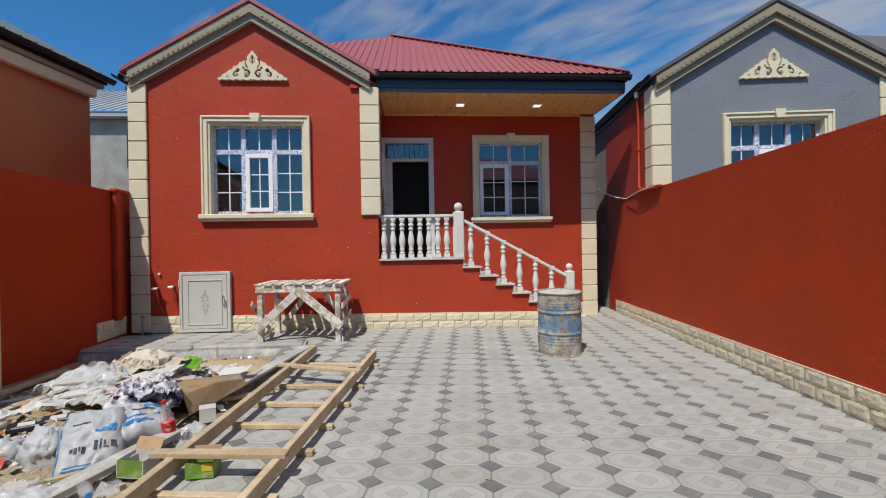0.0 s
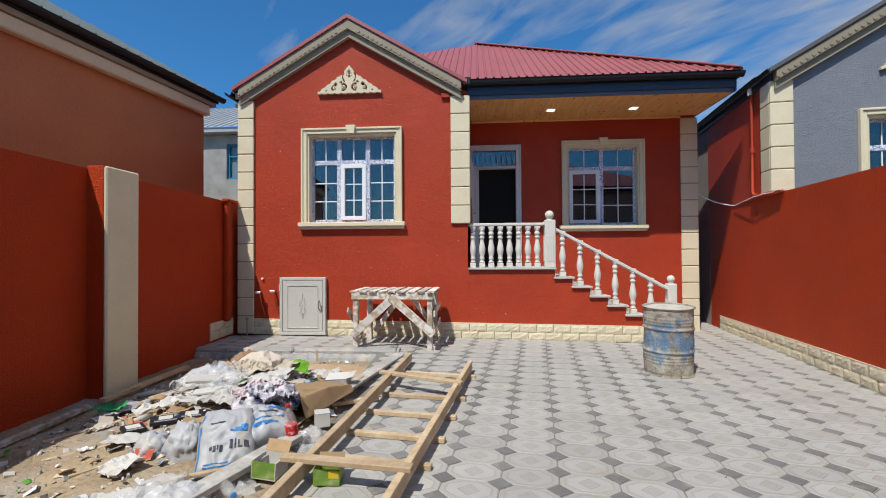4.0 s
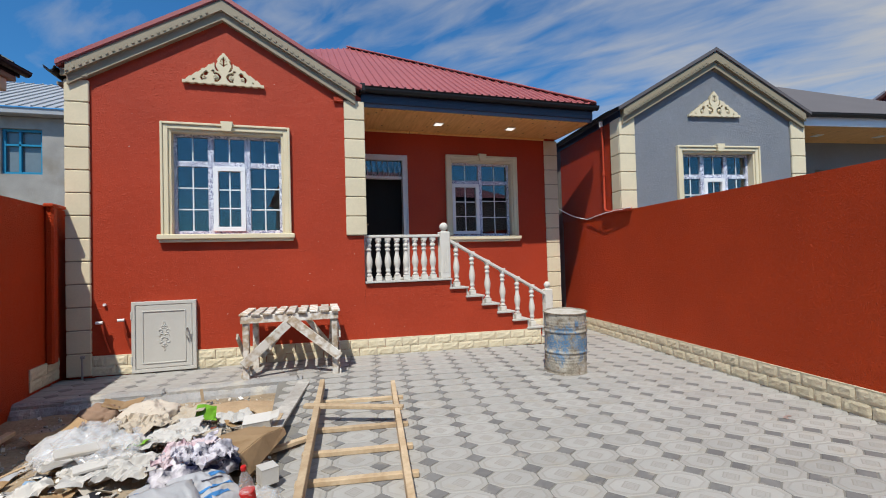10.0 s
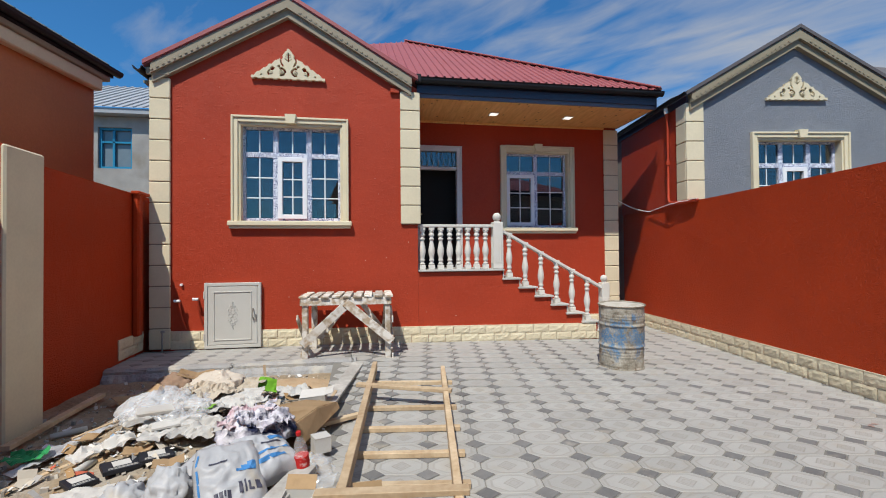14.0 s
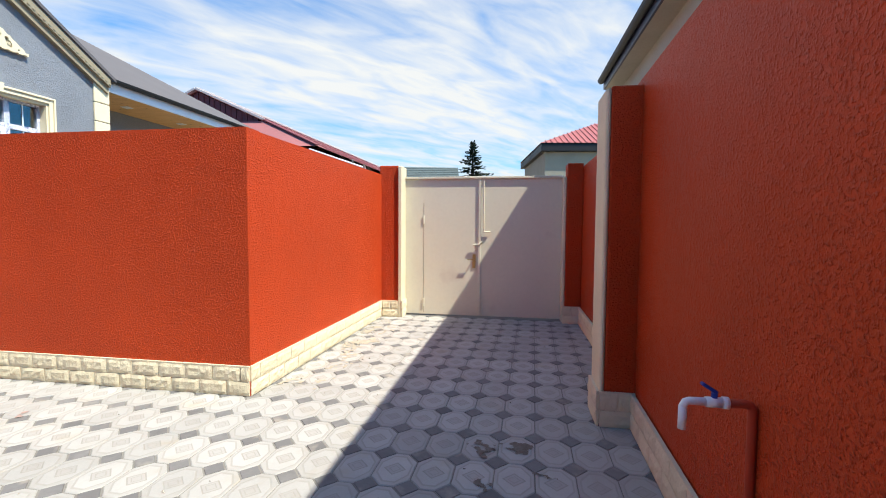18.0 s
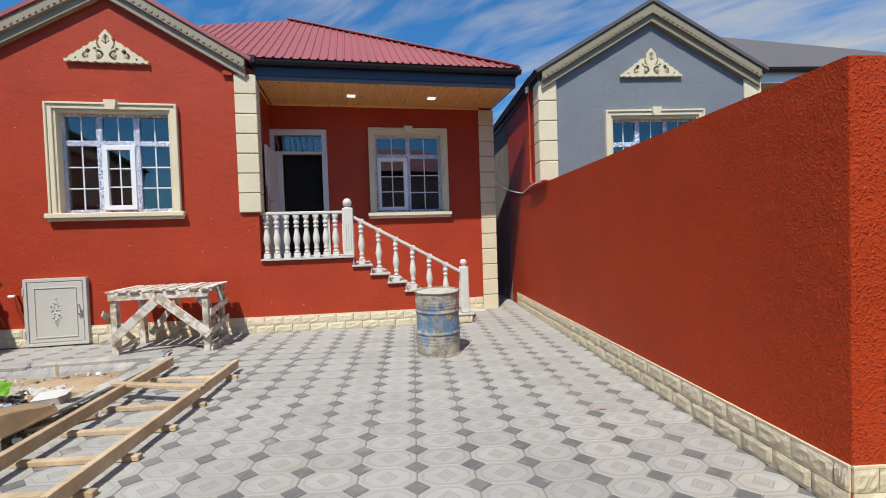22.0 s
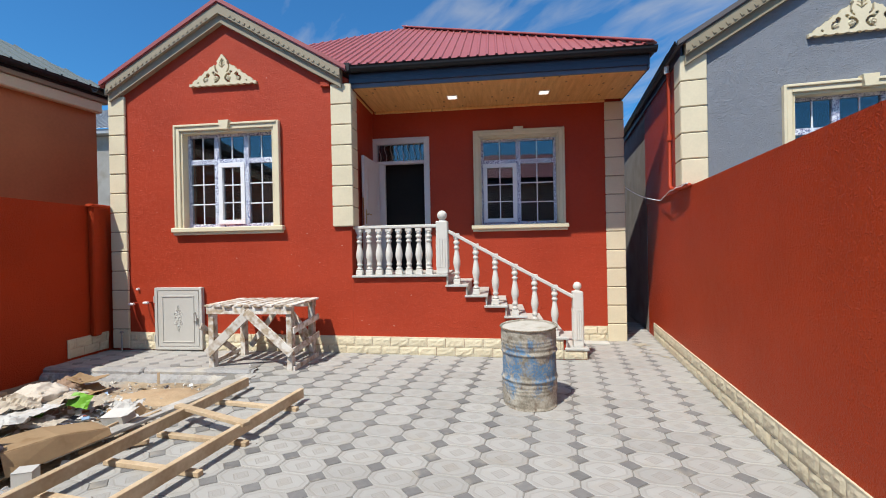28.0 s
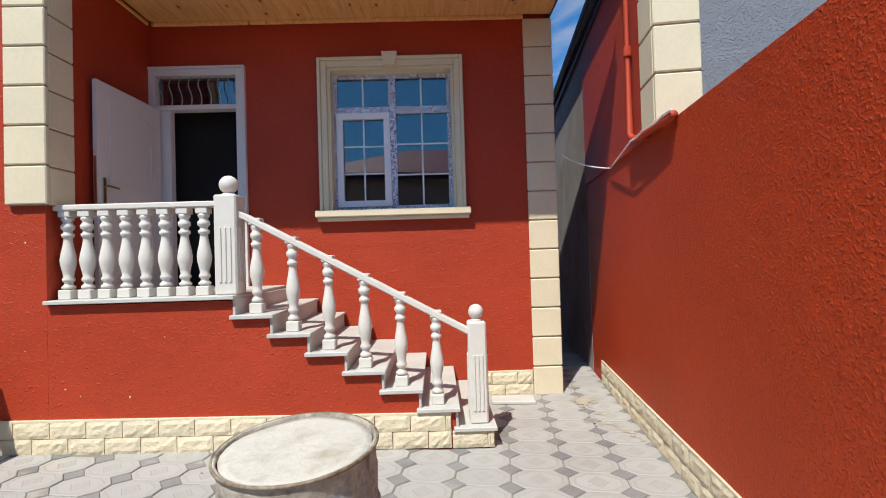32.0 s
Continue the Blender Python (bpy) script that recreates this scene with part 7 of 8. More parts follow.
cards = [(-3.12, 6.12, 0.13, 0.34, 0.24, 10, 6), (-3.5, 5.7, 0.04, 0.42, 0.24, 40, -8), (-3.0, 6.1, 0.02, 0.28, 0.2, -20, 8), (-2.75, 4.0, 0.02, 0.17, 0.11, 15, 3), (-1.70, 5.32, 0.03, 0.2, 0.18, 30, 35), (-2.45, 3.75, 0.04, 0.18, 0.12, 20, -4), (-2.9, 5.75, 0.03, 0.3, 0.2, 60, 5), (-3.35, 4.5, 0.03, 0.16, 0.10, 80, 6)]
for k, (x, y, lift, w, l, rz, ry) in enumerate(cards):
    lay("cardboard_piece", sheet(w, l, 0.02, 50 + k, 6, 6, 0.006, fold=0.25, freq=2), M_CARD, "torn piece of brown cardboard on the heap", "cardboard", x, y, lift, 4, ry, rz, group="cardboard pieces")


def panel(name, parent, mat, w, l, t, m, label=""):
    bm = bmesh.new()
    box(bm, 0, w, 0, l, 0, t, 0.001)
    f = part(name, bm, mat, parent, label)
    f.matrix_local = m
    return f


def carton(label, x, y, z, w, l, h, rz, mat, rx=0, ry=0, flaps=(), lidded=False, front=None, flap_mat=None):
    """A box of thin board: four walls, floor, loose flaps at their own angles, a closed top where it has one."""
    b = thing("cardboard_box", label, "box", pose(x, y, z, rx, ry, rz), "cartons")
    t = 0.005
    for name, ww, ll, hh, ox, oy in (("bottom", w, l, t, 0, 0), ("side_panel", t, l, h - t, 0, 0), ("side_panel", t, l, h - t, w - t, 0), ("end_panel", w - 2 * t, t, h - t, t, 0), ("end_panel", w - 2 * t, t, h - t, t, l - t)):
        bm = bmesh.new()
        z0 = 0 if name == "bottom" else t
        box(bm, ox, ox + ww, oy, oy + ll, z0, z0 + hh)
        mt = front if front and name == "end_panel" and oy == 0 else mat
        part(name, bm, mt, b)
    if lidded:
        panel("top_panel", b, mat, w + 0.004, l + 0.004, t, pose(-0.002, -0.002, h + 0.001, 1.5, 1.0, 0))
    mat = flap_mat or mat
    for side, ang, ln in flaps:
        if side == "x0":
            panel("flap", b, mat, ln, l, t * 0.7, pose(0, 0, h, 0, 180 - ang, 0))
        elif side == "x1":
            panel("flap", b, mat, ln, l, t * 0.7, pose(w, 0, h, 0, ang, 0))
        elif side == "y0":
            panel("flap", b, mat, w, ln, t * 0.7, pose(w, 0, h, -ang, 0, 180))
        else:
            panel("flap", b, mat, w, ln, t * 0.7, pose(0, l, h, ang, 0, 0))
    return b


def open_carton(label, mouth, far, w0, h0, w1, h1, mat):
    """A crushed box lying on its side: open and gaping at the mouth, squashed flat at the far end, two torn flaps."""
    o, e = Vector(mouth), Vector(far)
    d = (e - o).normalized()
    side = Vector((-d.y, d.x, 0)).normalized()
    upv = d.cross(side)
    upv = upv if upv.z > 0 else -upv
    b = thing("cardboard_box", label, "box", Matrix.Translation(o), "cartons")
    rim = lambda p, w, h, skew: [p - o - side * w / 2, p - o + side * w / 2, p - o + side * (w / 2 + skew) + upv * h, p - o - side * (w / 2 - skew) + upv * h]
    r0, r1 = rim(o, w0, h0, 0.05), rim(e, w1, h1, 0.02)
    mid = [(p + q) / 2 + upv * (0.035 if i > 1 else 0.0) for i, (p, q) in enumerate(zip(r0, r1))]
    for k, name in enumerate(("bottom", "side_panel", "top_panel", "side_panel")):
        j = (k + 1) % 4
        bm = bmesh.new()
        loop = [r0[k], r0[j], mid[j], r1[j], r1[k], mid[k]]
        n = ((r0[k] + r0[j]) / 2 - sum(r0, Vector()) / 4).normalized() * 0.006
        va, vb = [bm.verts.new(p) for p in loop], [bm.verts.new(p + n) for p in loop]
        for q in ((0, 1, 2, 5), (5, 2, 3, 4)):
            bm.faces.new([va[i] for i in q])
            bm.faces.new([vb[i] for i in q[::-1]])
        for i in range(6):
            bm.faces.new((va[i], vb[i], vb[(i + 1) % 6], va[(i + 1) % 6]))
        part(name, bm, mat, b)
    for k, ln, drop in ((2, 0.15, 0.55), (0, 0.12, -0.3)):
        j = (k + 1) % 4
        out = -d * ln + upv * ln * drop
        bm = bmesh.new()
        q = [r0[k], r0[j], r0[j] + out * 0.9, r0[k] + out]
        va, vb = [bm.verts.new(p) for p in q], [bm.verts.new(p + upv * 0.005) for p in q]
        bm.faces.new(va)
        bm.faces.new(vb[::-1])
        for i in range(4):
            bm.faces.new((va[i], vb[i], vb[(i + 1) % 4], va[(i + 1) % 4]))
        part("flap", bm, mat, b)
    return b


def slack_bag(name, label, category, x, y, w, l, h, rz, seed, mat, lift=0.0, freq=3.0, group=""):
    """A slack bag or thick wrapping: a low dome gathered in sharp creases, its hem ragged on the ground."""
    bm = bmesh.new()
    N = 44
    o = Vector((seed * 2.3, seed * 1.1, seed))
    top, bot = [], []
    for i in range(N + 1):
        ra, rb = [], []
        for j in range(N + 1):
            a, c = 2 * i / N - 1, 2 * j / N - 1
            r = math.hypot(a, c * 0.96) / 1.05
            p = Vector((a * w * freq, c * l * freq, 0)) + o
            ridge = 1 - 2 * abs(noise.noise(p * 1.6))
            fine = 1 - 2 * abs(noise.noise(p * 4.3 + Vector((3, 1, 0))))
            dome = max(0.0, 1 - min(1.0, r) ** 2.4) ** 0.7
            z = h * dome * (0.72 + 0.30 * ridge + 0.06 * fine) + 0.006 * fine
            sq = 1 / max(1.0, r / (0.86 + 0.16 * noise.noise(Vector((math.atan2(c, a) * 2, seed, 0)))))
            q = Vector((a * w / 2 * sq + 0.02 * noise.noise(p * 3), c * l / 2 * sq + 0.02 * noise.noise(p * 3 + Vector((7, 0, 0))), z))
            ra.append(bm.verts.new(q + Vector((0, 0, 0.003))))
            rb.append(bm.verts.new(q))
        top.append(ra)
        bot.append(rb)
    for i in range(N):
        for j in range(N):
            bm.faces.new((top[i][j], top[i + 1][j], top[i + 1][j + 1], top[i][j + 1]))
            bm.faces.new((bot[i][j], bot[i][j + 1], bot[i + 1][j + 1], bot[i + 1][j]))
    for k in range(N):
        bm.faces.new((top[k][0], bot[k][0], bot[k + 1][0], top[k + 1][0]))
        bm.faces.new((top[k][N], top[k + 1][N], bot[k + 1][N], bot[k][N]))
        bm.faces.new((top[0][k], top[0][k + 1], bot[0][k + 1], bot[0][k]))
        bm.faces.new((top[N][k], bot[N][k], bot[N][k + 1], top[N][k + 1]))
    return lay(name, bm, mat, label, category, x, y, lift, 0, 0, rz, True, group)


M_MILK = material("milky_plastic", (0.72, 0.73, 0.75), 0.28, scale=5, fine=30, amount=0.15, spec=0.6)
M_MILK.node_tree.nodes["Principled BSDF"].inputs["Alpha"].default_value = 0.5
M_SACKING = material("spotted_cream_sacking", (0.58, 0.51, 0.43), 0.85, scale=7, fine=50, amount=0.25, dirt=(0.17, 0.10, 0.06), dirt_at=0.68, dirt_scale=16)
slack_bag("plastic_bag", "large milky plastic bag slumped at the back of the heap", "bag", -3.0, 4.88, 0.66, 0.46, 0.16, 25, 1.0, M_MILK, 0.03, 1.7, "milky bags")
slack_bag("plastic_bag", "milky plastic bag lying at the edge of the dirt", "bag", -1.96, 2.80, 0.42, 0.34, 0.15, 30, 4.0, M_MILK, 0.0, 2.2, "milky bags")
slack_bag("sacking", "spotted cream sacking folded over the top of the heap", "sacking", -2.56, 5.06, 0.50, 0.38, 0.13, 15, 7.0, M_SACKING, 0.12, 1.9)
for k, (x, y, lift, w, l, rz, ry) in enumerate(((-2.66, 4.40, 0.12, 0.52, 0.15, 28, 3), (-2.55, 4.24, 0.08, 0.40, 0.12, 24, -2))):
    bm = bmesh.new()
    box(bm, -w / 2, w / 2, -l / 2, l / 2, 0, 0.022, 0.004)
    lay("foam_board", bm, M_PAPER, "long white foam packing strip lying on the heap", "packing", x, y, lift, 4, ry, rz, False, "foam strips")
open_carton("crushed brown cardboard box lying in the heap, its mouth gaping", (-1.83, 4.10, 0.10), (-1.57, 4.72, 0.15), 0.36, 0.16, 0.30, 0.05, M_CARD)
carton("small white carton with a flap open", -1.80, 4.96, 0.09, 0.23, 0.14, 0.08, -4, M_PAPER, 14, -6, (("x1", -12, 0.08),), True)
carton("small white carton beside the plank", -1.56, 3.98, 0.04, 0.12, 0.11, 0.11, 25, M_PAPER, 0, 0, (), True)
gb = carton("open green and yellow packet box under the ladder", -1.265, 3.13, 0.010, 0.17, 0.14, 0.10, 3, M_GREEN_BOX, 0, 0, (("y1", 70, 0.05),), False, None, M_CARD)
bm = bmesh.new()
box(bm, 0.10, 0.165, -0.0025, -0.0005, 0.045, 0.095)
part("print_patch", bm, M_YELLOW, gb, "yellow printed patch")
wb = carton("green and white printed box open beside the ladder", -1.675, 3.13, 0.045, 0.17, 0.16, 0.11, -6, M_PAPER, 0, 3, (("y1", 55, 0.08),), False, M_GREEN_BOX, M_CARD)

lay("green_card", sheet(0.17, 0.13, 0.02, 77, 6, 5, 0.004), M_GREEN, "bright green printed card sticking up from the heap", "card", -2.12, 5.05, 0.16, 48, 18, 25)
lay("green_bag", sheet(0.26, 0.18, 0.07, 78, 10, 8, 0.003), material("green_bag", (0.03, 0.30, 0.10), 0.4, amount=0.3), "crumpled green plastic bag by the wall", "bag", -3.56, 4.2, 0.05)
lay("wrapper", sheet(0.12, 0.09, 0.03, 79, 8, 6, 0.003), M_GREEN, "crumpled light green wrapper on the heap", "wrapper", -2.42, 4.35, 0.12)


def crumple(name, label, category, x, y, z, rx, ry, rz, seed, mat, group=""):
    bm = bmesh.new()
    bmesh.ops.create_icosphere(bm, subdivisions=4, radius=1.0)
    for v in bm.verts:
        d = v.co.normalized()
        n = 0.72 + 0.30 * abs(noise.noise(d * 2.6 + Vector((seed, 0, 0)))) + 0.34 * (0.5 - abs(noise.noise(d * 3.4 + Vector((0, seed, 0))))) + 0.12 * (0.4 - abs(noise.noise(d * 8)))
        v.co = Vector((d.x * rx * n, d.y * ry * n, max(-0.4, d.z) * rz * n))
    ob = link_mesh(name, bm, mat, None, "", True)
    ob.matrix_world = pose(x, y, z)
    return tagged(ob, label, category, group)


crumple("bundled_cloth", "bundle of navy and white printed cloth on the heap", "cloth", -1.99, 3.90, 0.24, 0.23, 0.20, 0.17, 1.3, M_CLOTH)
crumple("bundled_cloth", "crumpled navy and white cloth on the heap", "cloth", -1.84, 3.98, 0.26, 0.15, 0.13, 0.15, 6.1, M_CLOTH)
crumple("bundled_cloth", "crumpled pink and white cloth on the heap", "cloth", -2.12, 4.10, 0.2, 0.15, 0.14, 0.14, 9.4, M_CLOTH2)
crumple("crumpled_bag", "small knotted white plastic bag on the dirt", "bag", -2.33, 3.45, 0.08, 0.15, 0.14, 0.19, 3.3, M_BAG, "small bags")
rb = crumple("crumpled_bag", "small white plastic bag with red print on the dirt", "bag", -2.58, 3.45, 0.06, 0.14, 0.13, 0.14, 5.2, M_BAG, "small bags")
bm = sheet(0.14, 0.07, 0.02, 91, 6, 5, 0.002)
part("red_print", bm, M_BAG_RED, rb).matrix_local = pose(0.02, -0.11, 0.02, 62, 0, 0)


def sack(label, x, y, z, rx, ry, rz, w, l, t, seed, marks):
    """A slack woven sack leaning back: creased pillow, printed marks laid on its bulging front."""
    s = thing("woven_sack", label, "sack", pose(x, y, z, rx, ry, rz), "plaster sacks")
    o = Vector((seed, seed * 0.7, 0))
    def top(a, b):
        e = max(0.0, 1 - abs(a) ** 3.0) ** 0.5 * max(0.0, 1 - abs(b) ** 3.5) ** 0.5
        p = Vector((a * 1.5, b * 1.9, 0)) + o
        crease = 0.26 * (0.35 - abs(noise.noise(p * 1.3))) + 0.07 * (0.3 - abs(noise.noise(p * 3.1)))
        return t * e * (0.78 - 0.25 * b + crease * 1.5)
    def at(a, b, off=0.0):
        p = Vector((a * 1.5, b * 1.9, 5)) + o
        k = 1 - 0.18 * smooth_step(0.4, 1.0, b)
        return Vector((a * w / 2 * k * (1 + 0.10 * noise.noise(p)), b * l / 2 * (1 + 0.08 * noise.noise(p * 1.3)), top(a, b) + off))
    bm = bmesh.new()
    N = 36
    g = [[bm.verts.new(at(-1 + 2 * i / N, -1 + 2 * j / N)) for j in range(N + 1)] for i in range(N + 1)]
    h = []
    for i in range(N + 1):
        row = []
        for j in range(N + 1):
            if i in (0, N) or j in (0, N):
                row.append(g[i][j])
            else:
                q = g[i][j].co
                row.append(bm.verts.new((q.x, q.y, -0.55 * q.z)))
        h.append(row)
    for i in range(N):
        for j in range(N):
            bm.faces.new((g[i][j], g[i + 1][j], g[i + 1][j + 1], g[i][j + 1]))
            bm.faces.new((h[i][j], h[i][j + 1], h[i + 1][j + 1], h[i + 1][j]))
    part("sack_body", bm, M_BAG, s, smooth=True)
    for a0, a1, b0, b1, mt in marks:
        bm = bmesh.new()
        n = 8
        gg = [[bm.verts.new(at(a0 + (a1 - a0) * i / n, b0 + (b1 - b0) * j / n, 0.004)) for j in range(n + 1)] for i in range(n + 1)]
        for i in range(n):
            for j in range(n):
                bm.faces.new((gg[i][j], gg[i + 1][j], gg[i + 1][j + 1], gg[i][j + 1]))
        part("print_mark", bm, mt, s)
    return s


INK, BLU = M_BAG_INK, M_BAG_BLUE
front_marks = [(-0.93, -0.88, -0.9, 0.8, BLU), (-0.55, -0.45, -0.35, -0.25, INK), (-0.42, -0.32, -0.42, -0.25, INK), (-0.29, -0.24, -0.37, -0.25, INK), (-0.20, -0.10, -0.43, -0.25, INK), (0.12, 0.22, -0.40, -0.12, INK), (0.28, 0.33, -0.40, -0.10, INK), (0.38, 0.52, -0.38, -0.32, INK), (0.38, 0.44, -0.32, -0.16, INK), (0.58, 0.74, -0.36, -0.16, INK), (0.1, 0.7, 0.12, 0.20, BLU), (0.25, 0.7, 0.20, 0.27, BLU), (0.42, 0.7, 0.27, 0.33, BLU), (-0.6, -0.1, 0.45, 0.49, INK), (-0.7, 0.1, -0.72, -0.69, BLU), (-0.7, 0.3, -0.80, -0.77, BLU)]
sack("slack white woven sack with blue and black print on the heap", -1.97, 3.38, 0.16, 44, 0, 24, 0.38, 0.50, 0.12, 2.0, front_marks)
sack("slack white woven plaster sack with blue print on the heap", -1.84, 3.64, 0.19, 26, 8, 45, 0.38, 0.40, 0.12, 5.0, [(-0.8, 0.3, -0.55, -0.40, BLU), (-0.5, 0.7, -0.2, -0.08, BLU), (-0.3, 0.5, 0.15, 0.20, INK), (0.2, 0.8, 0.35, 0.5, BLU)])
sack("empty white woven sack flattened on the heap", -2.18, 3.72, 0.15, 12, 0, -20, 0.36, 0.40, 0.06, 8.0, [(-0.6, 0.5, 0.2, 0.3, BLU), (-0.5, 0.1, -0.3, -0.22, INK)])

bottle = thing("plastic_bottle", "clear plastic bottle with red cap and red label on the heap", "bottle", pose(-1.59, 3.62, 0.06, 8, -6, 0))
bm = bmesh.new()
lathe(bm, [(0.03, 0), (0.042, 0.01), (0.044, 0.05), (0.04, 0.09), (0.044, 0.15), (0.043, 0.20), (0.03, 0.25), (0.014, 0.285), (0.013, 0.30)], 18)
part("bottle_body", bm, M_FILM, bottle, smooth=True)
bm = bmesh.new()
lathe(bm, [(0.0455, 0.085), (0.046, 0.087), (0.046, 0.155), (0.0455, 0.157)], 18)
part("label", bm, material("red_label", (0.55, 0.02, 0.02), 0.45, amount=0.2, dirt=(0.75, 0.72, 0.7), dirt_at=0.6, dirt_scale=30), bottle)
bm = bmesh.new()
lathe(bm, [(0.016, 0.292), (0.017, 0.294), (0.017, 0.315), (0.015, 0.318)], 14)
part("cap", bm, material("red_cap", (0.5, 0.02, 0.02), 0.4, amount=0.1), bottle)
bottle2 = thing("plastic_bottle", "clear plastic bottle with a blue cap lying by the plank", "bottle", pose(-1.72, 2.92, 0.10, 80, 0, 40))
bm = bmesh.new()
lathe(bm, [(0.03, 0), (0.036, 0.01), (0.034, 0.08), (0.036, 0.15), (0.026, 0.19), (0.013, 0.215), (0.013, 0.225)], 16)
part("bottle_body", bm, M_FILM, bottle2, smooth=True)
bm = bmesh.new()
lathe(bm, [(0.016, 0.222), (0.017, 0.224), (0.017, 0.242), (0.015, 0.245)], 14)
part("cap", bm, M_BAG_BLUE, bottle2)

for k, (x, y, rz, q) in enumerate(((-2.78, 3.86, 35, 1.0), (-2.60, 3.93, 28, 0.9), (-2.95, 3.72, 50, 0.7))):
    bk = thing("printed_box", "flat black box with a white panel lying on the dirt", "box", pose(x, y, dirt_height(x, y) + 0.035, 3, 2, rz), "flat boxes")
    bm = bmesh.new()
    box(bm, -0.11 * q, 0.11 * q, -0.075, 0.075, -0.015, 0.015, 0.003)
    part("carton", bm, M_BLACK, bk)
    bm = bmesh.new()
    box(bm, -0.05, 0.05, -0.03, 0.05, 0.0152, 0.017)
    part("white_panel", bm, M_PAPER, bk)
    for yb in (-0.065, -0.05):
        bm = bmesh.new()
        box(bm, -0.08 * q, 0.08 * q, yb, yb + 0.006, 0.0152, 0.0165)
        part("print_bar", bm, M_PAPER, bk)

crumple("paper_bag", "crumpled brown paper bag lying by the kerb", "bag", -3.30, 6.02, 0.06, 0.22, 0.15, 0.14, 2.2, material("brown_paper", (0.30, 0.20, 0.14), 0.85, scale=6, fine=40, amount=0.4))
# loose rags over the bundle, offcuts of pipe and a trailing strip of fabric
for k in range(14):
    a = k * 2.4
    x, y = -1.95 + 0.17 * math.cos(a) * (0.4 + 0.05 * k), 3.93 + 0.14 * math.sin(a) * (0.4 + 0.05 * k)
    lay("rag", sheet(0.15, 0.12, 0.06, 200 + k, 9, 8, 0.003, freq=11), M_CLOTH if k % 3 else M_CLOTH2, "crumpled printed rag lying on the bundle", "rag", x, y, 0.25 + 0.012 * (k % 4), 20 * math.sin(k), 25 * math.cos(k * 1.7), k * 50, False, "rags")
for x, y, rz, ln in ((-3.65, 4.83, 40, 0.24), (-3.55, 4.41, 20, 0.13), (-3.05, 3.93, 80, 0.2)):
    bm = bmesh.new()
    tube(bm, [(-ln / 2, 0, 0.0), (ln / 2, 0, 0.0)], 0.025, 12)
    lay("pipe_offcut", bm, M_METER, "short grey plastic pipe offcut on the dirt", "pipe", x, y, 0.03, 0, 0, rz, True, "pipe offcuts")
lay("packing_wrap", sheet(0.26, 0.16, 0.03, 251, 22, 18, 0.003, freq=6), material("orange_wrap", (0.48, 0.25, 0.10), 0.6, scale=8, fine=40, amount=0.5, dirt=(0.50, 0.38, 0.24), dirt_at=0.55, dirt_scale=9), "torn orange wrapping crumpled on the dirt", "wrapping", -2.25, 2.42, 0.03, 4, 6, 55)
lay("fabric_strip", sheet(0.9, 0.10, 0.03, 240, 26, 6, 0.003, freq=5), M_BAG, "trailing strip of pale fabric on the dirt", "fabric", -3.43, 4.38, 0.03, 0, 0, 80)
sticks = [((-2.9, 3.95, 0.10), (-2.25, 4.35, 0.24), 0.02), ((-1.62, 4.35, 0.10), (-1.50, 5.3, 0.12), 0.03), ((-1.70, 4.45, 0.12), (-1.62, 5.0, 0.14), 0.02), ((-3.5, 4.6, 0.06), (-3.1, 5.2, 0.12), 0.03), ((-2.42, 6.40, 0.02), (-2.44, 6.43, 0.16), 0.03), ((-3.3, 3.3, 0.03), (-2.7, 3.75, 0.07), 0.035), ((-2.9, 3.1, 0.03), (-2.5, 3.6, 0.05), 0.03), ((-2.2, 3.05, 0.05), (-1.85, 3.15, 0.09), 0.04), ((-3.6, 3.6, 0.03), (-3.2, 4.2, 0.05), 0.04)]
for a, b, w in sticks:
    bm = bmesh.new()
    beam(bm, a, b, w, 0.015, 0.002)
    tagged(link_mesh("timber_offcut", bm, M_TIMBER), "thin timber offcut lying in the heap", "offcut", "timber offcuts")

# loose scraps: bent bits of paper, card and plastic, past counting
bm = bmesh.new()
rl = random.Random(33)
for k in range(620):
    if k % 3:
        x, y = rl.gauss(-2.45, 0.55), rl.gauss(4.5, 0.75)
    else:
        x, y = rl.uniform(-3.7, -1.5), rl.uniform(2.4, 6.3)
    if not (-3.85 < x < -1.5 and 2.0 < y < 6.5) or (x > -1.72 and 2.9 < y < 3.5):
        continue
    s = 0.012 + 0.05 * rl.random() ** 2
    mm = pose(x, y, dirt_height(x, y) + 0.012 + 0.05 * rl.random() * math.exp(-((x + 2.4) ** 2 + (y - 4.5) ** 2)), rl.uniform(-35, 35), rl.uniform(-35, 35), rl.uniform(0, 360))
    asp, bend = rl.uniform(0.35, 1.0), rl.uniform(-0.4, 0.4)
    tp = [Vector((-s, -s * asp, bend * s)), Vector((0, -s * asp * rl.uniform(0.7, 1.2), 0)), Vector((s, -s * asp * rl.uniform(0.5, 1), bend * s)), Vector((s, s * asp, bend * s)), Vector((0, s * asp * rl.uniform(0.7, 1.2), 0)), Vector((-s, s * asp, bend * s))]
    hi = [bm.verts.new(mm @ (p + Vector((0, 0, 0.002)))) for p in tp]
    lo = [bm.verts.new(mm @ p) for p in tp]
    for f in ((0, 1, 4, 5), (1, 2, 3, 4)):
        bm.faces.new([hi[i] for i in f])
        bm.faces.new([lo[i] for i in f[::-1]])
    for i in range(6):
        bm.faces.new((hi[i], lo[i], lo[(i + 1) % 6], hi[(i + 1) % 6]))
tagged(link_mesh("litter", bm, litter_material()), "small scraps of paper, card and plastic strewn over the dirt", "litter", "", "stuff")

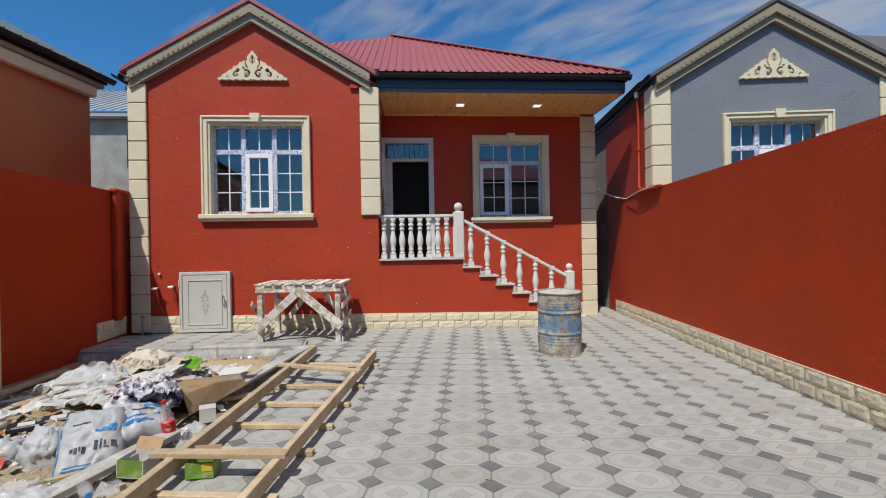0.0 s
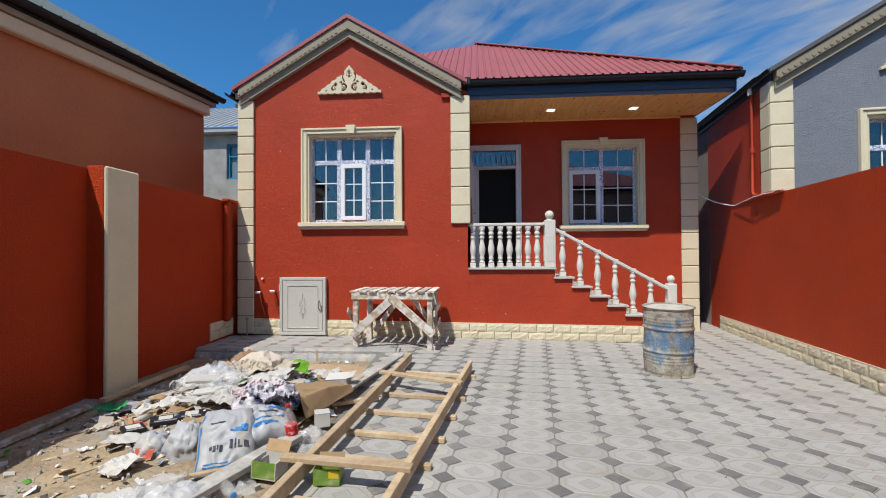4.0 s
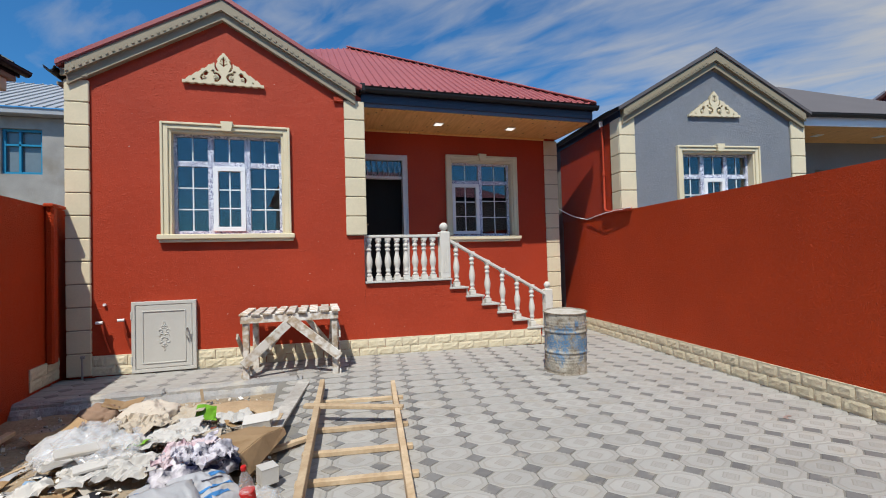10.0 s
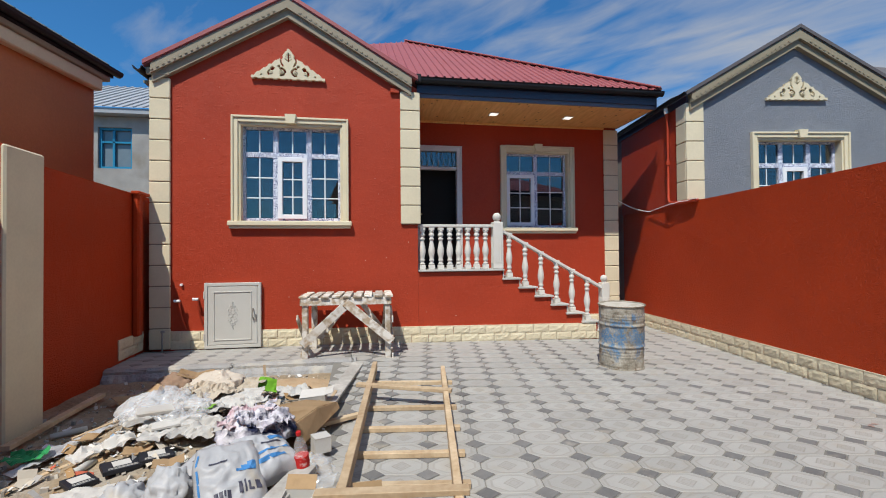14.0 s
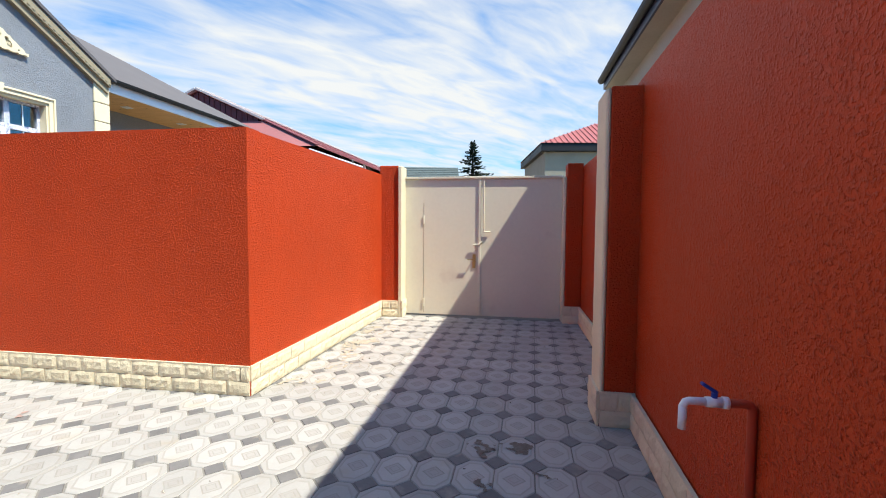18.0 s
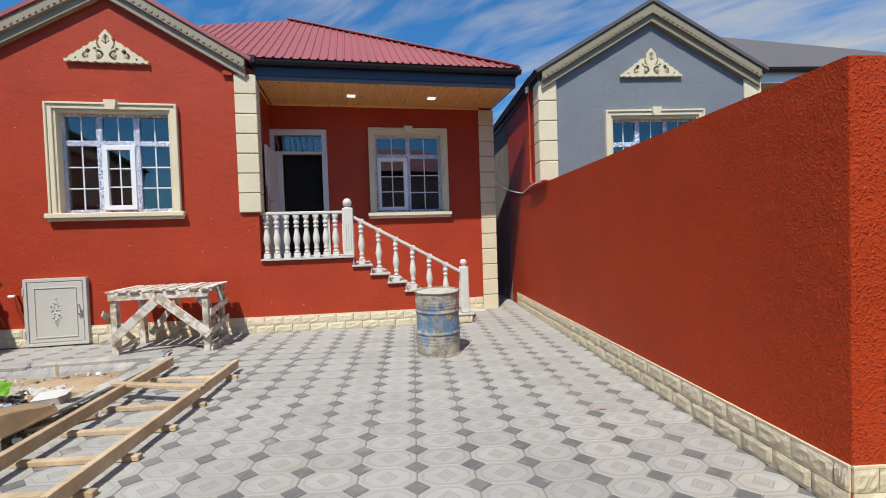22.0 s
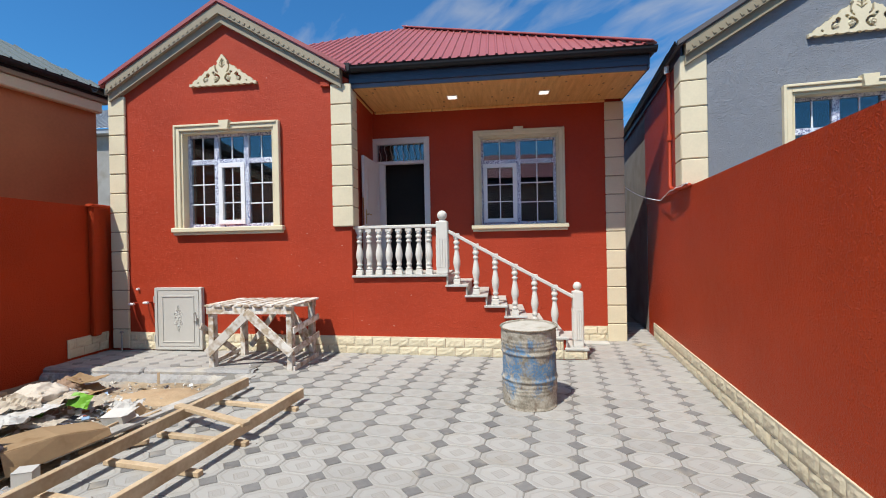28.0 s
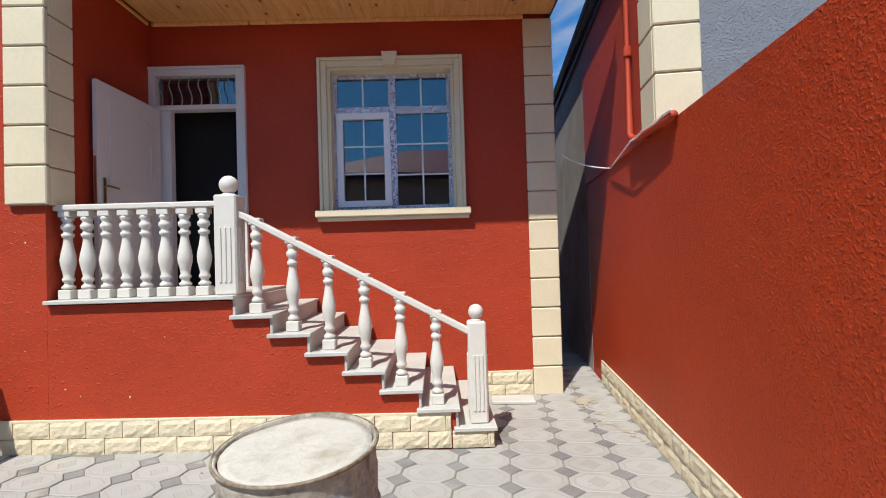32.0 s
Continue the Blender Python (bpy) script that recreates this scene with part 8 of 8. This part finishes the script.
# sand spilt before the kerb
M_SAND = material("orange_sand", (0.49, 0.36, 0.23), 0.95, dark=(0.36, 0.25, 0.15), scale=6, fine=50, amount=0.5, bump=0.6, bump_scale=60)
bm = bmesh.new()
bmesh.ops.create_grid(bm, x_segments=24, y_segments=16, size=1.0)
for v in bm.verts:
    x, y = v.co.x * 0.62, v.co.y * 0.40
    d = math.hypot(v.co.x, v.co.y) * (1 + 0.25 * noise.noise(Vector((x * 5, y * 5, 1))))
    hgt = 0.055 * max(0.0, 1 - d * d) - 0.03 * max(0.0, d - 0.9) + 0.012 * noise.noise(Vector((x * 14, y * 14, 2)))
    v.co = Vector((-2.05 + x, 6.02 + y, dirt_height(-2.05 + x, 6.02 + y) + hgt - 0.004))
tagged(link_mesh("sand_pile", bm, M_SAND, None, "", True), "low spill of orange sand in front of the kerb", "sand", "", "stuff")

# ---- paving pieces ----
PU_, PV_, HU, HV = 0.375, 0.247, 0.083, 0.078


def paving_mesh(name, outline, mat, top=0.0):
    bm = bmesh.new()
    uvl = bm.loops.layers.uv.new("UVMap")
    inner = [bm.verts.new((x * 0.965 if abs(x) > 0.001 else x, y * 0.965, top)) for x, y in outline]
    mid = [bm.verts.new((x, y, top - 0.005)) for x, y in outline]
    low = [bm.verts.new((x, y, top - 0.03)) for x, y in outline]
    n = len(outline)
    bm.faces.new(inner)
    for i in range(n):
        j = (i + 1) % n
        bm.faces.new((mid[i], mid[j], inner[j], inner[i]))
        bm.faces.new((low[i], low[j], mid[j], mid[i]))
    for f in bm.faces:
        for lp in f.loops:
            lp[uvl].uv = (lp.vert.co.x, lp.vert.co.y)
    bmesh.ops.recalc_face_normals(bm, faces=bm.faces)
    me = bpy.data.meshes.new(name)
    bm.to_mesh(me)
    bm.free()
    me.materials.append(mat)
    return me


g = 0.003
OCT = [(PU_ / 2 - g, -(PV_ / 2 - HV) + g), (PU_ / 2 - g, PV_ / 2 - HV - g), (PU_ / 2 - HU - g * 0.7, PV_ / 2 - g), (-PU_ / 2 + HU + g * 0.7, PV_ / 2 - g), (-PU_ / 2 + g, PV_ / 2 - HV - g), (-PU_ / 2 + g, -(PV_ / 2 - HV) + g), (-PU_ / 2 + HU + g * 0.7, -PV_ / 2 + g), (PU_ / 2 - HU - g * 0.7, -PV_ / 2 + g)]
DIA = [(HU - g * 1.4, 0), (0, HV - g * 1.4), (-HU + g * 1.4, 0), (0, -HV + g * 1.4)]
ME_OCT = paving_mesh("octagon_tile", OCT, M_TILE)
ME_DIA = paving_mesh("diamond_tile", DIA, M_TILE_DARK, -0.001)


def in_yard(x, y, u, v):
    """Paved area of the yard and the lane."""
    if x < -1.50 + (0.0 if y > 4.4 else -0.12 * (4.4 - y) / 2) or v < -3.34 or u > 3.86:
        return False
    if u > 0.02:
        return v < 0.02
    return y < FY + 0.05 or x > 3.05


rt = random.Random(8)
rest = {"octagon_tile": [], "diamond_tile": []}
placed = {"octagon_tile": 0, "diamond_tile": 0}
for i in range(-24, 16):
    for j in range(-18, 36):
        for name, me, du, dv in (("octagon_tile", ME_OCT, PU_ / 2, PV_ / 2), ("diamond_tile", ME_DIA, 0.0, 0.0)):
            u = -0.37 + PU_ * i + du
            v = 0.0 + PV_ * j + dv - 0.04 * (u + 0.37)
            p = LANE @ Vector((u, v, 0))
            on_strip = -4.38 < p.x < -1.45 and 6.80 < p.y < FY
            if not (in_yard(p.x, p.y, u, v) or on_strip):
                continue
            z = (0.117 if on_strip else floor_height(p.x, p.y)) + rt.uniform(-0.0012, 0.0012)
            m = Matrix.Translation((p.x, p.y, z)) @ Matrix.Rotation(-0.1304 - 0.02, 4, "Z") @ Euler((rt.uniform(-0.004, 0.004), rt.uniform(-0.004, 0.004), 0)).to_matrix().to_4x4()
            near = -1.5 < p.x < 4.2 and p.y < 4.1 and v > -3.1
            if near and placed[name] < 300:
                ob = new(name, me)
                ob.parent = paving
                ob.matrix_local = m
                placed[name] += 1
            else:
                rest[name].append(m)
for name, me in (("octagon_tile", ME_OCT), ("diamond_tile", ME_DIA)):
    base = np.array([v.co for v in me.vertices])
    polys = [list(p.vertices) for p in me.polygons]
    allv, allf, alluv = [], [], []
    for m in rest[name]:
        o = len(allv)
        mm = np.array(m)
        allv += (base @ mm[:3, :3].T + mm[:3, 3]).tolist()
        for p in polys:
            allf.append([o + q for q in p])
            alluv += [(base[q][0], base[q][1]) for q in p]
    nm = bpy.data.meshes.new(name + "_rest")
    nm.from_pydata(allv, [], allf)
    lay_uv = nm.uv_layers.new(name="UVMap")
    lay_uv.data.foreach_set("uv", np.array(alluv, dtype=np.float32).ravel())
    src_mat = me.materials[0].copy()
    src_mat.name = me.materials[0].name + "_rest"
    # joined pieces vary island by island
    for nd in list(src_mat.node_tree.nodes):
        if nd.type == "OBJECT_INFO":
            gnode = src_mat.node_tree.nodes.new("ShaderNodeNewGeometry")
            for lk in list(nd.outputs["Random"].links):
                src_mat.node_tree.links.new(gnode.outputs["Random Per Island"], lk.to_socket)
    nm.materials.append(src_mat)
    ob = new("paving_rest", nm)
    ob.parent = paving
    tagged(ob, kind="stuff")
